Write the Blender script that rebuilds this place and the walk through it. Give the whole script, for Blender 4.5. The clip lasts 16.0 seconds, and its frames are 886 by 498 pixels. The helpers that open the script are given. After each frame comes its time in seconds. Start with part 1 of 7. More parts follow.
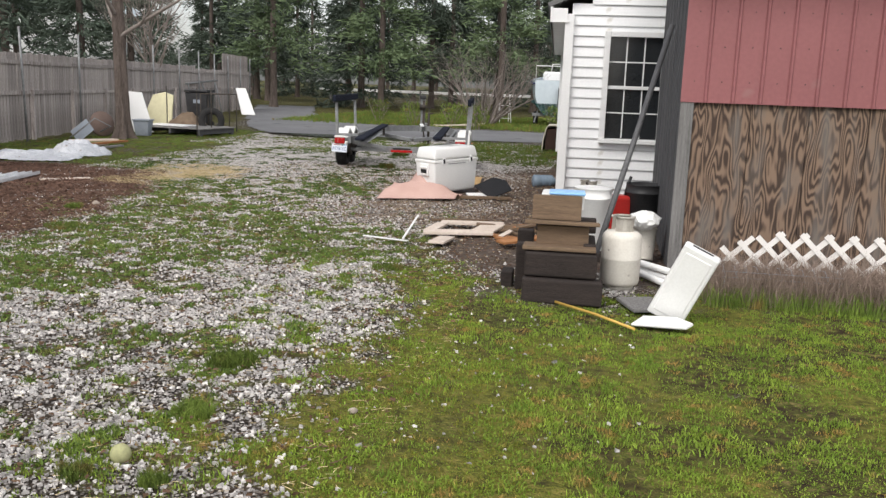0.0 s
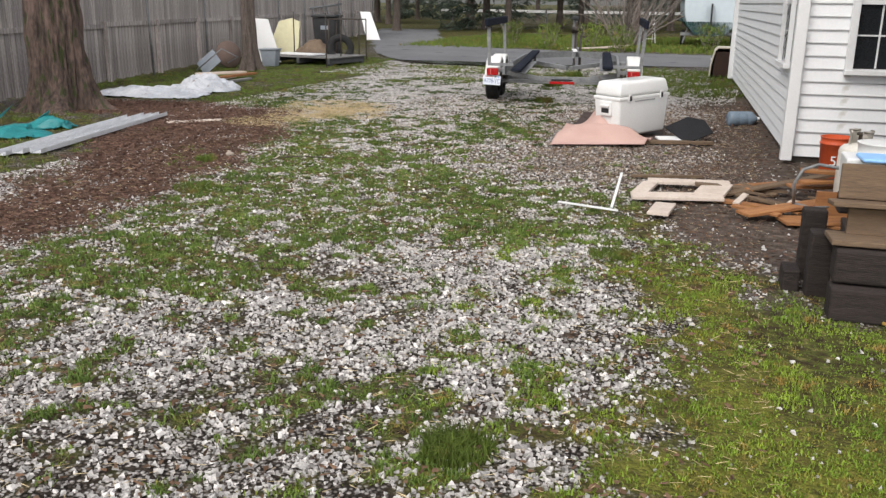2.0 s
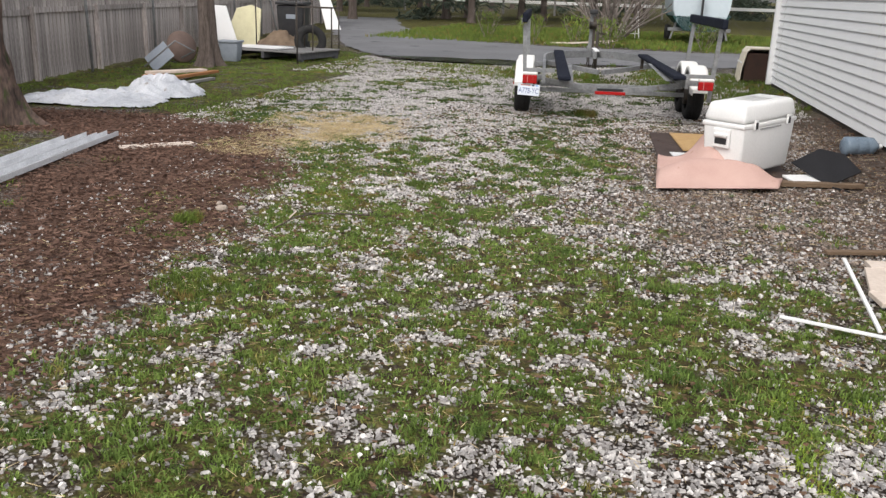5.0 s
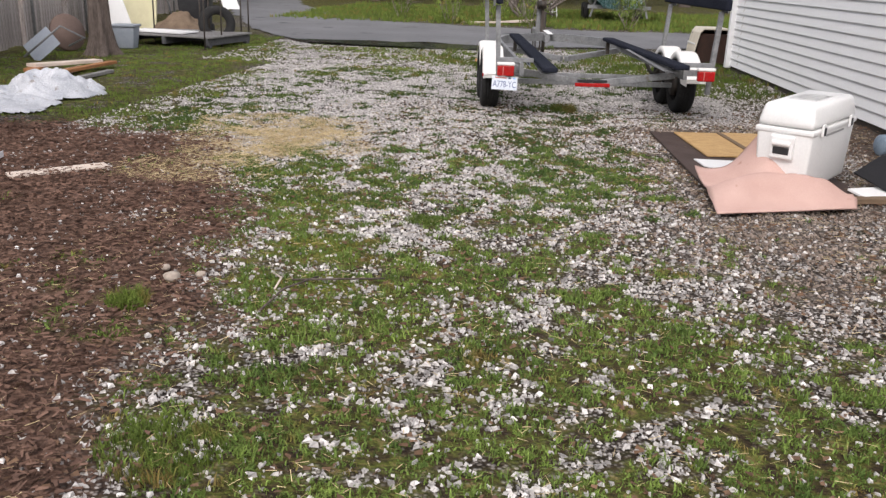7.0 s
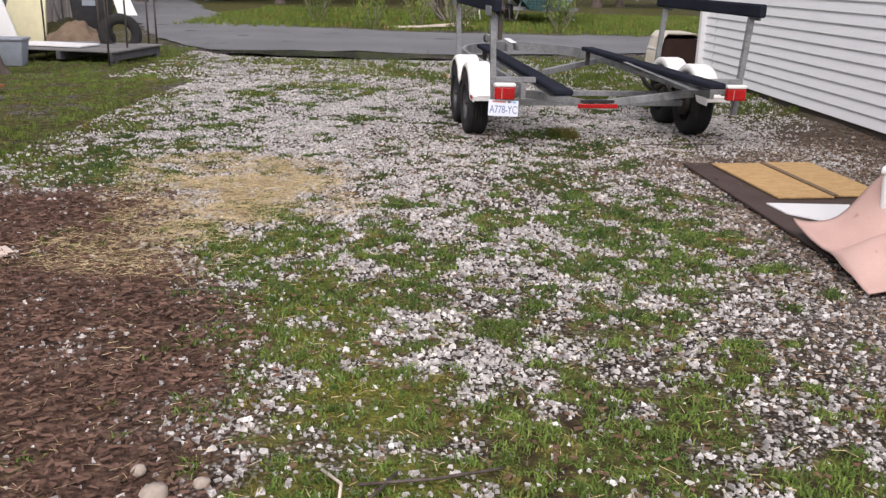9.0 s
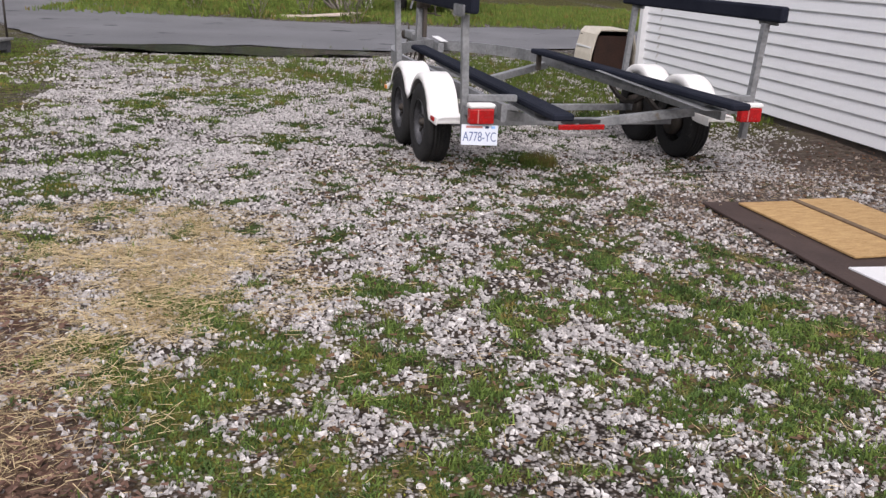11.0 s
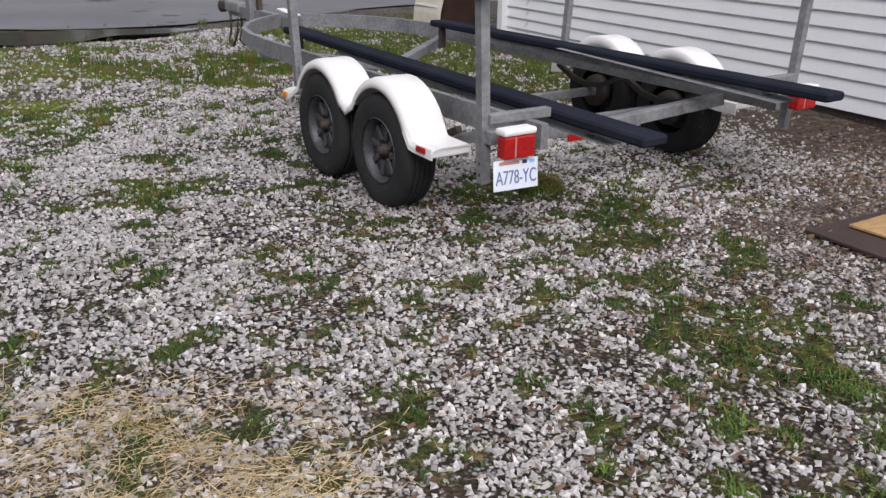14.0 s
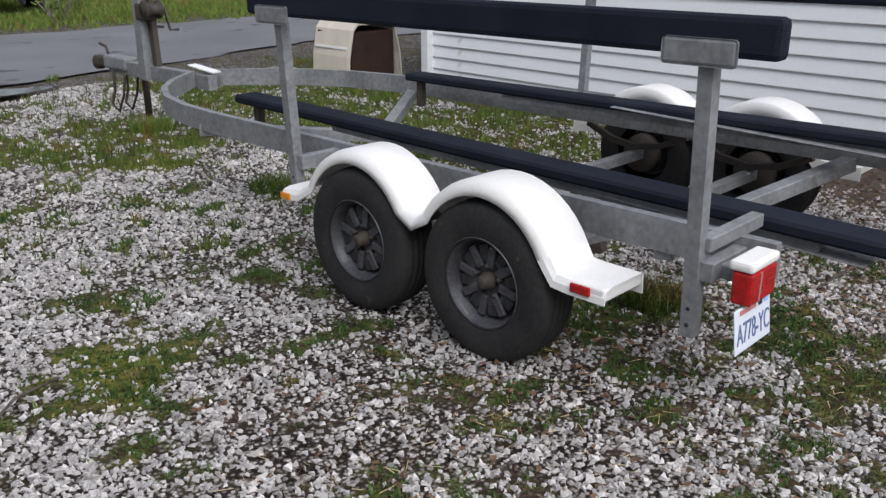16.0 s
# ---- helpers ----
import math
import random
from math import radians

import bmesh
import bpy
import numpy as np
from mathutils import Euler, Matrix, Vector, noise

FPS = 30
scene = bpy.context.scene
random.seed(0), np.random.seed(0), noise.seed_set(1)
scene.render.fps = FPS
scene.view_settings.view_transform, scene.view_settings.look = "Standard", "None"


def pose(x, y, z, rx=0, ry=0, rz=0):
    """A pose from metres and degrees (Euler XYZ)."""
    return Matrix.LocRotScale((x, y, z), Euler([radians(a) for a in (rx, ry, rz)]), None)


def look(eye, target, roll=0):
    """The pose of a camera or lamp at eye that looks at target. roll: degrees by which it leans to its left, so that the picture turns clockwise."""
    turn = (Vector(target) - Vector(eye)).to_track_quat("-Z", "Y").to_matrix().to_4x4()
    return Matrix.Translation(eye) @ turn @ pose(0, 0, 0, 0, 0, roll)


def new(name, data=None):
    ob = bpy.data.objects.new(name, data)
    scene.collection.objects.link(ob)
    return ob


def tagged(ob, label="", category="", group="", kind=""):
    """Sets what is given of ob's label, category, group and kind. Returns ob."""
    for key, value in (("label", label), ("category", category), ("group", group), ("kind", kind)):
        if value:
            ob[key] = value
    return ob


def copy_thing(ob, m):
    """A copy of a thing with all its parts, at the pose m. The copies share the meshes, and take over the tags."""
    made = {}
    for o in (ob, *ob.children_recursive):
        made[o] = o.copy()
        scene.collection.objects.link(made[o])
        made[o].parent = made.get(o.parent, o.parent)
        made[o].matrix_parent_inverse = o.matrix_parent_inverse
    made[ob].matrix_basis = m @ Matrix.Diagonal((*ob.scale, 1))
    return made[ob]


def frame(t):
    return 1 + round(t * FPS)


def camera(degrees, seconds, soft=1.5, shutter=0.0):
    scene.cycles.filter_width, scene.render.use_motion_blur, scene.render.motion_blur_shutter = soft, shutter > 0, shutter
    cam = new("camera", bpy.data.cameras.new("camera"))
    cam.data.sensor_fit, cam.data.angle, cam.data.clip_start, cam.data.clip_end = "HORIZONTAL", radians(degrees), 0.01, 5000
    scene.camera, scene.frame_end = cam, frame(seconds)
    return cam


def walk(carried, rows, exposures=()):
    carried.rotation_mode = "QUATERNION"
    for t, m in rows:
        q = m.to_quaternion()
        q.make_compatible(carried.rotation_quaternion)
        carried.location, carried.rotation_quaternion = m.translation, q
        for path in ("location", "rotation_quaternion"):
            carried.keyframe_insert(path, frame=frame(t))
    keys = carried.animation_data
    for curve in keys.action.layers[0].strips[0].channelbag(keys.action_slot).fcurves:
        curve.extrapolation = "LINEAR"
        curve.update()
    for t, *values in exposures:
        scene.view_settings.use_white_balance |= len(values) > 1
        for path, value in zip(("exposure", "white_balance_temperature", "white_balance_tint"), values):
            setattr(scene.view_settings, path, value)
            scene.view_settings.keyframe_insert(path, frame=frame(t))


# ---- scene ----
cam = camera(54.6, 16.0, soft=1.4)
PATH = [
    (0, (0.000, 0.000, 1.670), (-0.390, 1.925, 1.294), 2.02),
    (0.5, (-0.327, 0.369, 1.639), (-0.785, 2.274, 1.236), 1.70),
    (1, (-0.662, 0.786, 1.647), (-1.133, 2.653, 1.105), 1.33),
    (1.5, (-0.931, 1.271, 1.671), (-1.411, 3.132, 1.116), 1.85),
    (2, (-1.247, 1.701, 1.673), (-1.875, 3.517, 1.118), 0.68),
    (2.5, (-1.581, 2.188, 1.647), (-2.147, 4.024, 1.095), 1.46),
    (3, (-1.933, 2.588, 1.680), (-2.448, 4.437, 1.117), 2.24),
    (3.5, (-2.333, 2.953, 1.716), (-2.800, 4.812, 1.144), 2.39),
    (4, (-2.670, 3.356, 1.702), (-3.165, 5.204, 1.121), 1.80),
    (4.2, (-2.798, 3.517, 1.693), (-3.324, 5.358, 1.117), 1.85),
    (6.3, (-4.144, 5.148, 1.633), (-4.470, 7.029, 1.040), 1.39),
    (6.5, (-4.265, 5.313, 1.631), (-4.564, 7.197, 1.030), 1.30),
    (7, (-4.574, 5.737, 1.628), (-4.822, 7.623, 1.009), 1.83),
    (7.5, (-4.920, 6.157, 1.633), (-5.113, 8.048, 1.012), 1.62),
    (8, (-5.175, 6.608, 1.609), (-5.305, 8.516, 1.024), 1.98),
    (8.5, (-5.434, 7.048, 1.612), (-5.507, 8.953, 1.010), 2.38),
    (8.7, (-5.528, 7.227, 1.613), (-5.581, 9.132, 1.007), 1.99),
    (10.8, (-6.237, 9.207, 1.619), (-6.019, 11.090, 0.981), 2.41),
    (11, (-6.318, 9.387, 1.619), (-6.057, 11.266, 0.987), 2.62),
    (11.5, (-6.534, 9.831, 1.585), (-6.208, 11.707, 0.974), 2.52),
    (12, (-6.701, 10.300, 1.577), (-6.295, 12.157, 0.953), 1.98),
    (12.5, (-6.877, 10.732, 1.606), (-6.406, 12.570, 0.973), 2.26),
    (13, (-7.100, 11.141, 1.612), (-6.557, 12.948, 0.948), 0.33),
    (13.5, (-7.198, 11.596, 1.596), (-6.507, 13.337, 0.896), 0.61),
    (14, (-7.285, 12.027, 1.612), (-6.492, 13.714, 0.887), 0.81),
    (14.5, (-7.401, 12.535, 1.629), (-6.524, 14.206, 0.967), -1.17),
    (15, (-7.456, 13.072, 1.616), (-6.467, 14.697, 0.997), -0.58),
    (15.5, (-7.552, 13.615, 1.598), (-6.497, 15.188, 0.957), -0.55),
    (16, (-7.603, 14.121, 1.611), (-6.468, 15.625, 0.941), -0.31),
]
walk(cam, [(t, look(eye, target, roll)) for t, eye, target, roll in PATH], exposures=[(0.0, 0.66, 6600, 10), (4.0, 0.69, 6600, 10), (8.0, 0.74, 6600, 16), (11.0, 0.69, 6450, 18), (13.5, 0.57, 6350, 17), (16.0, 0.54, 6150, 12)])

# ---- world and light: an overcast day ----
world = bpy.data.worlds.new("sky")
scene.world = world
world.use_nodes = True
wn = world.node_tree.nodes
wl = world.node_tree.links
sky = wn.new("ShaderNodeTexSky")
sky.sky_type = "NISHITA"
sky.sun_disc = False
sky.sun_elevation, sky.sun_rotation = radians(47), radians(150)
sky.air_density, sky.dust_density, sky.ozone_density = 1.0, 2.5, 1.0
grey = wn.new("ShaderNodeHueSaturation")
grey.inputs["Saturation"].default_value = 0.32
wl.new(sky.outputs[0], grey.inputs["Color"])
wl.new(grey.outputs[0], wn["Background"].inputs["Color"])
wn["Background"].inputs["Strength"].default_value = 0.125
sun_data = bpy.data.lights.new("sun", "SUN")
sun_data.energy, sun_data.angle, sun_data.color = 1.5, radians(30), (1.0, 0.97, 0.92)
sun = new("sun", sun_data)
sun.matrix_world = look((-14, -24, 30), (0, 0, 0))

# ---- materials ----


def mat(name, a, b=None, rough=0.7, metal=0.0, scale=6.0, bump=0.15, fine=60.0, spots=None, spot_at=0.62, stretch=(1, 1, 1), rnd=0.0, spec=0.32, detail=6.0):
    """A surface of two tones with coarse stains, fine grain, bump, and stains of a third colour."""
    m = bpy.data.materials.new(name)
    m.use_nodes = True
    n, l = m.node_tree.nodes, m.node_tree.links
    p = n["Principled BSDF"]
    b = b or tuple(0.75 * c for c in a)
    co = n.new("ShaderNodeTexCoord")
    mp = n.new("ShaderNodeMapping")
    mp.inputs["Scale"].default_value = stretch
    l.new(co.outputs["Object"], mp.inputs["Vector"])
    big, small = n.new("ShaderNodeTexNoise"), n.new("ShaderNodeTexNoise")
    for t, sc in ((big, scale), (small, fine)):
        t.inputs["Scale"].default_value = sc
        t.inputs["Detail"].default_value = detail
        l.new(mp.outputs[0], t.inputs["Vector"])
    add = n.new("ShaderNodeMath")
    add.operation = "MULTIPLY_ADD"
    add.inputs[1].default_value = 0.5
    l.new(small.outputs["Fac"], add.inputs[0])
    half = n.new("ShaderNodeMath")
    half.operation = "MULTIPLY"
    half.inputs[1].default_value = 0.5
    l.new(big.outputs["Fac"], half.inputs[0])
    l.new(half.outputs[0], add.inputs[2])
    ramp = n.new("ShaderNodeMapRange")
    ramp.inputs["From Min"].default_value, ramp.inputs["From Max"].default_value = 0.36, 0.64
    l.new(add.outputs[0], ramp.inputs["Value"])
    mix = n.new("ShaderNodeMix")
    mix.data_type = "RGBA"
    mix.inputs["A"].default_value, mix.inputs["B"].default_value = (*a, 1), (*b, 1)
    l.new(ramp.outputs[0], mix.inputs["Factor"])
    out = mix.outputs["Result"]
    if spots:
        st = n.new("ShaderNodeTexNoise")
        st.inputs["Scale"].default_value = scale * 2.3
        st.inputs["Detail"].default_value = 8
        l.new(mp.outputs[0], st.inputs["Vector"])
        sr = n.new("ShaderNodeMapRange")
        sr.inputs["From Min"].default_value, sr.inputs["From Max"].default_value = spot_at, spot_at + 0.08
        l.new(st.outputs["Fac"], sr.inputs["Value"])
        m2 = n.new("ShaderNodeMix")
        m2.data_type = "RGBA"
        m2.inputs["B"].default_value = (*spots, 1)
        l.new(sr.outputs[0], m2.inputs["Factor"])
        l.new(out, m2.inputs["A"])
        out = m2.outputs["Result"]
    if rnd:
        info = n.new("ShaderNodeObjectInfo")
        geo = n.new("ShaderNodeNewGeometry")
        s2 = n.new("ShaderNodeMath")
        s2.operation = "ADD"
        l.new(info.outputs["Random"], s2.inputs[0])
        l.new(geo.outputs["Random Per Island"], s2.inputs[1])
        mr = n.new("ShaderNodeMapRange")
        mr.inputs["From Max"].default_value = 2.0
        mr.inputs["To Min"].default_value, mr.inputs["To Max"].default_value = 1 - rnd, 1 + rnd
        l.new(s2.outputs[0], mr.inputs["Value"])
        hs = n.new("ShaderNodeHueSaturation")
        l.new(mr.outputs[0], hs.inputs["Value"])
        l.new(out, hs.inputs["Color"])
        out = hs.outputs[0]
    l.new(out, p.inputs["Base Color"])
    rr = n.new("ShaderNodeMapRange")
    rr.inputs["To Min"].default_value, rr.inputs["To Max"].default_value = max(0.03, rough - 0.12), min(1, rough + 0.12)
    l.new(big.outputs["Fac"], rr.inputs["Value"])
    l.new(rr.outputs[0], p.inputs["Roughness"])
    p.inputs["Metallic"].default_value = metal
    p.inputs["Specular IOR Level"].default_value = spec
    if bump:
        bp = n.new("ShaderNodeBump")
        bp.inputs["Strength"].default_value = bump
        bp.inputs["Distance"].default_value = 0.02
        l.new(add.outputs[0], bp.inputs["Height"])
        l.new(bp.outputs[0], p.inputs["Normal"])
    return m


SIDING = mat("white_vinyl_siding", (0.84, 0.84, 0.85), (0.78, 0.79, 0.80), 0.45, scale=1.5, fine=40, bump=0.03, spots=(0.60, 0.59, 0.56), spot_at=0.68)
TRIMW = mat("white_trim", (0.80, 0.80, 0.80), (0.74, 0.74, 0.74), 0.4, scale=3, bump=0.03)
GLASS = mat("dark_window_glass", (0.012, 0.014, 0.016), (0.02, 0.022, 0.025), 0.15, scale=1, bump=0.0, spec=0.6)
ROOF = mat("grey_shingle", (0.12, 0.12, 0.12), (0.2, 0.2, 0.2), 0.9, scale=4, bump=0.4)
GALV = mat("galvanised_steel", (0.30, 0.305, 0.31), (0.17, 0.175, 0.18), 0.62, 0.3, scale=5, fine=35, bump=0.05, spots=(0.16, 0.14, 0.12), spot_at=0.66)
DARKSTEEL = mat("dark_grimy_steel", (0.05, 0.048, 0.046), (0.09, 0.07, 0.055), 0.7, 0.3, scale=9, bump=0.2)
CARPET = mat("navy_bunk_carpet", (0.011, 0.013, 0.022), (0.022, 0.025, 0.036), 0.98, scale=4, fine=220, bump=0.35, spec=0.1)
RUBBER = mat("black_rubber", (0.016, 0.016, 0.017), (0.032, 0.031, 0.03), 0.85, scale=7, bump=0.2, spots=(0.07, 0.065, 0.06), spot_at=0.66, spec=0.3)
RIM = mat("grey_steel_rim", (0.11, 0.11, 0.118), (0.055, 0.055, 0.06), 0.55, 0.4, scale=9, bump=0.08, spots=(0.16, 0.15, 0.14), spot_at=0.63)
FENDER = mat("white_plastic_fender", (0.82, 0.81, 0.79), (0.76, 0.74, 0.71), 0.4, scale=3, bump=0.03, spots=(0.62, 0.58, 0.52), spot_at=0.7)
REDLENS = mat("red_lamp_lens", (0.45, 0.015, 0.015), (0.28, 0.01, 0.01), 0.25, scale=30, bump=0.1)
AMBER = mat("amber_lens", (0.7, 0.25, 0.02), (0.6, 0.2, 0.02), 0.3)
PLATE = mat("white_plate", (0.72, 0.76, 0.82), (0.66, 0.70, 0.78), 0.4, scale=8, bump=0.02)
PLATEINK = mat("faded_blue_paint", (0.10, 0.15, 0.30), (0.16, 0.20, 0.34), 0.5, bump=0)
INK = mat("dark_blue_paint", (0.02, 0.03, 0.08), (0.03, 0.04, 0.1), 0.5, bump=0)
PLATERED = mat("faded_red_paint", (0.5, 0.2, 0.17), (0.45, 0.2, 0.18), 0.5, bump=0)
GREYWOOD = mat("weathered_grey_wood", (0.25, 0.245, 0.24), (0.12, 0.115, 0.112), 0.85, scale=5, fine=45, bump=0.35, stretch=(9, 9, 0.5), rnd=0.25)
DARKWOOD = mat("dark_weathered_boards", (0.055, 0.055, 0.06), (0.10, 0.10, 0.105), 0.85, scale=4, fine=40, bump=0.35, stretch=(9, 9, 0.6), rnd=0.3)
FENCEWOOD = mat("grey_fence_boards", (0.52, 0.475, 0.455), (0.15, 0.125, 0.115), 0.9, scale=3, fine=30, bump=0.3, stretch=(7, 7, 0.5), rnd=0.45)
REDMETAL = mat("faded_red_sheet_metal", (0.30, 0.118, 0.122), (0.255, 0.100, 0.104), 0.5, 0.05, scale=1.2, fine=25, bump=0.02, spots=(0.29, 0.14, 0.14), spot_at=0.66)
LATTICE = mat("white_lattice_plastic", (0.8, 0.78, 0.76), (0.7, 0.67, 0.64), 0.5, scale=4, bump=0.05)
TIMBER = mat("dark_old_timber", (0.018, 0.014, 0.013), (0.045, 0.034, 0.03), 0.85, scale=4, fine=30, bump=0.5, stretch=(0.8, 7, 7))
PLANKWOOD = mat("brown_worn_plank", (0.20, 0.135, 0.085), (0.11, 0.075, 0.05), 0.8, scale=4, fine=30, bump=0.3, stretch=(0.7, 8, 8))
ORANGEWOOD = mat("reddish_raw_wood", (0.42, 0.20, 0.075), (0.22, 0.09, 0.04), 0.7, scale=5, fine=30, bump=0.2, stretch=(0.6, 8, 8), rnd=0.2)
PALEWOOD = mat("pale_painted_board", (0.66, 0.57, 0.50), (0.54, 0.45, 0.38), 0.7, scale=5, fine=40, bump=0.1, spots=(0.35, 0.26, 0.2), spot_at=0.66)
WHITEPL = mat("white_plastic", (0.80, 0.80, 0.79), (0.73, 0.73, 0.72), 0.35, scale=3, bump=0.03, spots=(0.6, 0.57, 0.52), spot_at=0.7)
TANK = mat("scuffed_white_tank", (0.72, 0.69, 0.63), (0.62, 0.58, 0.52), 0.5, scale=5, bump=0.08, spots=(0.12, 0.09, 0.07), spot_at=0.66)
BLACKPL = mat("black_plastic", (0.02, 0.02, 0.022), (0.04, 0.04, 0.042), 0.5, scale=6, bump=0.05)
REDPL = mat("red_plastic", (0.5, 0.03, 0.025), (0.4, 0.03, 0.025), 0.4)
ORANGEPL = mat("orange_plastic_bucket", (0.62, 0.10, 0.03), (0.5, 0.08, 0.03), 0.45)
BLUEPL = mat("light_blue_plastic", (0.26, 0.50, 0.85), (0.30, 0.54, 0.88), 0.4)
PINKRUG = mat("dusty_pink_carpet_back", (0.56, 0.385, 0.34), (0.46, 0.30, 0.26), 0.95, scale=3, fine=180, bump=0.25, spots=(0.30, 0.15, 0.11), spot_at=0.68, spec=0.1)
DARKRUG = mat("black_rubber_mat", (0.010, 0.010, 0.012), (0.02, 0.02, 0.023), 0.9, fine=120, bump=0.3)
BROWNBOARD = mat("dark_brown_board", (0.075, 0.05, 0.042), (0.05, 0.034, 0.03), 0.75, scale=3, fine=50, bump=0.2)
OSB = mat("tan_strand_board", (0.55, 0.37, 0.17), (0.34, 0.20, 0.085), 0.75, scale=9, fine=45, bump=0.2, stretch=(1, 4, 1))
BOTTLE = mat("blue_grey_water_bottle", (0.22, 0.28, 0.34), (0.16, 0.21, 0.27), 0.25, scale=5, bump=0.05)
BARK = mat("rough_bark", (0.135, 0.108, 0.094), (0.062, 0.048, 0.041), 0.95, scale=3, fine=14, bump=1.0, stretch=(4, 4, 0.8))
MOSSBARK = mat("mossy_dark_bark", (0.135, 0.092, 0.076), (0.026, 0.020, 0.017), 0.95, scale=2, fine=10, bump=1.0, stretch=(3, 3, 0.7), spots=(0.035, 0.045, 0.015), spot_at=0.56)
GREYBARK = mat("grey_smooth_bark", (0.19, 0.165, 0.15), (0.10, 0.085, 0.08), 0.9, scale=4, fine=25, bump=0.4, stretch=(3, 3, 0.8))
TWIG = mat("grey_brown_twigs", (0.27, 0.235, 0.21), (0.18, 0.15, 0.135), 0.9, bump=0)
# Needle green is greyed and lifted, so distance haze is in the colour.
HAZENEEDLE = mat("hazed_dark_conifer_needles", (0.10, 0.125, 0.095), (0.058, 0.080, 0.060), 0.8, scale=0.8, fine=6, bump=0, rnd=0.4, spec=0.2)
NEEDLE2 = mat("pine_needles", (0.15, 0.20, 0.10), (0.09, 0.13, 0.07), 0.8, scale=0.8, fine=6, bump=0, rnd=0.4, spec=0.2)
TARP = mat("white_crumpled_tarp", (0.60, 0.61, 0.64), (0.36, 0.38, 0.42), 0.45, scale=5, bump=0.5, spots=(0.26, 0.24, 0.23), spot_at=0.62)
GREYPL = mat("blue_grey_plastic_tub", (0.28, 0.31, 0.35), (0.22, 0.25, 0.29), 0.5)
YELLOWFOAM = mat("pale_yellow_foam", (0.72, 0.68, 0.46), (0.62, 0.58, 0.38), 0.85, bump=0.1)
ASPHALT = mat("worn_grey_asphalt", (0.115, 0.116, 0.122), (0.18, 0.18, 0.187), 0.85, scale=0.6, fine=90, bump=0.3, spots=(0.055, 0.056, 0.06), spot_at=0.62)
TINROOF = mat("pale_blue_hull_paint", (0.55, 0.62, 0.66), (0.48, 0.55, 0.6), 0.4)
HULLGREEN = mat("teal_antifouling", (0.02, 0.075, 0.075), (0.03, 0.09, 0.085), 0.6)
YELLOWSTICK = mat("yellow_fibreglass", (0.62, 0.42, 0.10), (0.5, 0.3, 0.07), 0.5)

# ---- mesh helpers ----


def xf(bm, verts, at=(0, 0, 0), rot=(0, 0, 0)):
    bmesh.ops.transform(bm, matrix=pose(*at, *rot), verts=verts)


def box(size, at=(0, 0, 0), rot=(0, 0, 0), bevel=0.0, bm=None, seg=2):
    out = bm or bmesh.new()
    tmp = bmesh.new()
    bmesh.ops.create_cube(tmp, size=1.0, matrix=Matrix.Diagonal((*size, 1)))
    if bevel:
        bmesh.ops.bevel(tmp, geom=tmp.edges[:], offset=bevel, segments=seg, affect="EDGES", profile=0.5)
    bmesh.ops.transform(tmp, matrix=pose(*at, *rot), verts=tmp.verts)
    join(out, tmp)
    return out


def join(out, tmp):
    made = {v: out.verts.new(v.co) for v in tmp.verts}
    for f in tmp.faces:
        g = out.faces.new([made[v] for v in f.verts])
        g.smooth = f.smooth
    tmp.free()
    return out


def tube(points, r, seg=8, bm=None, cap=True, square=False):
    """A round (or square) pipe along points; r may be one radius or one for each point."""
    bm = bm or bmesh.new()
    pts = [Vector(p) for p in points]
    rs = r if isinstance(r, (list, tuple)) else [r] * len(pts)
    rings, up = [], Vector((0, 0, 1))
    d0 = (pts[1] - pts[0]).normalized()
    side = d0.cross(up)
    side = side.normalized() if side.length > 0.01 else Vector((1, 0, 0))
    for i, p in enumerate(pts):
        d = (pts[min(i + 1, len(pts) - 1)] - pts[max(i - 1, 0)]).normalized()
        side = (side - d * side.dot(d)).normalized()
        other = d.cross(side)
        n = 4 if square else seg
        off = math.pi / 4 if square else 0
        rings.append([bm.verts.new(p + rs[i] * (math.cos(off + 2 * math.pi * k / n) * side + math.sin(off + 2 * math.pi * k / n) * other)) for k in range(n)])
    for a, b in zip(rings, rings[1:]):
        n = len(a)
        for k in range(n):
            bm.faces.new((a[k], a[(k + 1) % n], b[(k + 1) % n], b[k])).smooth = not square
    if cap:
        bm.faces.new(rings[0][::-1])
        bm.faces.new(rings[-1])
    return bm


def lathe(profile, seg=24, at=(0, 0, 0), rot=(0, 0, 0), bm=None, smooth=True, wobble=0.0):
    """Turns (radius, height) points round the z axis."""
    out = bm or bmesh.new()
    tmp = bmesh.new()
    rings = []
    for r, z in profile:
        if r < 1e-5:
            rings.append([tmp.verts.new((0, 0, z))])
        else:
            rings.append([tmp.verts.new((r * (1 + wobble * random.uniform(-1, 1)) * math.cos(2 * math.pi * k / seg), r * math.sin(2 * math.pi * k / seg), z)) for k in range(seg)])
    for a, b in zip(rings, rings[1:]):
        for k in range(seg):
            k2 = (k + 1) % seg
            q = [a[0], b[k2], b[k]] if len(a) == 1 else [a[k], a[k2], b[0]] if len(b) == 1 else [a[k], a[k2], b[k2], b[k]]
            if len(a) == 1 and len(b) == 1:
                continue
            tmp.faces.new(q).smooth = smooth
    bmesh.ops.recalc_face_normals(tmp, faces=tmp.faces)
    bmesh.ops.transform(tmp, matrix=pose(*at, *rot), verts=tmp.verts)
    return join(out, tmp)


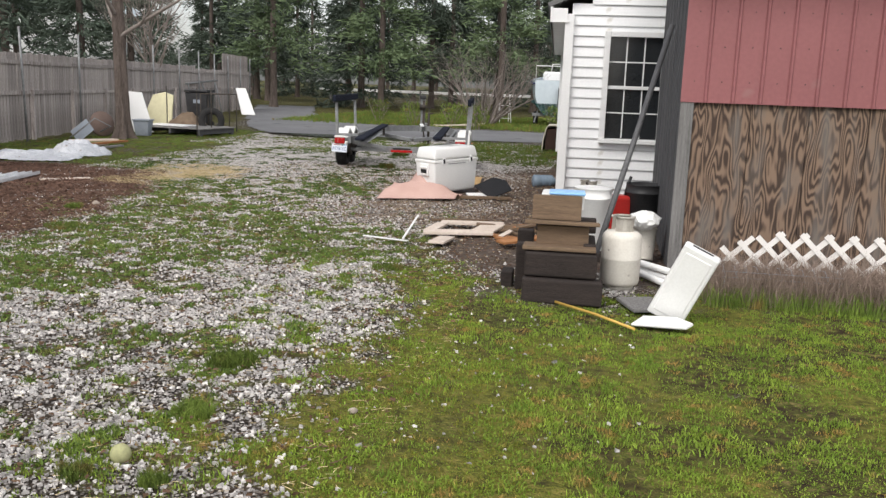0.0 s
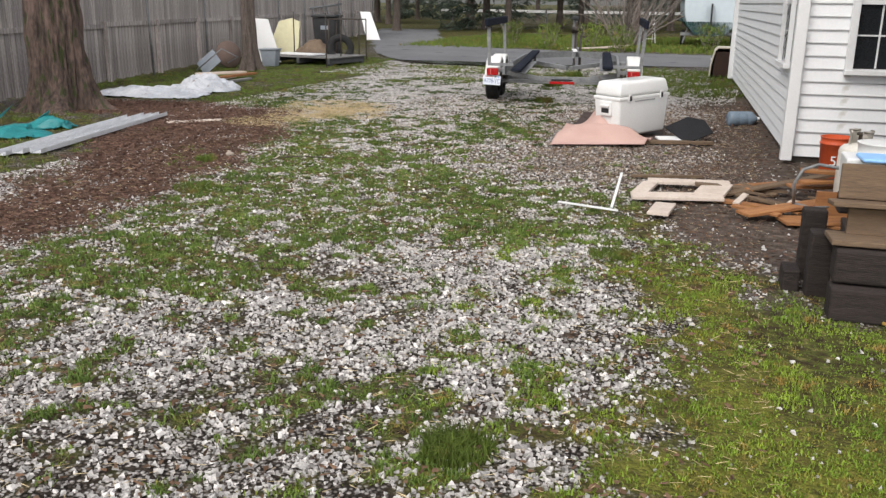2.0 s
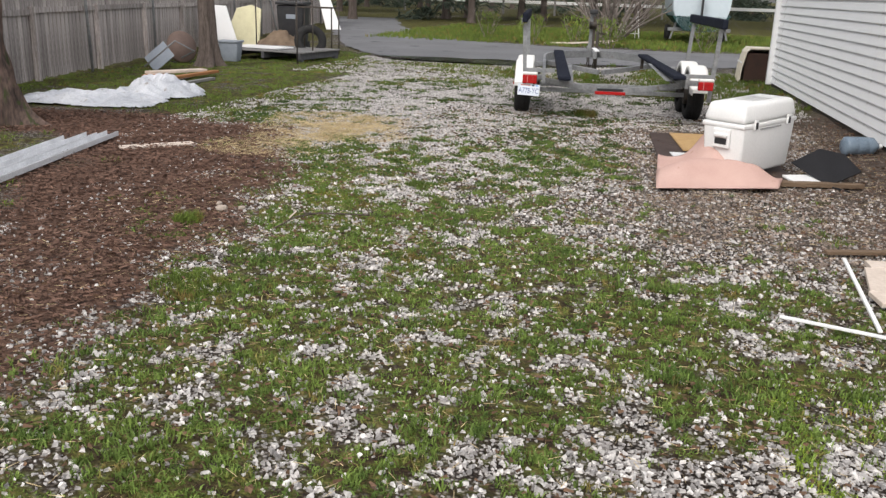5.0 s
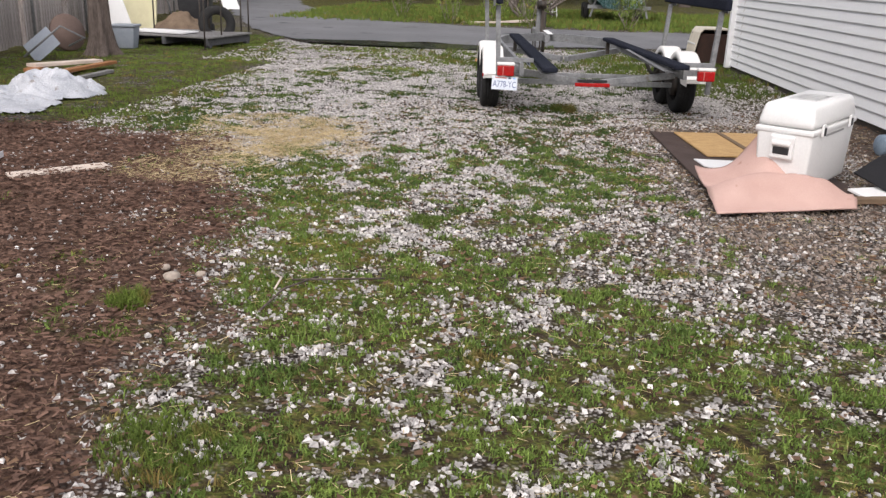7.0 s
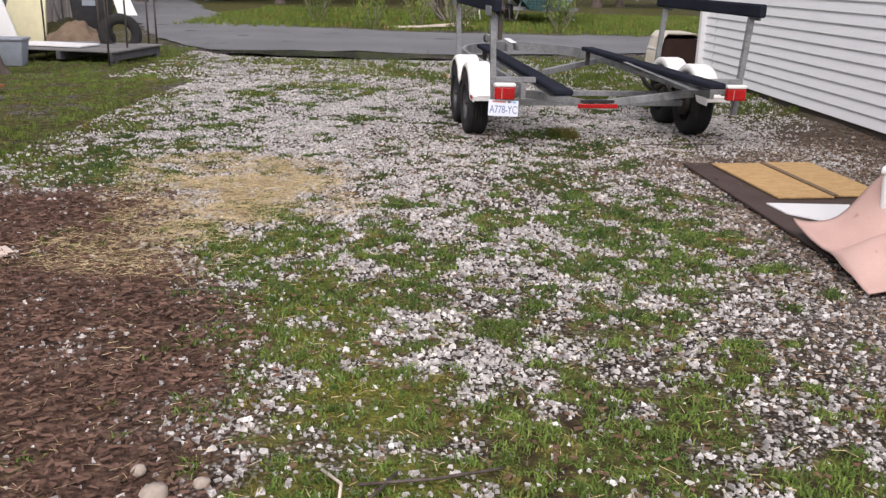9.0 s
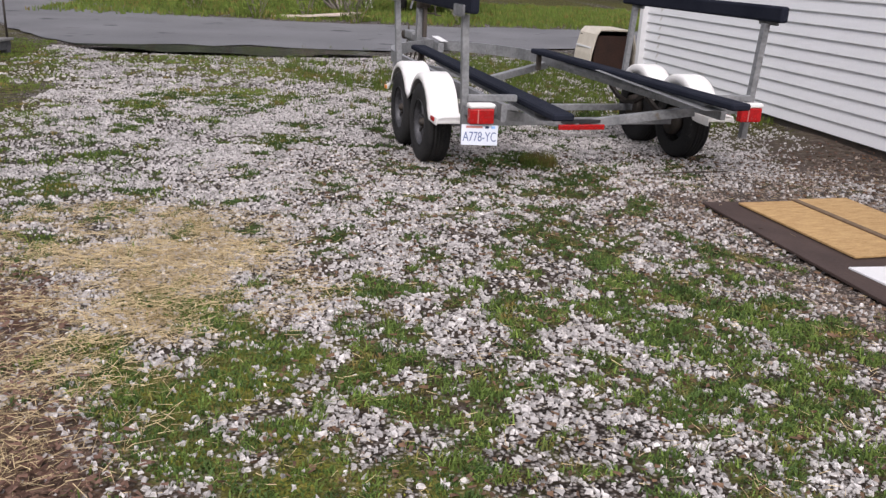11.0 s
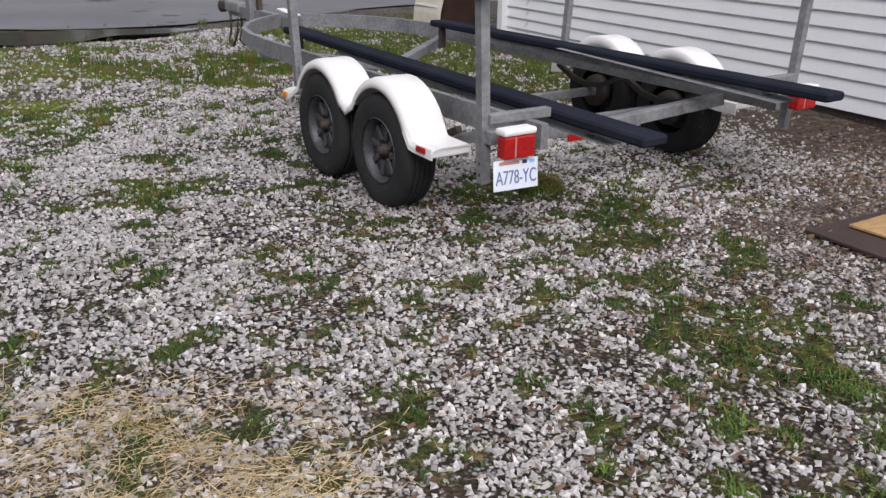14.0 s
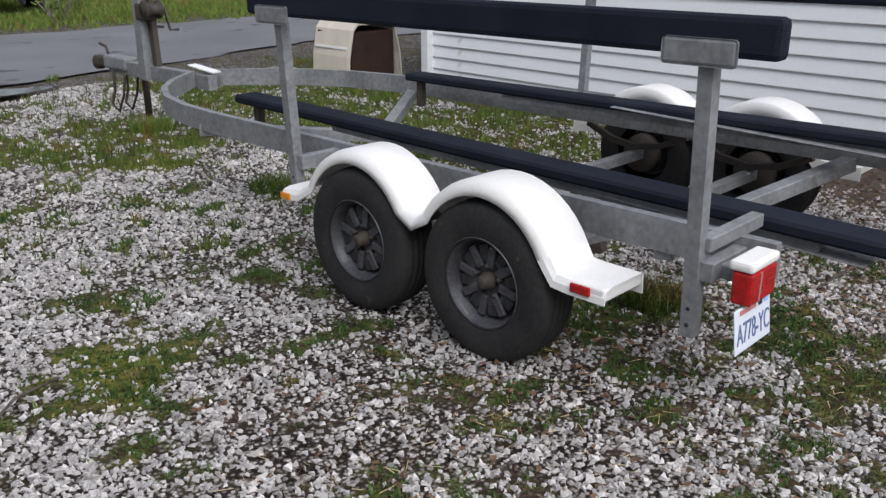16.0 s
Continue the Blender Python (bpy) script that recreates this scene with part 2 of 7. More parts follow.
def slab(poly, z0, z1, at=(0, 0, 0), rot=(0, 0, 0), bm=None, bevel=0.0):
    """A flat outline with thickness, lying in x and y before the turn."""
    out = bm or bmesh.new()
    tmp = bmesh.new()
    lo = [tmp.verts.new((x, y, z0)) for x, y in poly]
    hi = [tmp.verts.new((x, y, z1)) for x, y in poly]
    n = len(poly)
    tmp.faces.new(lo[::-1])
    tmp.faces.new(hi)
    for k in range(n):
        tmp.faces.new((lo[k], lo[(k + 1) % n], hi[(k + 1) % n], hi[k]))
    bmesh.ops.recalc_face_normals(tmp, faces=tmp.faces)
    if bevel:
        bmesh.ops.bevel(tmp, geom=tmp.edges[:], offset=bevel, segments=1, affect="EDGES")
    bmesh.ops.transform(tmp, matrix=pose(*at, *rot), verts=tmp.verts)
    return join(out, tmp)


def beam(p, q, w, h, bm=None, bevel=0.004):
    """A straight bar from p to q, w wide and h high."""
    p, q = Vector(p), Vector(q)
    d = q - p
    yaw = math.degrees(math.atan2(d.y, d.x))
    pitch = -math.degrees(math.atan2(d.z, math.hypot(d.x, d.y)))
    m = (p + q) / 2
    out = bm or bmesh.new()
    tmp = bmesh.new()
    bmesh.ops.create_cube(tmp, size=1.0, matrix=Matrix.Diagonal((d.length, w, h, 1)))
    if bevel:
        bmesh.ops.bevel(tmp, geom=tmp.edges[:], offset=bevel, segments=1, affect="EDGES")
    bmesh.ops.transform(tmp, matrix=pose(*m, 0, pitch, yaw), verts=tmp.verts)
    return join(out, tmp)


def part(name, bm, material, parent=None, label=""):
    me = bpy.data.meshes.new(name)
    bm.to_mesh(me)
    bm.free()
    me.materials.append(material)
    ob = new(name, me)
    if parent:
        ob.parent = parent
    if label:
        ob["label"] = label
    return ob


def thing(name, x, y, z=0.0, rx=0, ry=0, rz=0, label="", category="", group="", kind=""):
    ob = new(name)
    ob.empty_display_size = 0.1
    ob.matrix_world = pose(x, y, z, rx, ry, rz)
    return tagged(ob, label, category, group, kind)


def single(name, bm, material, x, y, z=0.0, rx=0, ry=0, rz=0, label="", category="", group="", kind=""):
    ob = part(name, bm, material)
    ob.matrix_world = pose(x, y, z, rx, ry, rz)
    return tagged(ob, label, category, group, kind)


def letters(text, size, material, parent, at, rot, depth=0.001):
    cu = bpy.data.curves.new("lettering", "FONT")
    cu.body, cu.size, cu.extrude, cu.align_x, cu.align_y = text, size, depth, "CENTER", "CENTER"
    tmp = bpy.data.objects.new("lettering", cu)
    scene.collection.objects.link(tmp)
    me = bpy.data.meshes.new_from_object(tmp.evaluated_get(bpy.context.evaluated_depsgraph_get()))
    bpy.data.objects.remove(tmp)
    me.materials.clear()
    me.materials.append(material)
    ob = new("lettering", me)
    ob.parent = parent
    ob.matrix_basis = pose(*at, *rot)
    return ob

# ---- ground zones ----
rng = np.random.default_rng(7)
LATT = rng.random((256, 256))


def vnoise(x, y, cell, seed=0):
    """Smooth value noise, 0 to 1, with lumps of the given size in metres."""
    x, y = np.asarray(x) / cell + 37.7 * seed, np.asarray(y) / cell + 91.3 * seed
    i, j = np.floor(x).astype(int), np.floor(y).astype(int)
    u, v = x - i, y - j
    u, v = u * u * (3 - 2 * u), v * v * (3 - 2 * v)
    g = lambda a, b: LATT[a % 256, b % 256]
    return (g(i, j) * (1 - u) + g(i + 1, j) * u) * (1 - v) + (g(i, j + 1) * (1 - u) + g(i + 1, j + 1) * u) * v


def inside(poly, x, y, soft):
    """1 well inside an outline, 0 well outside, over a soft edge."""
    d = np.full(np.shape(x), 1e9)
    inn = np.zeros(np.shape(x), bool)
    for (x0, y0), (x1, y1) in zip(poly, poly[1:] + poly[:1]):
        ex, ey = x1 - x0, y1 - y0
        t = np.clip(((x - x0) * ex + (y - y0) * ey) / (ex * ex + ey * ey), 0, 1)
        d = np.minimum(d, np.hypot(x - x0 - t * ex, y - y0 - t * ey))
        if y0 != y1:
            inn ^= ((y0 > y) != (y1 > y)) & (x < ex * (y - y0) / ey + x0)
    s = np.where(inn, d, -d)
    return np.clip(s / (2 * soft) + 0.5, 0, 1)


def blob(x, y, cx, cy, rx, ry, turn=0.0):
    c, s = math.cos(radians(turn)), math.sin(radians(turn))
    u, v = (x - cx) * c + (y - cy) * s, -(x - cx) * s + (y - cy) * c
    return np.clip(1.6 - 1.2 * np.hypot(u / rx, v / ry), 0, 1)


LAWN = [(-1.1, 1.5), (-1.2, 3.0), (-1.45, 3.6), (-1.55, 4.3), (-1.5, 5.2), (-1.65, 6.2), (-1.9, 7.2), (-2.1, 8.3), (-2.1, 9.2), (-1.83, 8.9), (-1.6, 7.75), (-1.12, 6.95), (-0.85, 6.95), (0.4, 7.2), (7.5, 7.4), (7.5, 1.0)]
DENSE = [(-4.3, 4.7), (-4.0, 5.4), (-3.6, 5.85), (-3.4, 6.5), (-2.75, 6.85), (-2.45, 6.2), (-2.7, 5.6), (-2.65, 4.5), (-2.1, 3.5), (-1.75, 2.4), (-4.2, 2.4)]
MIDBAND = [(-4.2, 4.3), (-6.0, 4.6), (-6.1, 6.6), (-6.35, 8.0), (-6.6, 9.3), (-6.2, 11.2), (-4.6, 10.9), (-3.9, 10.3), (-2.9, 9.4), (-2.0, 9.4), (-2.2, 7.0), (-3.3, 6.9), (-3.7, 6.0)]
MOSS = [(-7.0, 12.3), (-7.1, 13.7), (-6.5, 13.6), (-6.0, 11.8), (-5.6, 10.7), (-5.5, 9.8), (-6.0, 9.7), (-6.4, 10.9)]
TRACK = [(-7.0, 15.6), (-6.0, 15.4), (-5.35, 12.6), (-4.6, 9.8), (-5.0, 9.7), (-5.85, 12.0)]
SIDETRACK = [(-2.62, 8.7), (-2.35, 7.76), (-1.95, 6.93), (-1.6, 5.6), (-1.95, 5.5), (-2.3, 6.77), (-2.6, 7.85)]
WEEDSTRIP = [(-5.45, 16.7), (-4.4, 17.2), (-4.25, 14.9), (-3.95, 13.4), (-4.0, 12.3), (-4.3, 11.4), (-5.1, 11.4), (-4.75, 12.8), (-5.1, 13.5), (-5.3, 14.3), (-5.15, 15.2)]
BARKDIRT = [(-5.9, 6.2), (-6.3, 8.0), (-6.45, 8.8), (-6.3, 9.4), (-6.55, 10.6), (-6.95, 11.5), (-7.3, 12.4), (-7.85, 13.5), (-8.4, 13.8), (-9.6, 13.9), (-10.5, 13.7), (-12.6, 13.2), (-11.2, 12.2), (-9.8, 12.2), (-8.9, 10.9), (-7.7, 8.8), (-7.2, 7.4), (-7.0, 5.5)]
GRITDIRT = [(-4.15, 15.6), (-4.0, 11.4), (-3.5, 10.3), (-2.6, 9.55), (-1.9, 9.6), (-1.5, 11.0), (-1.8, 16.5)]
YARDDIRT = [(-0.85, 6.7), (-1.5, 7.6), (-1.85, 8.6), (-2.05, 9.6), (-1.95, 11.2), (-1.9, 14.0), (-2.2, 17.8), (-0.8, 18.5), (1.5, 12.0), (1.5, 7.6), (0.0, 7.5)]
LEFTGREEN = [(-8.3, 13.4), (-8.15, 14.6), (-8.9, 17.2), (-9.9, 22.0), (-10.5, 24.2), (-12.6, 27.5), (-18.0, 40.0), (-40.0, 40.0), (-40.0, 14.0), (-12.0, 14.2)]
LEFTNEAR = [(-7.0, 4.0), (-7.2, 7.4), (-7.75, 8.8), (-8.9, 10.8), (-9.8, 12.0), (-40.0, 13.0), (-40.0, -5.0), (-7.0, -5.0)]
RIGHTGREEN = [(-4.3, 19.2), (-2.9, 18.6), (-1.9, 16.5), (-1.2, 16.5), (-1.4, 25.5), (-4.5, 25.0)]
STRAWBED = [(-8.4, 14.6), (-7.4, 15.0), (-6.7, 14.5), (-6.6, 13.2), (-7.0, 12.6), (-7.35, 12.4), (-7.7, 13.0), (-8.0, 13.7)]
ROAD = [(14.0, 27.8), (0.0, 28.0), (-2.4, 26.9), (-5.2, 25.7), (-8.0, 25.9), (-10.8, 25.3), (-12.6, 27.8), (-15.0, 33.0), (-18.0, 40.0), (-23.0, 52.0), (-19.5, 53.0), (-15.5, 42.0), (-12.8, 37.5), (-10.5, 33.6), (-7.0, 32.6), (-3.0, 32.6), (1.2, 33.6), (14.0, 35.5)]


def warped(x, y):
    """Places shifted about, so that the edges of a patch fray."""
    wx = x + 0.5 * (vnoise(x, y, 0.8, 1) - 0.5) + 0.26 * (vnoise(x, y, 0.25, 2) - 0.5)
    wy = y + 0.5 * (vnoise(x, y, 0.8, 3) - 0.5) + 0.26 * (vnoise(x, y, 0.25, 4) - 0.5)
    return wx, wy


def mossy(x, y):
    """Share of low yellow-green moss and old grass."""
    wx, wy = warped(x, y)
    m = inside(MOSS, wx, wy, 0.25)
    for cx, cy, rx, ry in ((-6.82, 17.5, 0.5, 0.45), (-7.55, 19.9, 0.9, 0.7), (-5.5, 20.75, 0.8, 0.6), (-8.3, 19.3, 0.5, 0.4), (-8.35, 15.4, 0.35, 0.3), (-1.55, 3.75, 0.6, 0.35), (-1.35, 4.5, 0.45, 0.5), (-2.1, 4.25, 0.35, 0.25), (-0.6, 3.4, 0.8, 0.5), (-1.2, 5.4, 0.3, 0.5), (-7.4, 22.2, 1.1, 0.9)):
        m = np.maximum(m, blob(wx, wy, cx, cy, rx, ry))
    lawn = inside(LAWN, wx, wy, 0.4) * np.clip((0.6 * vnoise(x, y, 0.8, 17) + 0.4 * vnoise(x, y, 0.28, 18) - 0.44) / 0.16, 0, 1)
    return np.clip(np.maximum(m, 0.85 * lawn) * (0.35 + 1.1 * vnoise(x, y, 0.3, 15)), 0, 1)


def zones(x, y):
    """Shares of grass, bark dirt, straw and yard dirt at places on the ground; the rest is gravel."""
    wx, wy = warped(x, y)
    w = 1.3 * inside(LAWN, wx, wy, 0.45)
    w = np.maximum(w, 0.80 * inside(MIDBAND, wx, wy, 0.5))
    w = np.maximum(w, 0.60 * inside([(-6.3, 7.0), (-6.4, 14.4), (-4.2, 14.0), (-3.6, 10.4), (-2.4, 8.5)], wx, wy, 0.7))
    w = np.maximum(w, 0.76 * inside([(-5.9, 6.4), (-6.3, 8.2), (-6.6, 9.8), (-7.0, 11.6), (-7.4, 12.9), (-6.6, 13.0), (-6.0, 10.5), (-5.2, 8.0), (-5.0, 6.3)], wx, wy, 0.4))
    w = np.maximum(w, 0.90 * inside(LEFTGREEN, wx, wy, 0.6))
    w = np.maximum(w, 0.78 * inside(LEFTNEAR, wx, wy, 0.6))
    w = np.maximum(w, 0.88 * inside(RIGHTGREEN, wx, wy, 0.5))
    w = np.maximum(w, 0.30 + 0.16 * np.clip((7.0 - y) / 2, 0, 1))
    for poly, level, soft in ((DENSE, 0.32, 0.4), (TRACK, 0.38, 0.35), (SIDETRACK, 0.28, 0.15), (GRITDIRT, 0.14, 0.4)):
        k = inside(poly, wx, wy, soft)
        w = w * (1 - k) + np.minimum(w, level) * k
    w = np.maximum(w, 0.80 * inside(MOSS, wx, wy, 0.35))
    for cx, cy, rx, ry, tr, k in ((-6.82, 17.5, 0.5, 0.42, 0, 0.9), (-7.02, 16.9, 0.4, 0.16, 20, 0.75), (-7.75, 15.25, 0.25, 0.15, 0, 0.8), (-8.35, 15.4, 0.35, 0.25, 0, 0.7),
                                  (-8.3, 19.2, 0.5, 0.5, 0, 0.8), (-7.55, 20.0, 1.2, 0.8, 0, 0.72), (-7.3, 22.2, 1.8, 1.0, 0, 0.85), (-8.3, 23.5, 2.6, 1.0, 0, 0.85), (-5.4, 21.6, 1.0, 1.3, 0, 0.85),
                                  (-6.56, 18.05, 0.3, 0.35, 12, 0.62), (-2.15, 4.5, 0.28, 0.16, 0, 0.9), (-2.0, 3.73, 0.25, 0.14, 0, 0.85), (-2.14, 2.97, 0.10, 0.06, 0, 0.9), (-1.8, 3.0, 0.10, 0.07, 0, 0.9), (-3.4, 4.4, 0.35, 0.3, 0, 0.55),
                                  (-5.85, 8.1, 0.45, 0.5, 15, 1.0), (-5.05, 10.3, 0.35, 0.5, 0, 0.9), (-5.45, 11.3, 0.2, 0.15, 0, 0.85), (-6.85, 14.5, 0.2, 0.1, 0, 0.7), (-6.6, 13.6, 0.25, 0.2, 0, 0.75), (-5.2, 13.3, 0.2, 0.2, 0, 0.75), (-5.5, 13.4, 0.15, 0.2, 0, 0.6),
                                  (-5.05, 21.3, 0.5, 0.5, 0, 0.9), (-5.85, 15.3, 0.15, 0.2, 0, 0.7), (-5.65, 16.1, 0.2, 0.15, 0, 0.7), (-8.0, 16.5, 0.3, 0.15, 0, 0.6), (-7.4, 17.5, 0.2, 0.15, 0, 0.6)):
        w = np.maximum(w, k * blob(wx, wy, cx, cy, rx, ry, tr))
    w = np.maximum(w, 0.74 * inside(WEEDSTRIP, wx, wy, 0.4))
    w = np.maximum(w, np.clip((y - 32.0) / 3, 0, 1))
    n = 0.08 * vnoise(x, y, 0.9, 5) + 0.16 * vnoise(x, y, 0.30, 6) + 0.40 * vnoise(0.8 * x + 0.6 * y, 0.8 * y - 0.6 * x, 0.15, 7) + 0.36 * vnoise(0.6 * x - 0.8 * y, 0.6 * y + 0.8 * x, 0.085, 13)
    grass = np.clip((w + 2.2 * (n - 0.5) - 0.40) / 0.34, 0, 1)
    bark = inside(BARKDIRT, wx, wy, 0.3)
    bark = np.clip(bark * (0.6 + 0.9 * vnoise(x, y, 0.5, 8)) * 1.25, 0, 1)
    yard = np.maximum(inside(YARDDIRT, wx, wy, 0.4), 0.55 * inside(GRITDIRT, wx, wy, 0.5) * np.clip(2.6 * vnoise(x, y, 0.45, 16) - 0.6, 0, 1))
    bgrass = np.clip((vnoise(x, y, 0.6, 9) - 0.74) / 0.1, 0, 1)
    grass = grass * (1 - bark * (1 - bgrass * 0.8)) * (1 - 0.9 * np.clip(yard - 0.3, 0, 0.7) / 0.7)
    straw = np.maximum(inside(STRAWBED, wx, wy, 0.3), 0.5 * blob(wx, wy, -7.6, 12.3, 0.5, 0.4))
    straw = np.clip(straw * np.clip(2.6 * (0.5 * vnoise(x, y, 0.4, 10) + 0.5 * vnoise(x, y, 0.14, 19)) - 0.62, 0, 1), 0, 1)
    return grass, bark, straw, yard


POOL = [(-10.9, 25.3), (-10.0, 24.3), (-8.0, 24.35), (-5.6, 24.5), (-4.9, 25.2), (-5.2, 25.8), (-10.6, 25.8)]


def ground_z(x, y):
    mound = 0.09 * inside([(-0.75, 11.5), (5.2, 11.9), (4.6, 22.4), (-1.5, 22.1)], np.asarray(x, float), np.asarray(y, float), 0.45)
    return mound - 0.05 * inside(POOL, np.asarray(x, float), np.asarray(y, float), 0.25) + 0.035 * (vnoise(x, y, 1.4, 11) - 0.5) + 0.018 * (vnoise(x, y, 0.4, 12) - 0.5)


def spaced(*spans):
    out = []
    for a, b, step in spans:
        out += list(np.arange(a, b - 1e-6, step))
    return np.array(out + [spans[-1][1]])


def from_arrays(name, verts, faces, material, parent=None, smooth=False):
    """A mesh from numpy arrays; all faces have the same number of corners."""
    me = bpy.data.meshes.new(name)
    n, k = faces.shape
    me.vertices.add(len(verts))
    me.vertices.foreach_set("co", np.asarray(verts, np.float32).ravel())
    me.loops.add(n * k)
    me.loops.foreach_set("vertex_index", np.asarray(faces, np.int32).ravel())
    me.polygons.add(n)
    me.polygons.foreach_set("loop_start", np.arange(0, n * k, k, dtype=np.int32))
    me.polygons.foreach_set("use_smooth", np.full(n, smooth))
    me.update(calc_edges=True)
    me.materials.append(material)
    ob = new(name, me)
    if parent:
        ob.parent = parent
    return ob


def ground_material():
    m = bpy.data.materials.new("gravel_grass_and_dirt")
    m.use_nodes = True
    n, l = m.node_tree.nodes, m.node_tree.links
    p = n["Principled BSDF"]
    co = n.new("ShaderNodeTexCoord")
    at = n.new("ShaderNodeAttribute")
    at.attribute_name = "zone"
    sep = n.new("ShaderNodeSeparateColor")
    l.new(at.outputs["Color"], sep.inputs[0])

    def noise_of(scale, detail=6):
        t = n.new("ShaderNodeTexNoise")
        t.inputs["Scale"].default_value, t.inputs["Detail"].default_value = scale, detail
        l.new(co.outputs["Object"], t.inputs["Vector"])
        return t.outputs["Fac"]

    def ramp(fac, *stops):
        r = n.new("ShaderNodeValToRGB")
        e = r.color_ramp.elements
        while len(e) < len(stops):
            e.new(0.5)
        for el, (pos, c) in zip(e, stops):
            el.position, el.color = pos, (*c, 1)
        l.new(fac, r.inputs[0])
        return r.outputs[0]

    def mix(fac, a, b):
        x = n.new("ShaderNodeMix")
        x.data_type = "RGBA"
        l.new(fac, x.inputs["Factor"])
        l.new(a, x.inputs["A"])
        l.new(b, x.inputs["B"])
        return x.outputs["Result"]

    vor = n.new("ShaderNodeTexVoronoi")
    vor.inputs["Scale"].default_value = 52
    l.new(co.outputs["Object"], vor.inputs["Vector"])
    sepv = n.new("ShaderNodeSeparateColor")
    l.new(vor.outputs["Color"], sepv.inputs[0])
    stone = ramp(sepv.outputs[0], (0.0, (0.085, 0.070, 0.058)), (0.45, (0.23, 0.208, 0.192)), (0.95, (0.52, 0.49, 0.465)))
    # Colour darkens away from stone centres, painting the shade in the gaps.
    gap_shade = ramp(vor.outputs["Distance"], (0.28, (1, 1, 1)), (0.55, (0.09, 0.074, 0.062)))
    mul = n.new("ShaderNodeMix")
    mul.data_type, mul.blend_type = "RGBA", "MULTIPLY"
    mul.inputs["Factor"].default_value = 1
    l.new(stone, mul.inputs["A"])
    l.new(gap_shade, mul.inputs["B"])
    # Dark wet soil, its tones deepened further for shade between stones.
    soil = ramp(noise_of(9), (0.3, (0.026, 0.019, 0.014)), (0.6, (0.070, 0.050, 0.036)))
    pick = ramp(noise_of(3.2), (0.30, (0, 0, 0)), (0.46, (1, 1, 1)))
    gravel = mix(pick, soil, mul.outputs["Result"])
    turf = ramp(noise_of(13, 9), (0.36, (0.034, 0.023, 0.014)), (0.47, (0.062, 0.052, 0.020)), (0.57, (0.078, 0.092, 0.019)), (0.68, (0.185, 0.140, 0.060)))
    mossc = ramp(noise_of(16, 8), (0.30, (0.055, 0.050, 0.016)), (0.50, (0.125, 0.130, 0.024)), (0.70, (0.215, 0.185, 0.050)))
    mo = n.new("ShaderNodeAttribute")
    mo.attribute_name = "moss"
    barkc = ramp(noise_of(26, 8), (0.32, (0.030, 0.018, 0.014)), (0.52, (0.095, 0.055, 0.040)), (0.7, (0.20, 0.125, 0.092)))
    strawc = ramp(noise_of(20, 8), (0.3, (0.17, 0.13, 0.085)), (0.65, (0.34, 0.275, 0.185)))
    yardc = ramp(noise_of(14, 8), (0.3, (0.06, 0.045, 0.038)), (0.55, (0.11, 0.085, 0.07)), (0.72, (0.19, 0.155, 0.13)))
    c = mix(at.outputs["Alpha"], gravel, yardc)
    c = mix(sep.outputs[1], c, barkc)
    thin = n.new("ShaderNodeMath")
    thin.operation = "MULTIPLY"
    thin.inputs[1].default_value = 0.35
    l.new(sep.outputs[2], thin.inputs[0])
    c = mix(thin.outputs[0], c, strawc)
    c = mix(sep.outputs[0], c, mix(mo.outputs["Fac"], turf, mossc))
    l.new(c, p.inputs["Base Color"])
    p.inputs["Roughness"].default_value = 0.9
    p.inputs["Specular IOR Level"].default_value = 0.15
    bp = n.new("ShaderNodeBump")
    bp.inputs["Strength"].default_value, bp.inputs["Distance"].default_value = 0.6, 0.03
    h = n.new("ShaderNodeMath")
    h.operation = "SUBTRACT"
    l.new(noise_of(40, 8), h.inputs[0])
    l.new(vor.outputs["Distance"], h.inputs[1])
    l.new(h.outputs[0], bp.inputs["Height"])
    l.new(bp.outputs[0], p.inputs["Normal"])
    return m


GROUNDMAT = ground_material()
gx = spaced((-420, -60, 40), (-60, -18, 3), (-18, -11, 0.35), (-11, 3.0, 0.075), (3.0, 8, 0.4), (8, 60, 4), (60, 420, 40))
gy = spaced((-400, -20, 40), (-20, 1.5, 1.5), (1.5, 20, 0.075), (20, 27, 0.14), (27, 45, 0.6), (45, 90, 5), (90, 600, 50))
GX, GY = np.meshgrid(gx, gy, indexing="ij")
gi = np.arange(GX.size).reshape(GX.shape)
gf = np.stack([gi[:-1, :-1], gi[1:, :-1], gi[1:, 1:], gi[:-1, 1:]], -1).reshape(-1, 4)
GZ = ground_z(GX, GY) * (1 - inside(ROAD, GX, GY, 0.3)) - 0.02 * inside(ROAD, GX, GY, 0.3)
ground = tagged(from_arrays("ground", np.stack([GX, GY, GZ], -1).reshape(-1, 3), gf, GROUNDMAT, smooth=True), "mixed white gravel, patchy green grass and brown dirt yard", "ground", kind="structure")
zz = np.stack([a.ravel() for a in zones(GX, GY)], -1).astype(np.float32)
layer = ground.data.color_attributes.new("zone", "FLOAT_COLOR", "POINT")
layer.data.foreach_set("color", zz.ravel())
moss_layer = ground.data.attributes.new("moss", "FLOAT", "POINT")
moss_layer.data.foreach_set("value", mossy(GX, GY).ravel().astype(np.float32))

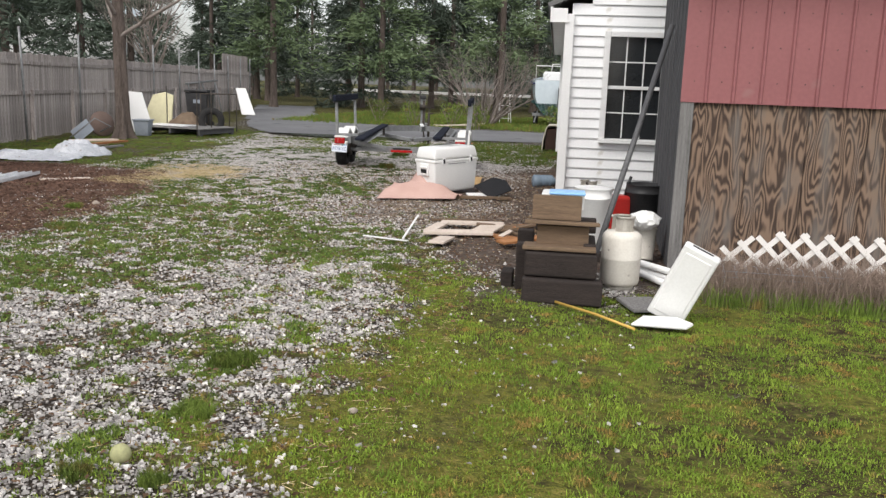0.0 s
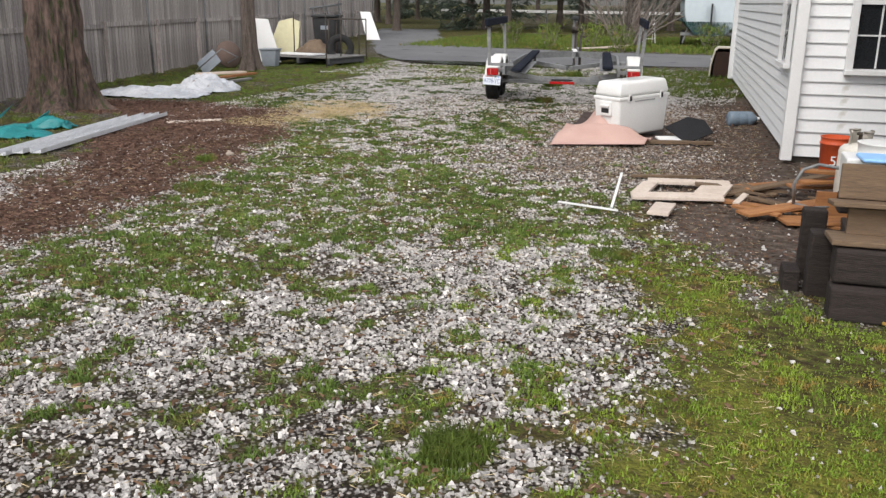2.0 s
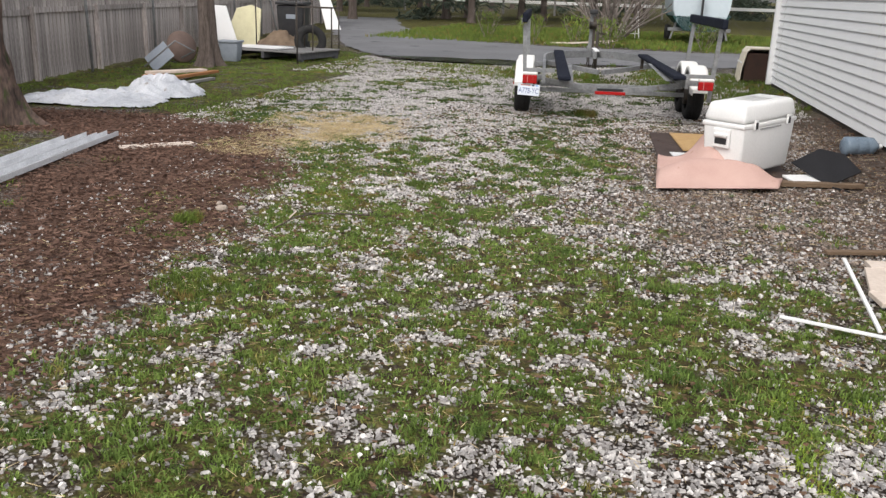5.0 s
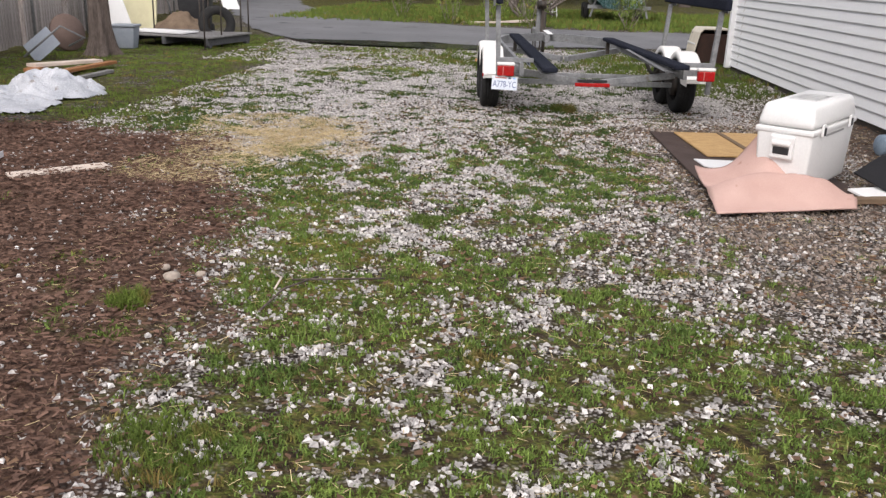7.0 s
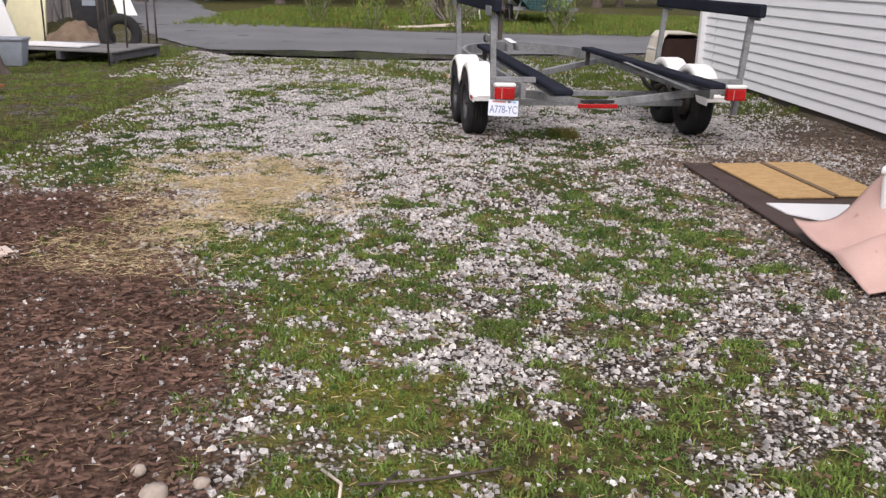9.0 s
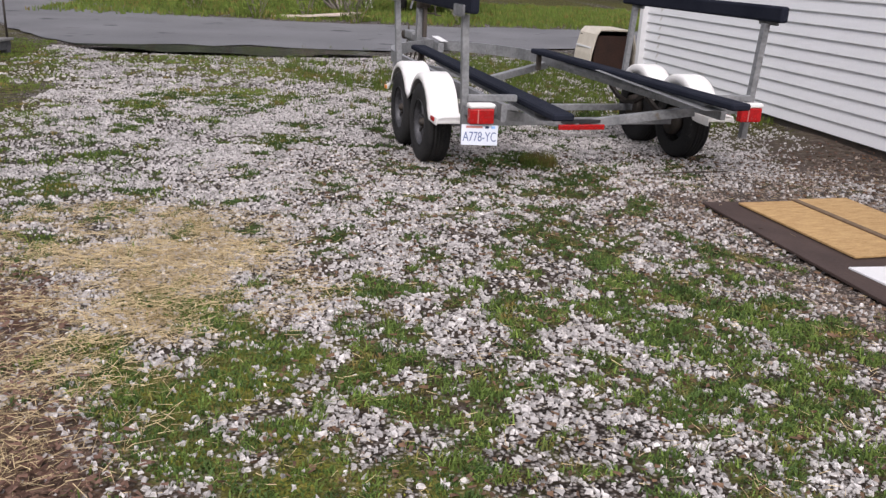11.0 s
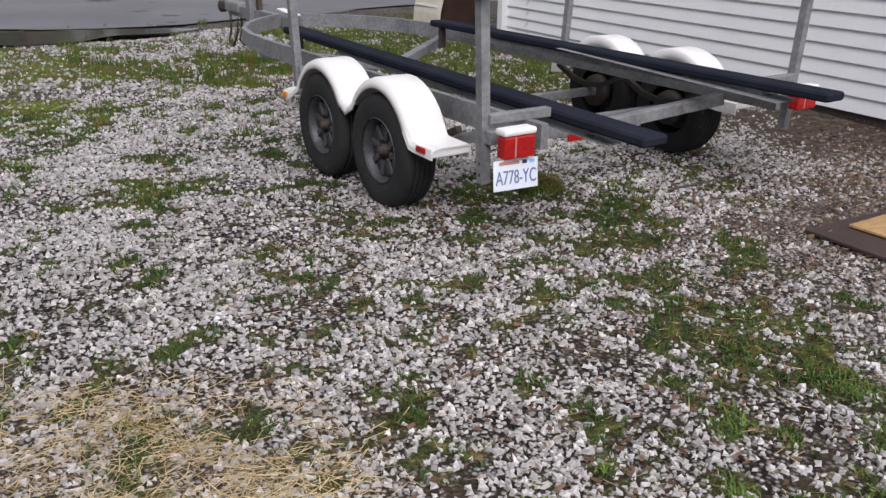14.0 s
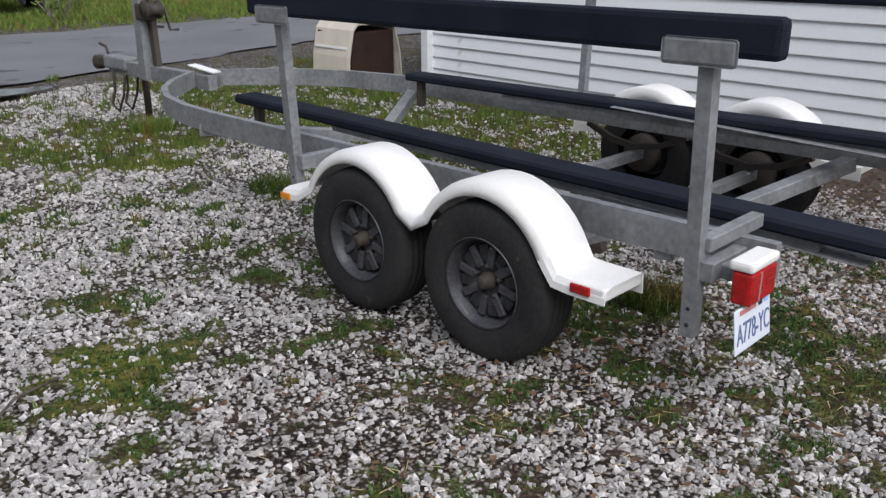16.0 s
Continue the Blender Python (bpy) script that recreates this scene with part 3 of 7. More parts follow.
# the asphalt lane with a ragged edge
edge = []
for (x0, y0), (x1, y1) in zip(ROAD, ROAD[1:] + ROAD[:1]):
    steps = max(1, int(math.hypot(x1 - x0, y1 - y0) / 0.3))
    for k in range(steps):
        x, y = x0 + (x1 - x0) * k / steps, y0 + (y1 - y0) * k / steps
        edge.append((x + 0.35 * float(vnoise(x, y, 0.7, 13) - 0.5), y + 0.5 * float(vnoise(x, y, 0.6, 14) - 0.5)))
bm = bmesh.new()
f = bm.faces.new([bm.verts.new((x, y, 0.012)) for x, y in edge])
bmesh.ops.triangulate(bm, faces=[f])
bmesh.ops.recalc_face_normals(bm, faces=bm.faces)
tagged(part("road", bm, ASPHALT), "worn grey asphalt lane with wet edges", "road", kind="structure")

WATER = mat("puddle_water", (0.022, 0.020, 0.016), (0.035, 0.03, 0.026), 0.12, bump=0, spec=0.3)
bm = bmesh.new()
pud = []
for k in range(60):
    s = k / 59
    pud.append((-10.7 + 5.6 * s, 25.15 + 0.35 * math.sin(3.1 * s) + 0.1 * float(vnoise(s * 9, 1.0, 0.6, 2))))
for k in range(60):
    s = 1 - k / 59
    pud.append((-10.7 + 5.6 * s, 25.12 - 0.75 * math.sin(3.14 * s) ** 0.6 * (0.5 + float(vnoise(s * 9, 3.0, 0.9, 3)))))
f = bm.faces.new([bm.verts.new((x, y, 0.03)) for x, y in pud])
bmesh.ops.triangulate(bm, faces=[f])
bmesh.ops.recalc_face_normals(bm, faces=bm.faces)
tagged(part("puddle", bm, WATER), "long shallow dark puddle along the lane edge", "puddle", kind="structure")

# ---- house ----
HX, HY, HYAW = -0.80, 11.5, 4.4
house = thing("house", HX, HY, 0, rz=HYAW, label="white vinyl-sided one-storey house with small-paned windows", category="house")
HL, HW, HZ0, HZ1, LAP = 10.9, 6.0, 0.12, 2.62, 0.1315
# local x runs along the front, local y along the side; openings: front window and side window
FW0, FW1, SW0, SW1, WZ0, WZ1 = 0.52, 1.28, 0.75, 1.55, 1.06, 2.36


def wall_core(parent):
    part("wall", box((HW - 0.16, HL - 0.16, HZ1 - 0.05), (HW / 2, HL / 2, HZ1 / 2 + 0.0), bevel=0.0), DARKSTEEL, parent, "dark sheathing behind the siding")


wall_core(house)


def board(length):
    """One lapped course: thin at the top, thick at the drip edge, lying along local x, facing -y."""
    bm = bmesh.new()
    prof = [(0.0, LAP + 0.01), (-0.006, LAP + 0.01), (-0.030, 0.006), (-0.030, 0.0), (-0.006, 0.0), (0.0, 0.016)]
    a = [bm.verts.new((0, y, z)) for y, z in prof]
    b = [bm.verts.new((length, y, z)) for y, z in prof]
    n = len(prof)
    for k in range(n):
        bm.faces.new((a[k], a[(k + 1) % n], b[(k + 1) % n], b[k]))
    bm.faces.new(a)
    bm.faces.new(b[::-1])
    bmesh.ops.recalc_face_normals(bm, faces=bm.faces)
    return bm


shared = {}


def course(length, m):
    key = round(length, 3)
    if key not in shared:
        me = bpy.data.meshes.new("siding_board")
        b = board(length)
        b.to_mesh(me)
        b.free()
        me.materials.append(SIDING)
        shared[key] = me
    ob = new("siding_board", shared[key])
    ob.parent = house
    ob.matrix_basis = m


def clad(length, lo, hi, turn, x0, y0):
    """Courses along a wall from (x0, y0), leaving out a window."""
    rows = int((HZ1 - HZ0) / LAP)
    for k in range(rows):
        z = HZ0 + k * LAP
        spans = [(0.0, length)]
        if lo is not None and z + LAP > WZ0 + 0.03 and z < WZ1 - 0.03:
            spans = [(0.0, lo), (hi, length)]
        for a, b in spans:
            course(b - a, pose(x0, y0, z, 0, 0, turn) @ pose(a, 0, 0))


clad(HW - 0.08, FW0 - 0.08, FW1 - 0.08, 0, 0.08, 0.08)
clad(HL - 0.16, HL - 0.08 - SW1, HL - 0.08 - SW0, -90, 0.08, HL - 0.08)
for at in ((0.03, 0.03), (0.03, HL - 0.03)):
    part("corner_trim", box((0.115, 0.115, HZ1 - HZ0 + 0.04), (at[0], at[1], (HZ0 + HZ1) / 2 - 0.02), bevel=0.006), TRIMW, house)


def sash_window(m, width):
    """A double-hung window with twelve panes, in local x and z, facing -y."""
    w = part("window", box((width, 0.05, WZ1 - WZ0), (width / 2, 0.06, (WZ0 + WZ1) / 2)), GLASS, house, "dark window with white muntins")
    w.matrix_basis = m
    for nm, sz, at in (("window_frame", (0.075, 0.05, WZ1 - WZ0 + 0.12), (-0.03, -0.012, (WZ0 + WZ1) / 2)), ("window_frame", (0.075, 0.05, WZ1 - WZ0 + 0.12), (width + 0.03, -0.012, (WZ0 + WZ1) / 2)),
                       ("window_frame", (width - 0.02, 0.048, 0.07), (width / 2, -0.012, WZ1 + 0.025)), ("window_sill", (width + 0.14, 0.075, 0.05), (width / 2, -0.02, WZ0 - 0.045)),
                       ("window_sash", (width - 0.02, 0.05, 0.045), (width / 2, 0.02, (WZ0 + WZ1) / 2))):
        part(nm, box(sz, at, bevel=0.005), TRIMW, w)
    for q in (1, 2):
        part("muntin", box((0.016, 0.02, WZ1 - WZ0), (width * q / 3, 0.03, (WZ0 + WZ1) / 2)), TRIMW, w)
    for q in (0.25, 0.75):
        part("muntin", box((width, 0.018, 0.016), (width / 2, 0.03, WZ0 + (WZ1 - WZ0) * q)), TRIMW, w)


sash_window(pose(FW0 + 0.04, 0.03, 0), FW1 - FW0 - 0.08)
sash_window(pose(0.03, SW1 - 0.04, 0, 0, 0, -90), SW1 - SW0 - 0.08)
# Dark material puts the shade of the gap below the siding into colour.
part("foundation", box((HW - 0.2, HL - 0.2, 0.22), (HW / 2, HL / 2, 0.11)), DARKWOOD, house, "base under the siding, coloured dark for the shade there")
part("soffit", box((0.24, HL + 0.1, 0.02), (-0.10, HL / 2, 2.52)), TRIMW, house)
part("fascia", box((0.03, HL + 0.1, 0.19), (-0.205, HL / 2, 2.605), bevel=0.004), TRIMW, house)
part("eave_return", box((0.19, 0.03, 0.17), (-0.095, -0.03, 2.60), bevel=0.004), TRIMW, house)
bm = bmesh.new()
beam((-0.25, HL / 2, 2.72), (HW / 2, HL / 2, 4.2), HL + 0.1, 0.06, bm)
beam((HW + 0.25, HL / 2, 2.72), (HW / 2, HL / 2, 4.2), HL + 0.1, 0.06, bm)
part("roof", bm, ROOF, house)
for k in range(9):
    z = HZ0 + (int((HZ1 - HZ0) / LAP) + k) * LAP
    cut = max(0.06, (z - 2.6) * HW / 2 / 1.45)
    if HW - 2 * cut > 0.4:
        course(HW - 2 * cut, pose(cut, 0.08, z))
part("gable", slab([(0.1, 0), (HW - 0.1, 0), (HW / 2, 1.4)], -0.03, 0.03, (0, 0.14, 2.58), (90, 0, 0)), DARKSTEEL, house, "dark sheathing behind the siding")

# ---- shed ----


def plywood():
    m = bpy.data.materials.new("weathered_figured_plywood")
    m.use_nodes = True
    n, l = m.node_tree.nodes, m.node_tree.links
    p = n["Principled BSDF"]
    co = n.new("ShaderNodeTexCoord")
    mp = n.new("ShaderNodeMapping")
    mp.inputs["Scale"].default_value = (3.0, 1, 0.55)
    l.new(co.outputs["Object"], mp.inputs["Vector"])
    nz = n.new("ShaderNodeTexNoise")
    nz.inputs["Scale"].default_value, nz.inputs["Detail"].default_value = 1.7, 2.5
    l.new(mp.outputs[0], nz.inputs["Vector"])
    mu = n.new("ShaderNodeMath")
    mu.operation = "MULTIPLY"
    mu.inputs[1].default_value = 105
    l.new(nz.outputs["Fac"], mu.inputs[0])
    sn = n.new("ShaderNodeMath")
    sn.operation = "SINE"
    l.new(mu.outputs[0], sn.inputs[0])
    r = n.new("ShaderNodeValToRGB")
    r.color_ramp.elements[0].position, r.color_ramp.elements[0].color = 0.1, (0.205, 0.138, 0.096, 1)
    r.color_ramp.elements[1].position, r.color_ramp.elements[1].color = 0.9, (0.048, 0.029, 0.020, 1)
    mr = n.new("ShaderNodeMapRange")
    mr.inputs["From Min"].default_value = -1
    l.new(sn.outputs[0], mr.inputs["Value"])
    l.new(mr.outputs[0], r.inputs[0])
    st = n.new("ShaderNodeTexNoise")
    st.inputs["Scale"].default_value, st.inputs["Detail"].default_value = 2.6, 7
    mp2 = n.new("ShaderNodeMapping")
    mp2.inputs["Scale"].default_value = (2.5, 1, 0.5)
    l.new(co.outputs["Object"], mp2.inputs["Vector"])
    l.new(mp2.outputs[0], st.inputs["Vector"])
    sr = n.new("ShaderNodeMapRange")
    sr.inputs["From Min"].default_value, sr.inputs["From Max"].default_value = 0.5, 0.72
    l.new(st.outputs["Fac"], sr.inputs["Value"])
    mx = n.new("ShaderNodeMix")
    mx.data_type = "RGBA"
    mx.inputs["B"].default_value = (0.155, 0.134, 0.118, 1)
    l.new(sr.outputs[0], mx.inputs["Factor"])
    l.new(r.outputs[0], mx.inputs["A"])
    l.new(mx.outputs["Result"], p.inputs["Base Color"])
    p.inputs["Roughness"].default_value = 0.8
    bp = n.new("ShaderNodeBump")
    bp.inputs["Strength"].default_value, bp.inputs["Distance"].default_value = 0.3, 0.01
    l.new(mr.outputs[0], bp.inputs["Height"])
    l.new(bp.outputs[0], p.inputs["Normal"])
    return m


PLY = plywood()
shed = thing("shed", 0.52, 8.3, 0, rz=1.5, label="old wooden shed with figured plywood and red sheet-metal upper wall", category="shed")
part("wall", box((4.6, 2.9, 2.9), (2.36, 1.52, 1.45)), DARKWOOD, shed)
for k in range(9):
    part("plywood_strip", box((0.505, 0.02, 1.62), (0.36 + 0.51 * k, 0.05, 0.81), bevel=0.004), PLY, shed)
part("corner_board", box((0.12, 0.035, 1.6), (0.045, 0.03, 0.8), bevel=0.004), GREYWOOD, shed, "grey weathered corner board")
for k in range(16):
    w = 0.19
    part("side_plank", box((0.02, w - 0.006 - 0.004 * (k % 3), 2.85), (-0.004 - 0.006 * (k % 2), 0.13 + w * k, 1.43), (0.0, 0, 0), bevel=0.003), DARKWOOD, shed)


def ribbed(width, height):
    """Sheet metal with low ribs, in local x and z, facing -y."""
    bm = bmesh.new()
    xs = []
    x = 0.0
    while x < width:
        xs += [(x, 0.0), (x + 0.20, 0.0), (x + 0.212, -0.018), (x + 0.228, -0.018)]
        x += 0.24
    cols = []
    for a, y in xs:
        cols.append([bm.verts.new((a, y, 0)), bm.verts.new((a, y, height)), bm.verts.new((a, y + 0.004, 0)), bm.verts.new((a, y + 0.004, height))])
    for a, b in zip(cols, cols[1:]):
        bm.faces.new((a[0], b[0], b[1], a[1]))
        bm.faces.new((a[2], a[3], b[3], b[2]))
        bm.faces.new((a[0], a[2], b[2], b[0]))
    bmesh.ops.recalc_face_normals(bm, faces=bm.faces)
    return bm


sheet = part("metal_sheet", ribbed(4.6, 1.5), REDMETAL, shed, "faded red ribbed sheet metal")
sheet.matrix_basis = pose(-0.02, 0.005, 1.59)
for r in range(3):
    for c in range(12):
        part("screw", lathe([(0, 0), (0.006, 0), (0.004, 0.004), (0, 0.005)], 6, (0.09 + 0.24 * c, 0.004, 1.78 + 0.31 * r), (90, 0, 0)), DARKSTEEL, shed)
part("roof", box((5.0, 3.5, 0.06), (2.36, 1.45, 3.05), (6, 0, 0)), ROOF, shed)

# ---- boat trailer ----
trailer = thing("boat_trailer", -4.27, 16.73, 0, rz=8.6, label="galvanised tandem-axle boat trailer with carpeted bunks and guides", category="trailer")


def wheel(x, y, side):
    """side: -1 for the outside towards -x."""
    half = [(0.185, 0.095), (0.215, 0.105), (0.250, 0.109), (0.275, 0.108), (0.300, 0.104), (0.318, 0.095), (0.330, 0.082), (0.335, 0.066), (0.336, 0.052), (0.328, 0.049), (0.328, 0.043), (0.337, 0.040), (0.337, 0.019), (0.329, 0.016), (0.329, 0.010), (0.338, 0.007)]
    tmp = lathe([(r, -z) for r, z in half] + half[::-1], 40)
    bmesh.ops.rotate(tmp, matrix=Euler((0, radians(90), 0)).to_matrix(), verts=tmp.verts)
    bmesh.ops.translate(tmp, vec=(x, y, 0.335), verts=tmp.verts)
    wh = part("wheel", tmp, RUBBER, trailer, "black trailer tyre on a grey steel rim")
    d = side
    rim = lathe([(0.190, d * 0.102), (0.198, d * 0.094), (0.186, d * 0.088), (0.176, d * 0.075), (0.165, d * 0.03), (0.158, d * -0.005), (0.150, d * 0.01), (0.132, d * 0.035), (0.10, d * 0.05), (0.075, d * 0.035), (0.06, d * 0.03), (0.0, d * 0.03)], 40)
    bmesh.ops.rotate(rim, matrix=Euler((0, radians(90), 0)).to_matrix(), verts=rim.verts)
    bmesh.ops.translate(rim, vec=(x, y, 0.335), verts=rim.verts)
    part("rim", rim, RIM, wh)
    hub = lathe([(0.038, d * 0.0), (0.038, d * 0.06), (0.030, d * 0.07), (0.028, d * 0.088), (0.018, d * 0.095), (0, d * 0.096)], 20)
    bmesh.ops.rotate(hub, matrix=Euler((0, radians(90), 0)).to_matrix(), verts=hub.verts)
    bmesh.ops.translate(hub, vec=(x, y, 0.335), verts=hub.verts)
    part("hub", hub, DARKSTEEL, wh)
    for k in range(5):
        a = 2 * math.pi * k / 5 + 0.3
        nut = lathe([(0.011, 0), (0.011, 0.03), (0.006, 0.036), (0, 0.036)], 6)
        bmesh.ops.rotate(nut, matrix=Euler((0, radians(90 * d), 0)).to_matrix(), verts=nut.verts)
        bmesh.ops.translate(nut, vec=(x + d * 0.03, y + 0.065 * math.cos(a), 0.335 + 0.065 * math.sin(a)), verts=nut.verts)
        part("lug_nut", nut, DARKSTEEL, wh)
    for k in range(8):
        a = 2 * math.pi * k / 8 + 0.2
        c, s = math.cos(a), math.sin(a)
        part("spoke", box((0.016, 0.092, 0.036), (x + d * 0.052, y + 0.108 * c, 0.335 + 0.108 * s), (math.degrees(a), 0, 0), bevel=0.005), RIM, wh)
        a += math.pi / 8
        c, s = math.cos(a), math.sin(a)
        # Black plate on the closed rim paints the darkness of an open slot.
        part("rim_slot_shade", box((0.008, 0.055, 0.050), (x + d * 0.045, y + 0.122 * c, 0.335 + 0.122 * s), (math.degrees(a), 0, 0), bevel=0.003), BLACKPL, wh)


for sx in (-1, 1):
    for wy in (0.03, 0.79):
        wheel(-1.22 if sx < 0 else 1.19, wy, sx)


def fender(sx):
    """A double-arched fender over two wheels."""
    c0, c1, r = 0.03, 0.79, 0.40
    down = (0.0, -1.0)
    prof = [(-0.56, 0.478, down), (-0.40, 0.480, down), (-0.348, 0.484, (0.35, -0.94))]
    for cy, a0, a1 in ((c0, 152, 31), (c1, 149, 28)):
        for k in range(17):
            a = math.radians(a0 - (a0 - a1) * k / 16)
            prof.append((cy + r * math.cos(a) * 0.98, 0.345 + r * math.sin(a) * 1.03, (-math.cos(a), -math.sin(a))))
        if cy == c0:
            prof.append(((c0 + c1) / 2, 0.535, down))
    prof += [(1.20, 0.505, down), (1.33, 0.49, down)]
    bm = bmesh.new()
    # across: inner lip, top, rounded outer edge, skirt
    across = [(-0.004, -0.085), (0.0, -0.012), (0.012, 0.0), (0.20, 0.0), (0.235, -0.010), (0.25, -0.032), (0.252, -0.06)]
    rows = []
    for y, z, u in prof:
        rows.append([bm.verts.new((sx * (1.08 + x), y - u[0] * h, z - u[1] * h)) for x, h in across])
    for i, (a, b) in enumerate(zip(rows, rows[1:])):
        for k in range(len(across) - 1):
            bm.faces.new((a[k], a[k + 1], b[k + 1], b[k])).smooth = 2 < i < len(rows) - 4
    bmesh.ops.recalc_face_normals(bm, faces=bm.faces)
    bmesh.ops.solidify(bm, geom=bm.faces[:], thickness=0.008)
    fd = part("fender", bm, FENDER, trailer, "white plastic double-arched fender")
    part("end_block", box((0.245, 0.14, 0.05), (sx * 1.206, -0.485, 0.450), bevel=0.008), FENDER, fd)
    part("side_lamp", box((0.014, 0.085, 0.035), (sx * 1.336, -0.46, 0.455), bevel=0.006), REDLENS, fd, "small red side marker lamp")
    part("side_lamp", box((0.014, 0.07, 0.035), (sx * 1.336, 1.29, 0.455), bevel=0.006), AMBER, fd, "small amber side marker lamp")


fender(-1)
fender(1)


def rail(sx):
    pts = [(0.93, -0.98), (0.93, 2.55), (0.90, 2.95), (0.81, 3.35), (0.64, 3.70), (0.42, 3.98), (0.06, 4.30)]
    bm = bmesh.new()
    w, h, z = 0.022, 0.065, 0.585
    rings = []
    for i, (x, y) in enumerate(pts):
        x0, y0 = pts[max(i - 1, 0)]
        x1, y1 = pts[min(i + 1, len(pts) - 1)]
        d = math.hypot(x1 - x0, y1 - y0)
        nx, ny = (y1 - y0) / d, -(x1 - x0) / d
        rings.append([bm.verts.new((sx * (x + s * nx * w), y + s * ny * w, z + v * h)) for s, v in ((-1, -1), (1, -1), (1, 1), (-1, 1))])
    for a, b in zip(rings, rings[1:]):
        for k in range(4):
            bm.faces.new((a[k], a[(k + 1) % 4], b[(k + 1) % 4], b[k]))
    bm.faces.new(rings[0][::-1])
    bm.faces.new(rings[-1])
    bmesh.ops.recalc_face_normals(bm, faces=bm.faces)
    part("frame_rail", bm, GALV, trailer)


rail(-1)
rail(1)
for y0, y1, zc in ((-0.55, -0.25, 0.36), (2.75, 2.1, 0.43)):
    for sx in (-1, 1):
        part("crossmember", beam((sx * 0.93, y0, 0.52), (sx * 0.03, y1, zc), 0.075, 0.075), GALV, trailer)
part("keel_pad", beam((-0.33, -0.31, 0.40), (0.33, -0.31, 0.40), 0.06, 0.03), BLACKPL, trailer)
part("tail_lamp_bar", box((0.42, 0.02, 0.045), (0, -0.36, 0.355), bevel=0.005), REDLENS, trailer, "red three-lamp bar")
for y in (0.03, 0.79):
    part("axle", beam((-1.14, y, 0.335), (1.14, y, 0.335), 0.06, 0.06), GALV, trailer)
    for sx in (-1, 1):
        part("brake_drum", lathe([(0, -0.03), (0.12, -0.03), (0.125, 0.03), (0, 0.03)], 20, (sx * 1.09, y, 0.335), (0, 90, 0)), DARKSTEEL, trailer)
        sp = [(sx * 1.0, y - 0.36, 0.5), (sx * 1.0, y - 0.18, 0.42), (sx * 1.0, y, 0.39), (sx * 1.0, y + 0.18, 0.42), (sx * 1.0, y + 0.36, 0.5)]
        part("leaf_spring", tube(sp, 0.026, square=True), DARKSTEEL, trailer)
part("tongue", beam((0, 4.1, 0.565), (0, 5.85, 0.555), 0.08, 0.12), GALV, trailer)
part("coupler", box((0.11, 0.36, 0.10), (0, 5.97, 0.58), bevel=0.025), DARKSTEEL, trailer, "rusty ball coupler")
part("coupler_ball_cup", lathe([(0, 0.08), (0.05, 0.07), (0.065, 0.03), (0.06, -0.02), (0.04, -0.05)], 16, (0, 6.12, 0.55)), DARKSTEEL, trailer)
part("coupler_latch", tube([(0.0, 5.9, 0.63), (0.0, 5.94, 0.72), (0.0, 6.06, 0.74)], 0.014, 6), DARKSTEEL, trailer)
part("actuator", box((0.14, 0.42, 0.12), (0, 5.68, 0.595), bevel=0.02), GALV, trailer)
for sx in (-0.07, 0.06):
    part("safety_chain", tube([(sx, 5.7, 0.52), (sx + 0.02, 5.76, 0.33), (sx, 5.8, 0.2), (sx + 0.03, 5.74, 0.14), (sx + 0.05, 5.65, 0.3), (sx + 0.03, 5.55, 0.48)], 0.013, 6), DARKSTEEL, trailer)
part("tongue_jack", tube([(0.10, 5.44, 0.06), (0.10, 5.44, 0.95)], 0.032, 12), DARKSTEEL, trailer, "dark tongue jack with a foot plate")
part("jack_foot", box((0.14, 0.14, 0.02), (0.10, 5.44, 0.05), bevel=0.006), DARKSTEEL, trailer)
part("jack_crank", tube([(0.10, 5.44, 0.92), (0.23, 5.39, 0.92), (0.25, 5.27, 0.92)], 0.012, 6), DARKSTEEL, trailer)
part("winch_post", tube([(-0.03, 5.1, 0.5), (-0.03, 5.1, 1.32)], [0.085, 0.07], square=True), GALV, trailer)
part("winch_brace", beam((0.0, 4.98, 0.62), (0.0, 5.0, 1.25), 0.05, 0.07), DARKSTEEL, trailer)
wn_ = part("winch", box((0.14, 0.16, 0.14), (-0.03, 5.02, 1.08), bevel=0.02), DARKSTEEL, trailer, "boat winch with a webbing drum")
part("winch_drum", lathe([(0, -0.07), (0.08, -0.07), (0.08, -0.06), (0.05, -0.055), (0.05, 0.055), (0.08, 0.06), (0.08, 0.07), (0, 0.07)], 16, (-0.03, 4.92, 1.1), (0, 90, 0)), DARKSTEEL, wn_)
part("winch_handle", tube([(0.06, 5.02, 1.1), (0.14, 5.02, 1.1), (0.14, 4.95, 0.92), (0.22, 4.95, 0.92)], 0.012, 6), DARKSTEEL, wn_)
part("bow_stop", box((0.16, 0.09, 0.09), (-0.03, 4.98, 1.34), bevel=0.02), BLACKPL, trailer, "black rubber bow stop")
part("bow_stop_arm", beam((-0.03, 5.15, 1.28), (-0.03, 4.98, 1.34), 0.05, 0.05), GALV, trailer)
part("tongue_step", box((0.09, 0.30, 0.012), (0.02, 4.25, 0.665), (8, 0, 10), bevel=0.003), TRIMW, trailer, "pale aluminium step plate")


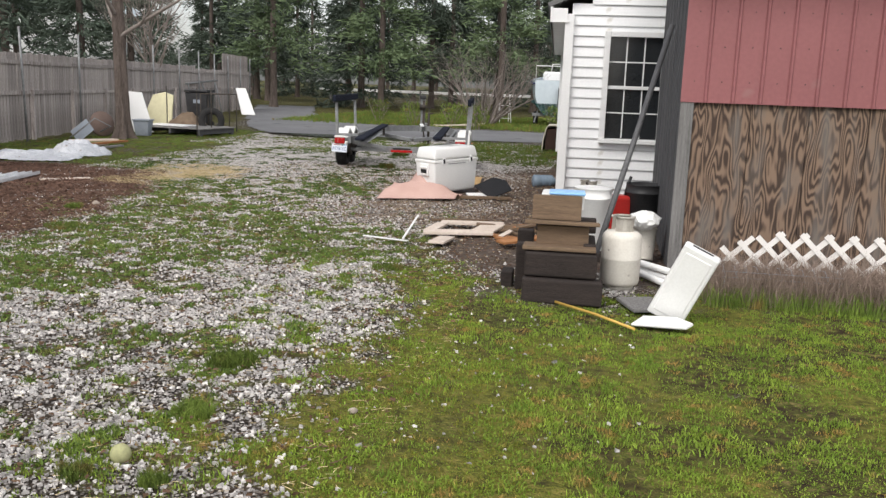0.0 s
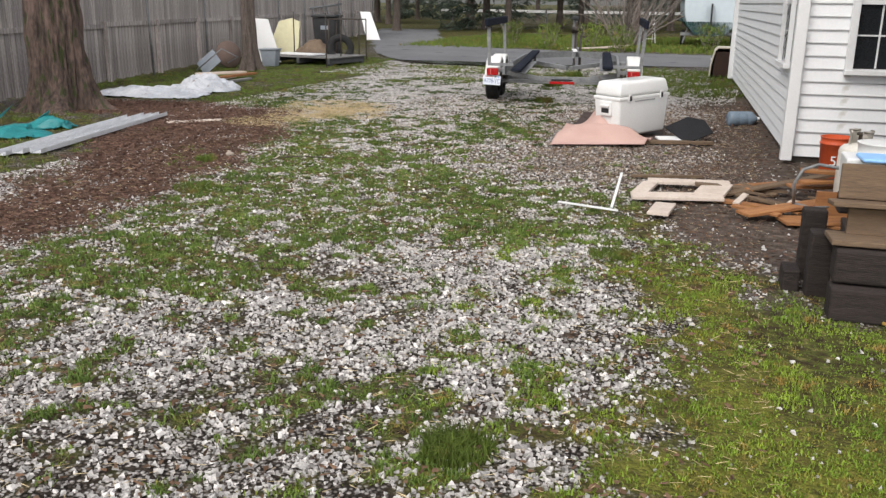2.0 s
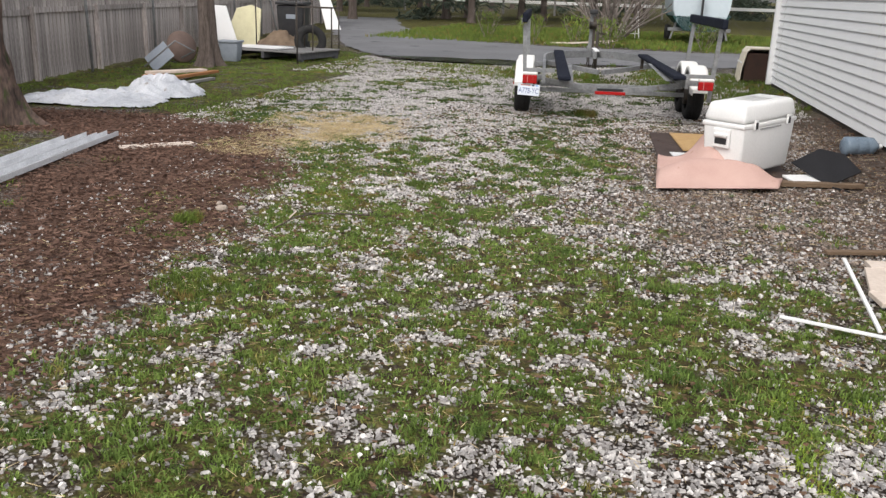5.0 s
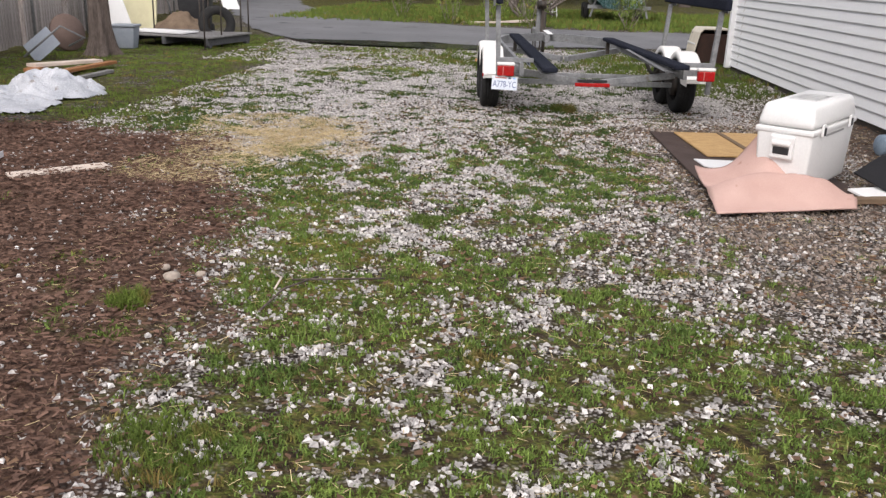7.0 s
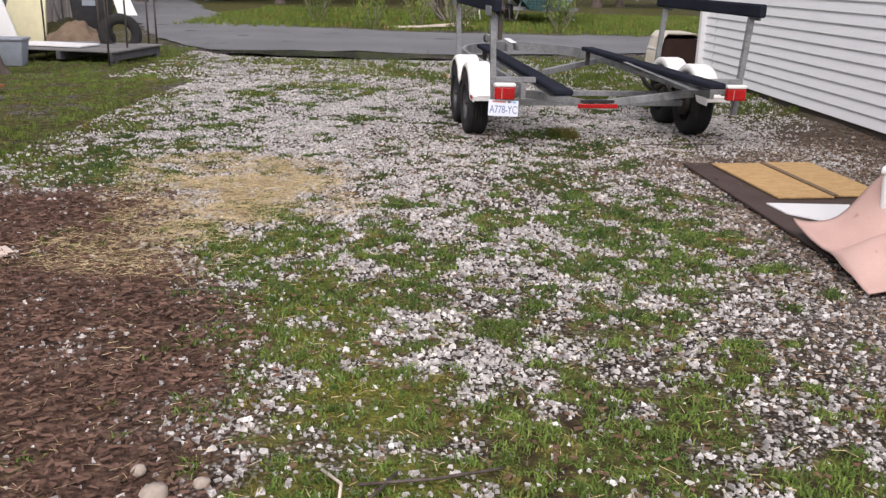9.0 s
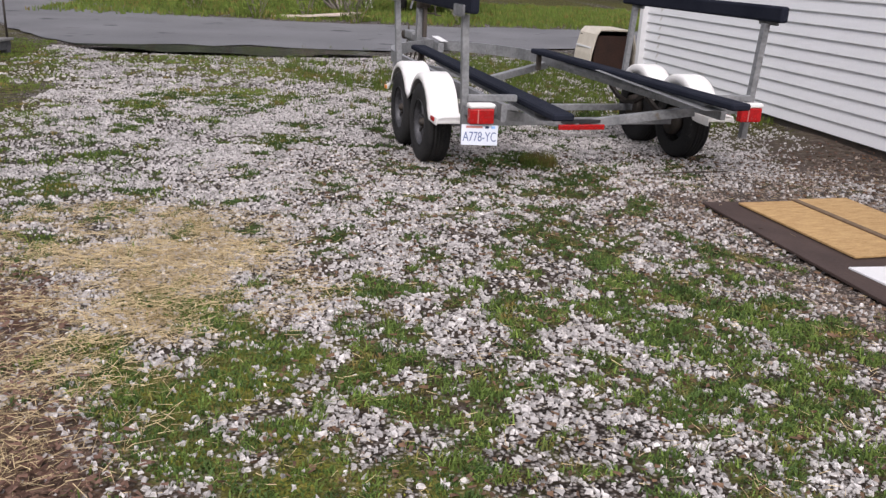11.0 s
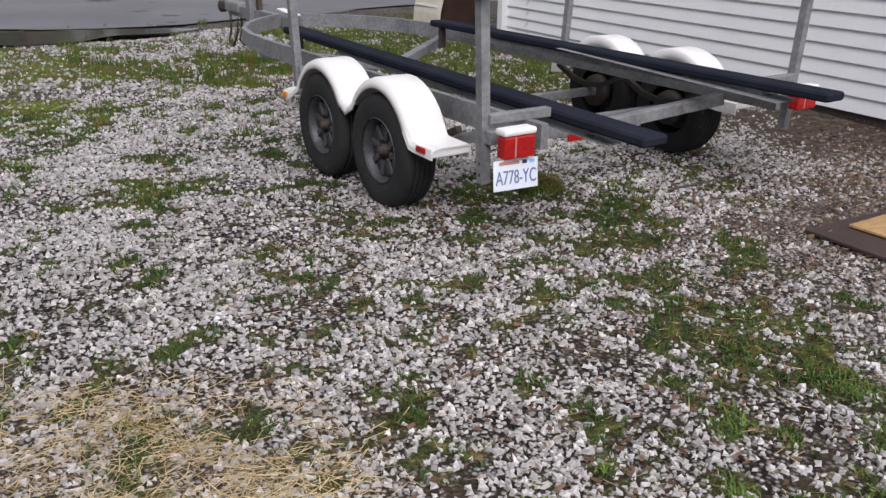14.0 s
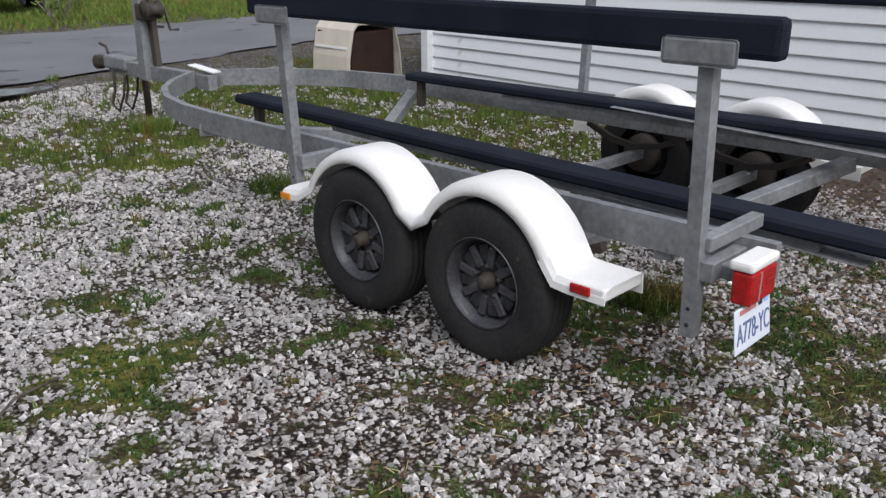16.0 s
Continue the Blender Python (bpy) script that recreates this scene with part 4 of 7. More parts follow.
def bunk(sx):
    if sx < 0:
        p, q = Vector((-0.67, -1.48, 0.635)), Vector((-0.70, 2.56, 0.715))
    else:
        p, q = Vector((0.755, -1.46, 0.70)), Vector((0.715, 2.53, 0.70))
    b = part("bunk", beam(p, q, 0.165, 0.052, bevel=0.012), CARPET, trailer, "long board wrapped in dark navy carpet")
    part("bunk_support", beam(p + Vector((0, 0.45, -0.05)), q + Vector((0, -0.9, -0.055)), 0.08, 0.05), GALV, b)
    part("bunk_bracket", box((0.05, 0.05, 0.20), (sx * 0.70, 2.42, 0.59), bevel=0.004), DARKSTEEL, b)
    # galvanised side plate below the bunk
    part("bunk_plate", beam(p + Vector((-sx * 0.03, 0.28, -0.07)), p + Vector((-sx * 0.05, 2.2, 0.0)), 0.20, 0.006), GALV, b)


bunk(-1)
bunk(1)


def guide(sx):
    base, top = (1.175, 1.215) if sx < 0 else (1.255, 1.315)
    x, top = sx * base, sx * top
    for y in (-0.81, 1.40):
        po = part("guide_post", tube([(x, y, 0.34 if y < 0 else 0.42), (top, y, 1.27)], 0.036, square=True), GALV, trailer)
        for k in range(6):
            # Black disc on the solid post, painted dark like an unlit bolt hole.
            part("hole_shade", lathe([(0, 0), (0.008, 0), (0.008, 0.002), (0, 0.002)], 8, (x + 0.0285 * sx, y, 0.385 + 0.06 * k), (0, 90 * sx, 0)), BLACKPL, po)
        part("guide_bracket", box((0.012, 0.25, 0.085), (top + sx * 0.042, y + 0.02, 1.30), bevel=0.012), GALV, po)
        part("post_clamp", beam((sx * 0.95, y - 0.045, 0.585), (x + sx * 0.02, y - 0.045, 0.585), 0.05, 0.07), GALV, po)
        if y < 0:
            part("clamp_arm", beam((sx * 0.785, y - 0.02, 0.672), (x, y - 0.02, 0.672), 0.05, 0.05), GALV, po)
    part("guide_board", box((0.07, 2.68, 0.125), (top, 0.30, 1.352), (0.15, 0, 0), bevel=0.02), CARPET, trailer, "upright guide board wrapped in dark navy carpet")


guide(-1)
guide(1)


def tail(sx):
    x = -1.112 if sx < 0 else 1.165
    tl = part("tail_lamp", box((0.19, 0.07, 0.115), (x, -0.985, 0.565), bevel=0.012), REDLENS, trailer, "red tail lamp with a white cap")
    part("lens_divider", box((0.008, 0.01, 0.10), (x - 0.03, -1.018, 0.565)), PLATERED, tl)
    part("lamp_cap", box((0.20, 0.085, 0.035), (x, -0.98, 0.64), bevel=0.012), FENDER, tl)
    part("lamp_bracket", beam((x, -0.95, 0.58), (sx * 1.10, -0.76, 0.58), 0.06, 0.05), GALV, tl)


tail(-1)
tail(1)
plate = part("licence_plate", box((0.29, 0.006, 0.150), bevel=0.004), PLATE, trailer, "white licence plate with dark blue characters")
plate.matrix_basis = pose(-1.118, -1.0, 0.425, -8, 3, 3)
number = letters("A778-YC", 0.1, PLATEINK, plate, (0.0, -0.0045, -0.015), (90, 0, 0))
number.scale = (0.70, 1.0, 1.0)
part("plate_band", box((0.13, 0.001, 0.016), (-0.045, -0.0045, 0.059)), PLATERED, plate)
part("plate_sticker", box((0.03, 0.001, 0.018), (0.055, -0.0045, 0.059)), INK, plate)
part("plate_sticker", box((0.03, 0.001, 0.018), (0.105, -0.0045, 0.059)), BLUEPL, plate)
brand = part("maker_label", box((0.003, 0.42, 0.06), (-0.735, 0.15, 0.545), (0, 0, 0)), PLATE, trailer, "pale rectangular maker label")
part("label_bar", box((0.002, 0.33, 0.03), (-0.7375, 0.15, 0.545)), INK, brand)

# ---- fence along the yard ----
FA = math.degrees(math.atan(0.231))
fence = thing("fence", -13.45, 15.66, 0, rz=FA, label="tall weathered grey wooden board fence with metal poles", category="fence")
boards = {}
s = -14.0
k = 0
while s < 29.4:
    h = 2.72 if 23.2 < s < 29.2 else 2.03 - 0.006 * max(0, s - 5)
    key = (round(h, 1), k % 4)
    if key not in boards:
        me = bpy.data.meshes.new("board")
        b = box((0.018, 0.142, h), (0, 0, h / 2 + 0.03), bevel=0.002, seg=1)
        b.to_mesh(me)
        b.free()
        me.materials.append(FENCEWOOD)
        boards[key] = me
    ob = new("board", boards[key])
    ob.parent = fence
    ob.matrix_basis = pose(random.uniform(-0.006, 0.006), s, random.uniform(-0.02, 0.02), random.uniform(-0.4, 0.4), 0, 0)
    s += 0.1475
    k += 1
for a in range(18):
    y0 = -14.0 + 2.44 * a
    for z in (1.12, 1.84):
        part("rail", box((0.04, 2.43, 0.09), (0.03, y0 + 1.22, z + random.uniform(-0.02, 0.02)), (random.uniform(-0.3, 0.3), 0, 0), bevel=0.004), FENCEWOOD, fence)
    part("post", box((0.09, 0.09, 1.2), (0.06, y0, 0.6), bevel=0.006), FENCEWOOD, fence)
for y0, lean in ((-7.0, 0), (-3.6, 0), (-0.5, 1.5), (2.55, -3.0), (5.85, 0.5), (9.1, 0), (12.4, 0), (15.6, 0), (18.5, 0), (21.2, 0), (23.9, 0), (26.7, 0), (29.1, 0)):
    p = part("metal_pole", tube([(0.13, y0, 0), (0.13, y0, 2.66)], 0.028, 8), GALV, fence, "galvanised steel pole")
    p.matrix_basis = pose(0, 0, 0, 0, 0, 0) if not lean else pose(0, y0, 0, -lean, 0, 0) @ pose(0, -y0, 0)

# ---- trees ----


def limb(bm, p, d, length, r, depth, spread, drop, seg=5):
    """A limb that bends, tapers and forks."""
    pts, rs = [Vector(p)], [r]
    n = 4
    for i in range(n):
        d = (d + Vector((random.uniform(-1, 1), random.uniform(-1, 1), random.uniform(-0.6, 1))) * spread * 0.35 + Vector((0, 0, drop))).normalized()
        pts.append(pts[-1] + d * length / n)
        rs.append(r * (1 - 0.55 * (i + 1) / n))
    tube(pts, rs, seg, bm, cap=False)
    if depth:
        for i in range(random.randint(3, 4)):
            q = random.randint(1, n)
            nd = (d + Vector((random.uniform(-1, 1), random.uniform(-1, 1), random.uniform(-0.3, 0.8))) * spread).normalized()
            limb(bm, pts[q], nd, length * random.uniform(0.55, 0.8), rs[q] * 0.62, depth - 1, spread, drop, max(3, seg - 1))


def trunk_mesh(r, h, flare, lean=(0, 0), seg=20, furrow=0.0):
    """A trunk with flared roots; furrow gives the depth of ridged bark."""
    bm = bmesh.new()
    rings = []
    levels = [-0.1, 0.0, 0.08, 0.2, 0.45, 0.9, 1.6, 2.6, h * 0.6, h]
    if furrow:
        levels = [-0.1] + [0.055 * k for k in range(54)] + [h * 0.6, h]
    for z in levels:
        rr = r * (1 - 0.45 * z / h) + flare * math.exp(-max(z, 0) / 0.22)
        ring = []
        for k in range(seg):
            a = 2 * math.pi * k / seg
            w = 1 + 0.10 * math.sin(3 * a + z) + 0.07 * math.sin(7 * a + 2 * z) + 0.25 * math.exp(-max(z, 0) / 0.2) * math.sin(5 * a) * (flare > 0)
            if furrow:
                q = Vector((math.cos(a) * 5.5 * r / 0.3, math.sin(a) * 5.5 * r / 0.3, z * 1.3))
                w += furrow * (1.6 * abs(noise.noise(q)) - 0.5 + 0.7 * noise.noise(q * 2.7))
            else:
                w += random.uniform(-0.03, 0.03)
            ring.append(bm.verts.new((lean[0] * z + rr * w * math.cos(a), lean[1] * z + rr * w * math.sin(a), z)))
        rings.append(ring)
    for a, b in zip(rings, rings[1:]):
        for k in range(seg):
            bm.faces.new((a[k], a[(k + 1) % seg], b[(k + 1) % seg], b[k])).smooth = not furrow
    return bm


t1 = thing("tree", -12.75, 20.4, 0, label="grey-brown bare-branched tree beside the fence", category="tree")
part("trunk", trunk_mesh(0.185, 5.5, 0.11, (-0.02, 0.02), 44, 0.12), BARK, t1)
bm = bmesh.new()
for k in range(11):
    z = 2.6 + 0.28 * k
    a = 2.4 * k
    limb(bm, (-0.03 * z + 0.1 * math.cos(a), 0.1 * math.sin(a), z), Vector((math.cos(a), math.sin(a), 0.7)), 2.4, 0.06, 3, 0.75, 0.02)
part("bare_crown", bm, TWIG, t1)

t2 = thing("tree", -11.15, 12.35, 0, label="thick dark mossy tree trunk with flared roots", category="tree")
part("trunk", trunk_mesh(0.42, 7.0, 0.22, (-0.03, 0.03), 72, 0.11), MOSSBARK, t2)
bm = bmesh.new()
for k in range(6):
    a = 1.1 * k
    limb(bm, (0.2 * math.cos(a), 0.2 * math.sin(a), 4.6 + 0.3 * k), Vector((math.cos(a), math.sin(a), 0.6)), 2.6, 0.1, 2, 0.6, 0.0)
part("bare_crown", bm, BARK, t2)

bt = thing("tree", -16.9, 29.0, 0, label="slender bare grey tree with fine twigs", category="tree")
part("trunk", trunk_mesh(0.11, 3.2, 0.05), GREYBARK, bt)
bm = bmesh.new()
for k in range(14):
    a = 2.4 * k
    limb(bm, (0, 0, 1.3 + 0.14 * k), Vector((math.cos(a), math.sin(a), 1.2)), 1.9, 0.035, 3, 0.6, 0.03, 4)
part("bare_crown", bm, TWIG, bt)

sh = thing("shrub", -5.9, 37.6, 0, label="large bare grey-brown shrub with tangled twigs", category="shrub")
bm = bmesh.new()
for k in range(16):
    a = 2.4 * k
    limb(bm, (0.25 * math.cos(a), 0.25 * math.sin(a), 0), Vector((0.8 * math.cos(a), 0.8 * math.sin(a), 0.9)), 2.2, 0.05, 3, 0.7, 0.0, 4)
part("bare_crown", bm, TWIG, sh)


def cards(pos, direction, length, width, jitter):
    """Slim leaf blades as quads: centres, directions, sizes."""
    n = len(pos)
    d = direction + jitter * rng.normal(size=(n, 3))
    d /= np.linalg.norm(d, axis=1)[:, None]
    s = np.cross(d, rng.normal(size=(n, 3)))
    s /= np.linalg.norm(s, axis=1)[:, None]
    L = (length * rng.uniform(0.6, 1.3, n))[:, None]
    W = (width * rng.uniform(0.6, 1.3, n))[:, None]
    v = np.stack([pos - s * W * 0.5, pos + s * W * 0.5, pos + d * L + s * W * 0.25, pos + d * L - s * W * 0.25], 1).reshape(-1, 3)
    return v, np.arange(4 * n).reshape(-1, 4)


def conifer(name, h, base, radius, count, material, label, clump=0.0, trunk_r=0.2):
    ob = thing(name, 0, 0, 0, label=label, category="tree", group="far conifers")
    part("trunk", trunk_mesh(trunk_r, h * 0.95, 0.1, seg=10), BARK, ob)
    nb = max(30, int(count / 60))
    z0 = base + (h - base) * rng.random(nb) ** 1.15
    ang = rng.uniform(0, 2 * math.pi, nb)
    reach = radius * (1 - ((z0 - base) / (h - base)) ** 1.2 * 0.92) * rng.uniform(0.55, 1.15, nb)
    per = count // nb
    t = rng.uniform(0.15, 1.0, (nb, per)) ** 0.75
    rr = reach[:, None] * t
    spread = 0.12 * radius * t
    a = ang[:, None] + rng.normal(size=(nb, per)) * 0.16
    x, y = rr * np.cos(a), rr * np.sin(a)
    z = z0[:, None] - 0.16 * rr + 0.04 * rr * rr * clump + rng.normal(size=(nb, per)) * (0.10 + 0.12 * clump)
    pos = np.stack([x, y, z], -1).reshape(-1, 3) + rng.normal(size=(nb * per, 3)) * spread.reshape(-1, 1) * 0.4
    out = np.stack([np.cos(a), np.sin(a), np.full_like(a, -0.25 + 0.4 * clump)], -1).reshape(-1, 3)
    v, f = cards(pos, out, 0.38, 0.085, 0.5)
    from_arrays("crown", v, f, material, ob)
    return ob


kinds = [conifer("conifer", 13, 2.2, 3.2, 5600, HAZENEEDLE, "tall dark green conifer at the far edge"), conifer("conifer", 15, 3.0, 3.6, 5600, HAZENEEDLE, "tall dark green conifer at the far edge"),
         conifer("conifer", 11, 0.4, 2.8, 5600, HAZENEEDLE, "dense dark green conifer reaching the ground"), conifer("conifer", 14, 2.6, 3.6, 5500, NEEDLE2, "lighter green pine with layered boughs", 0.6, 0.22)]
kinds[3].matrix_world = pose(-20.6, 49.0, 0)
first = [True, True, True, False]
place = random.Random(5)
rows = []
for i in range(13):
    rows.append((-38 + 4.1 * i + place.uniform(-1, 1), 62 + place.uniform(-4, 5), i % 2))
for i in range(14):
    rows.append((-52 + 5.2 * i + place.uniform(-1.5, 1.5), 78 + place.uniform(-5, 5), 1 if i % 3 == 0 else 2))
for i in range(16):
    rows.append((-70 + 6.2 * i + place.uniform(-1.5, 1.5), 96 + place.uniform(-4, 4), 2))
rows += [(-24.5, 36.0, 2), (-27.5, 45.0, 2), (-30.0, 38.0, 1), (-34.0, 44.0, 2), (-27.0, 31.0, 2), (-31.0, 27.0, 1), (-29.0, 20.0, 2), (-36.0, 32.0, 2), (-17.0, 55.0, 2), (-12.0, 60.0, 0), (12.0, 55.0, 2), (16.0, 48.0, 1)]
for x, y, kd in rows:
    m = pose(x, y, 0, 0, 0, place.uniform(0, 360))
    if first[kd]:
        kinds[kd].matrix_world = m
        first[kd] = False
    else:
        c = copy_thing(kinds[kd], m)
        c.scale = (place.uniform(0.9, 1.2),) * 2 + (place.uniform(0.9, 1.25),)
for x, y, sc in ((-7.5, 53, 1.0), (-14.5, 51, 0.9), (2.0, 58, 1.1)):
    c = copy_thing(kinds[3], pose(x, y, 0, 0, 0, 70 * x))
    c.scale = (sc, sc, sc)

# far white outbuilding glimpsed over the fence
ob = thing("outbuilding", -34.0, 50.0, 0, rz=12, label="distant white outbuilding glimpsed between the trees", category="building")
part("wall", box((7, 5, 5.2), (0, 0, 2.6)), SIDING, ob)
bm = bmesh.new()
beam((-3.9, 0, 5.1), (0, 0, 7.2), 5.6, 0.1, bm)
beam((3.9, 0, 5.1), (0, 0, 7.2), 5.6, 0.1, bm)
part("roof", bm, TINROOF, ob)
ob = thing("fence_rail", -9.0, 72.0, 0, label="long low pale rail beyond the trees", category="fence")
for k in range(9):
    part("post", box((0.15, 0.15, 1.1), (-16 + 4 * k, 0, 0.55), bevel=0.01), GREYWOOD, ob)
part("rail", box((34, 0.08, 0.22), (0, 0, 0.95), bevel=0.01), TRIMW, ob)
single("power_cable", tube([(-60, 60, 9.5), (-30, 56, 8.6), (-8, 53, 8.3), (20, 49, 9.0), (40, 46, 10)], 0.014, 5), GALV, 0, 0, 0, label="thin overhead power cable", category="cable")

# ---- boat on its trailer ----
boat = thing("sailboat", -3.0, 40.5, 0, rz=4, label="white sailboat with blue stripe and teal bottom on trailer", category="boat")


def hull(z_lo, z_hi, grow, name, material):
    bm = bmesh.new()
    rings = []
    for i in range(13):
        u = i / 12
        y = -3.2 + 6.6 * u
        half = 1.25 * (1 - max(0, (u - 0.35) / 0.65) ** 2.2) * (0.82 + 0.18 * math.sin(min(u / 0.5, 1) * math.pi / 2))
        rise = 0.35 * u * u
        ring = []
        for k in range(9):
            a = math.pi * k / 8
            c, sgn = -math.cos(a), math.sin(a)
            full = half * (abs(c) ** 0.6) * (1 if c > 0 else -1)
            zz = 2.0 + rise - (1.55 * sgn ** 0.8) * (1 - 0.55 * u ** 3)
            ring.append((full * grow, y, min(max(zz, z_lo), z_hi + rise)))
        rings.append([bm.verts.new(p) for p in ring])
    for a, b in zip(rings, rings[1:]):
        for k in range(8):
            bm.faces.new((a[k], a[k + 1], b[k + 1], b[k])).smooth = True
    bm.faces.new(rings[0])
    bmesh.ops.remove_doubles(bm, verts=bm.verts, dist=0.001)
    bmesh.ops.recalc_face_normals(bm, faces=bm.faces)
    part(name, bm, material, boat)


hull(0.3, 2.0, 1.0, "hull", TINROOF)
hull(0.3, 1.02, 1.012, "bottom", HULLGREEN)
bm = bmesh.new()
for sx in (-1, 1):
    tube([(sx * 1.06, -3.2, 1.86), (sx * 1.27, -1.0, 1.89), (sx * 1.25, 0.8, 2.0), (sx * 0.9, 2.4, 2.15), (sx * 0.1, 3.4, 2.26)], 0.05, 6, bm)
part("stripe", bm, INK, boat, "dark blue sheer stripe")
part("cabin", slab([(-0.75, -1.2), (0.75, -1.2), (0.55, 1.6), (-0.55, 1.6)], 1.95, 2.4, bevel=0.08), TRIMW, boat)
bm = bmesh.new()
tube([(-1.0, -3.1, 2.0), (-1.0, -3.1, 2.6), (1.0, -3.1, 2.6), (1.0, -3.1, 2.0)], 0.02, 6, bm)
tube([(-0.5, 3.0, 2.15), (-0.4, 3.2, 2.85), (0.4, 3.2, 2.85), (0.5, 3.0, 2.15)], 0.02, 6, bm)
part("pulpit_rail", bm, TRIMW, boat)
part("rudder", box((0.06, 0.35, 1.4), (0, -3.35, 1.0), bevel=0.02), BLACKPL, boat)
for sx in (-1, 1):
    for y in (-1.2, -0.4):
        part("wheel", lathe([(0.14, -0.09), (0.3, -0.09), (0.32, 0), (0.3, 0.09), (0.14, 0.09)], 20, (sx * 1.0, y, 0.32), (0, 90, 0)), RUBBER, boat)
    part("trailer_rail", beam((sx * 0.8, -3.0, 0.55), (sx * 0.5, 3.2, 0.6), 0.08, 0.12), GALV, boat)
    part("stand", beam((sx * 1.0, -2.9, 0.2), (sx * 0.7, -2.9, 1.3), 0.06, 0.06), GALV, boat)
part("trailer_crossbar", beam((-1.1, -2.9, 0.55), (1.1, -2.9, 0.55), 0.1, 0.12), GALV, boat)
lad = thing("stepladder", -5.3, 39.0, 0, rz=20, label="small white aluminium stepladder beside the boat", category="ladder")
for sx in (-0.22, 0.22):
    part("leg", beam((sx * 1.2, -0.3, 0), (sx, 0, 1.1), 0.03, 0.05), TRIMW, lad)
    part("leg", beam((sx * 1.2, 0.3, 0), (sx, 0, 1.1), 0.03, 0.05), TRIMW, lad)
for k in range(3):
    part("tread", box((0.44, 0.08, 0.02), (0, -0.24 + 0.08 * k, 0.28 * (k + 1))), TRIMW, lad)
pk = 0
for x, y, rz, ln in ((-7.3, 34.6, 35, 1.5), (-6.6, 34.3, 5, 1.8), (-6.1, 34.5, -15, 1.4)):
    single("plank", box((ln, 0.18, 0.05), (0, 0, 0.03 + 0.05 * pk), (0, -3 * pk, 0), bevel=0.004), PALEWOOD, x, y, 0.0, rz=rz, label="pale loose plank lying on the grass verge", category="plank", group="planks on the verge")
    pk += 1

# ---- pet crate by the house ----
crate = thing("storage_crate", -1.72, 23.75, 0, rz=4, label="cream plastic crate with a dark open front", category="crate")
bm = bmesh.new()
rings = []
for y, sc in ((-0.42, 1.0), (-0.38, 1.02), (0.40, 0.96), (0.44, 0.9)):
    rings.append([bm.verts.new((x * sc, y, z)) for x, z in ((-0.42, 0.0), (-0.40, 0.30), (-0.33, 0.62), (-0.26, 0.70), (0.26, 0.70), (0.33, 0.62), (0.40, 0.30), (0.42, 0.0))])
for a, b in zip(rings, rings[1:]):
    for k in range(7):
        bm.faces.new((a[k], a[k + 1], b[k + 1], b[k]))
bm.faces.new(rings[-1])
bmesh.ops.recalc_face_normals(bm, faces=bm.faces)
bmesh.ops.solidify(bm, geom=bm.faces[:], thickness=0.02)
part("shell", bm, mat("cream_plastic", (0.72, 0.66, 0.55), (0.62, 0.56, 0.46), 0.5), crate)
# Solid dark brown block fills the shell, its colour giving the shade inside.
part("inside_shade", box((0.66, 0.74, 0.58), (0, 0.0, 0.31), bevel=0.02), mat("dark_brown_inside", (0.03, 0.018, 0.014), (0.06, 0.03, 0.022), 0.8), crate, "dark brown block for the shaded inside")
part("rib", box((0.012, 0.7, 0.03), (-0.385, 0, 0.4), (0, 11, 0), bevel=0.004), WHITEPL, crate)

# ---- cooler, carpet and boards ----
single("brown_board", box((1.22, 2.75, 0.018), (0.61, -1.375, 0.012), bevel=0.003), BROWNBOARD, -3.60, 15.2, 0.012, rz=5, label="dark brown sheet board lying on the gravel", category="board")
osb = thing("strand_board", -3.36, 15.12, 0.035, rz=8, label="tan strand board panels lying on the brown board", category="board")
part("panel", box((0.46, 1.22, 0.014), (0.23, -0.61, 0.012), (0, 0, 0), bevel=0.002), OSB, osb)
part("panel", box((0.46, 1.22, 0.014), (0.71, -0.58, 0.014), (0, 0, -1), bevel=0.002), OSB, osb)
part("batten", box((0.05, 1.2, 0.012), (0.475, -0.6, 0.025), bevel=0.003), PLANKWOOD, osb)
single("white_sheet", slab([(0, 0), (0.62, 0.02), (0.66, -0.6), (0.3, -0.5), (0.05, -0.28)], 0, 0.01), TRIMW, -3.33, 13.75, 0.036, rz=0, label="torn white sheet lying on the brown board", category="sheet")

rug_rows = []
bm = bmesh.new()
NU, NV = 36, 28
ca, cb = Vector((-3.41, 11.88, 0.02)), Vector((-2.34, 12.28, 0.02))
for j in range(NV + 1):
    v = j / NV
    row = []
    for i in range(NU + 1):
        u = i / NU
        front = ca.lerp(cb, u)
        back = Vector((-3.44, 12.95, 0.04)).lerp(Vector((-2.25, 12.75, 0.10)), u)
        p = front.lerp(back, v)
        peak = 0.38 * math.exp(-((u - 0.44) / 0.16) ** 2) * max(0.0, (v - 0.45) / 0.55) ** 0.9
        crest = 0.27 * math.exp(-((v - 0.34 - 0.08 * math.sin(4 * u)) / (0.20 if v < 0.36 else 0.11)) ** 2) * math.sin(math.pi * 0.93 * u) ** 0.8 * (1.0 - 0.65 * u)
        crease = 0.035 * math.sin(u * 8 + v * 5) * v * (1 - v) * 4 + 0.02 * noise.noise(Vector((u * 7, v * 5, 7.0)))
        p.z += 0.10 * (1 - u) ** 2 * v ** 1.3 + peak + crest * (1 - 0.25 * peak) + max(-0.01, crease) * min(1, 6 * v)
        p.y += 0.10 * crest
        row.append(bm.verts.new(p))
    rug_rows.append(row)
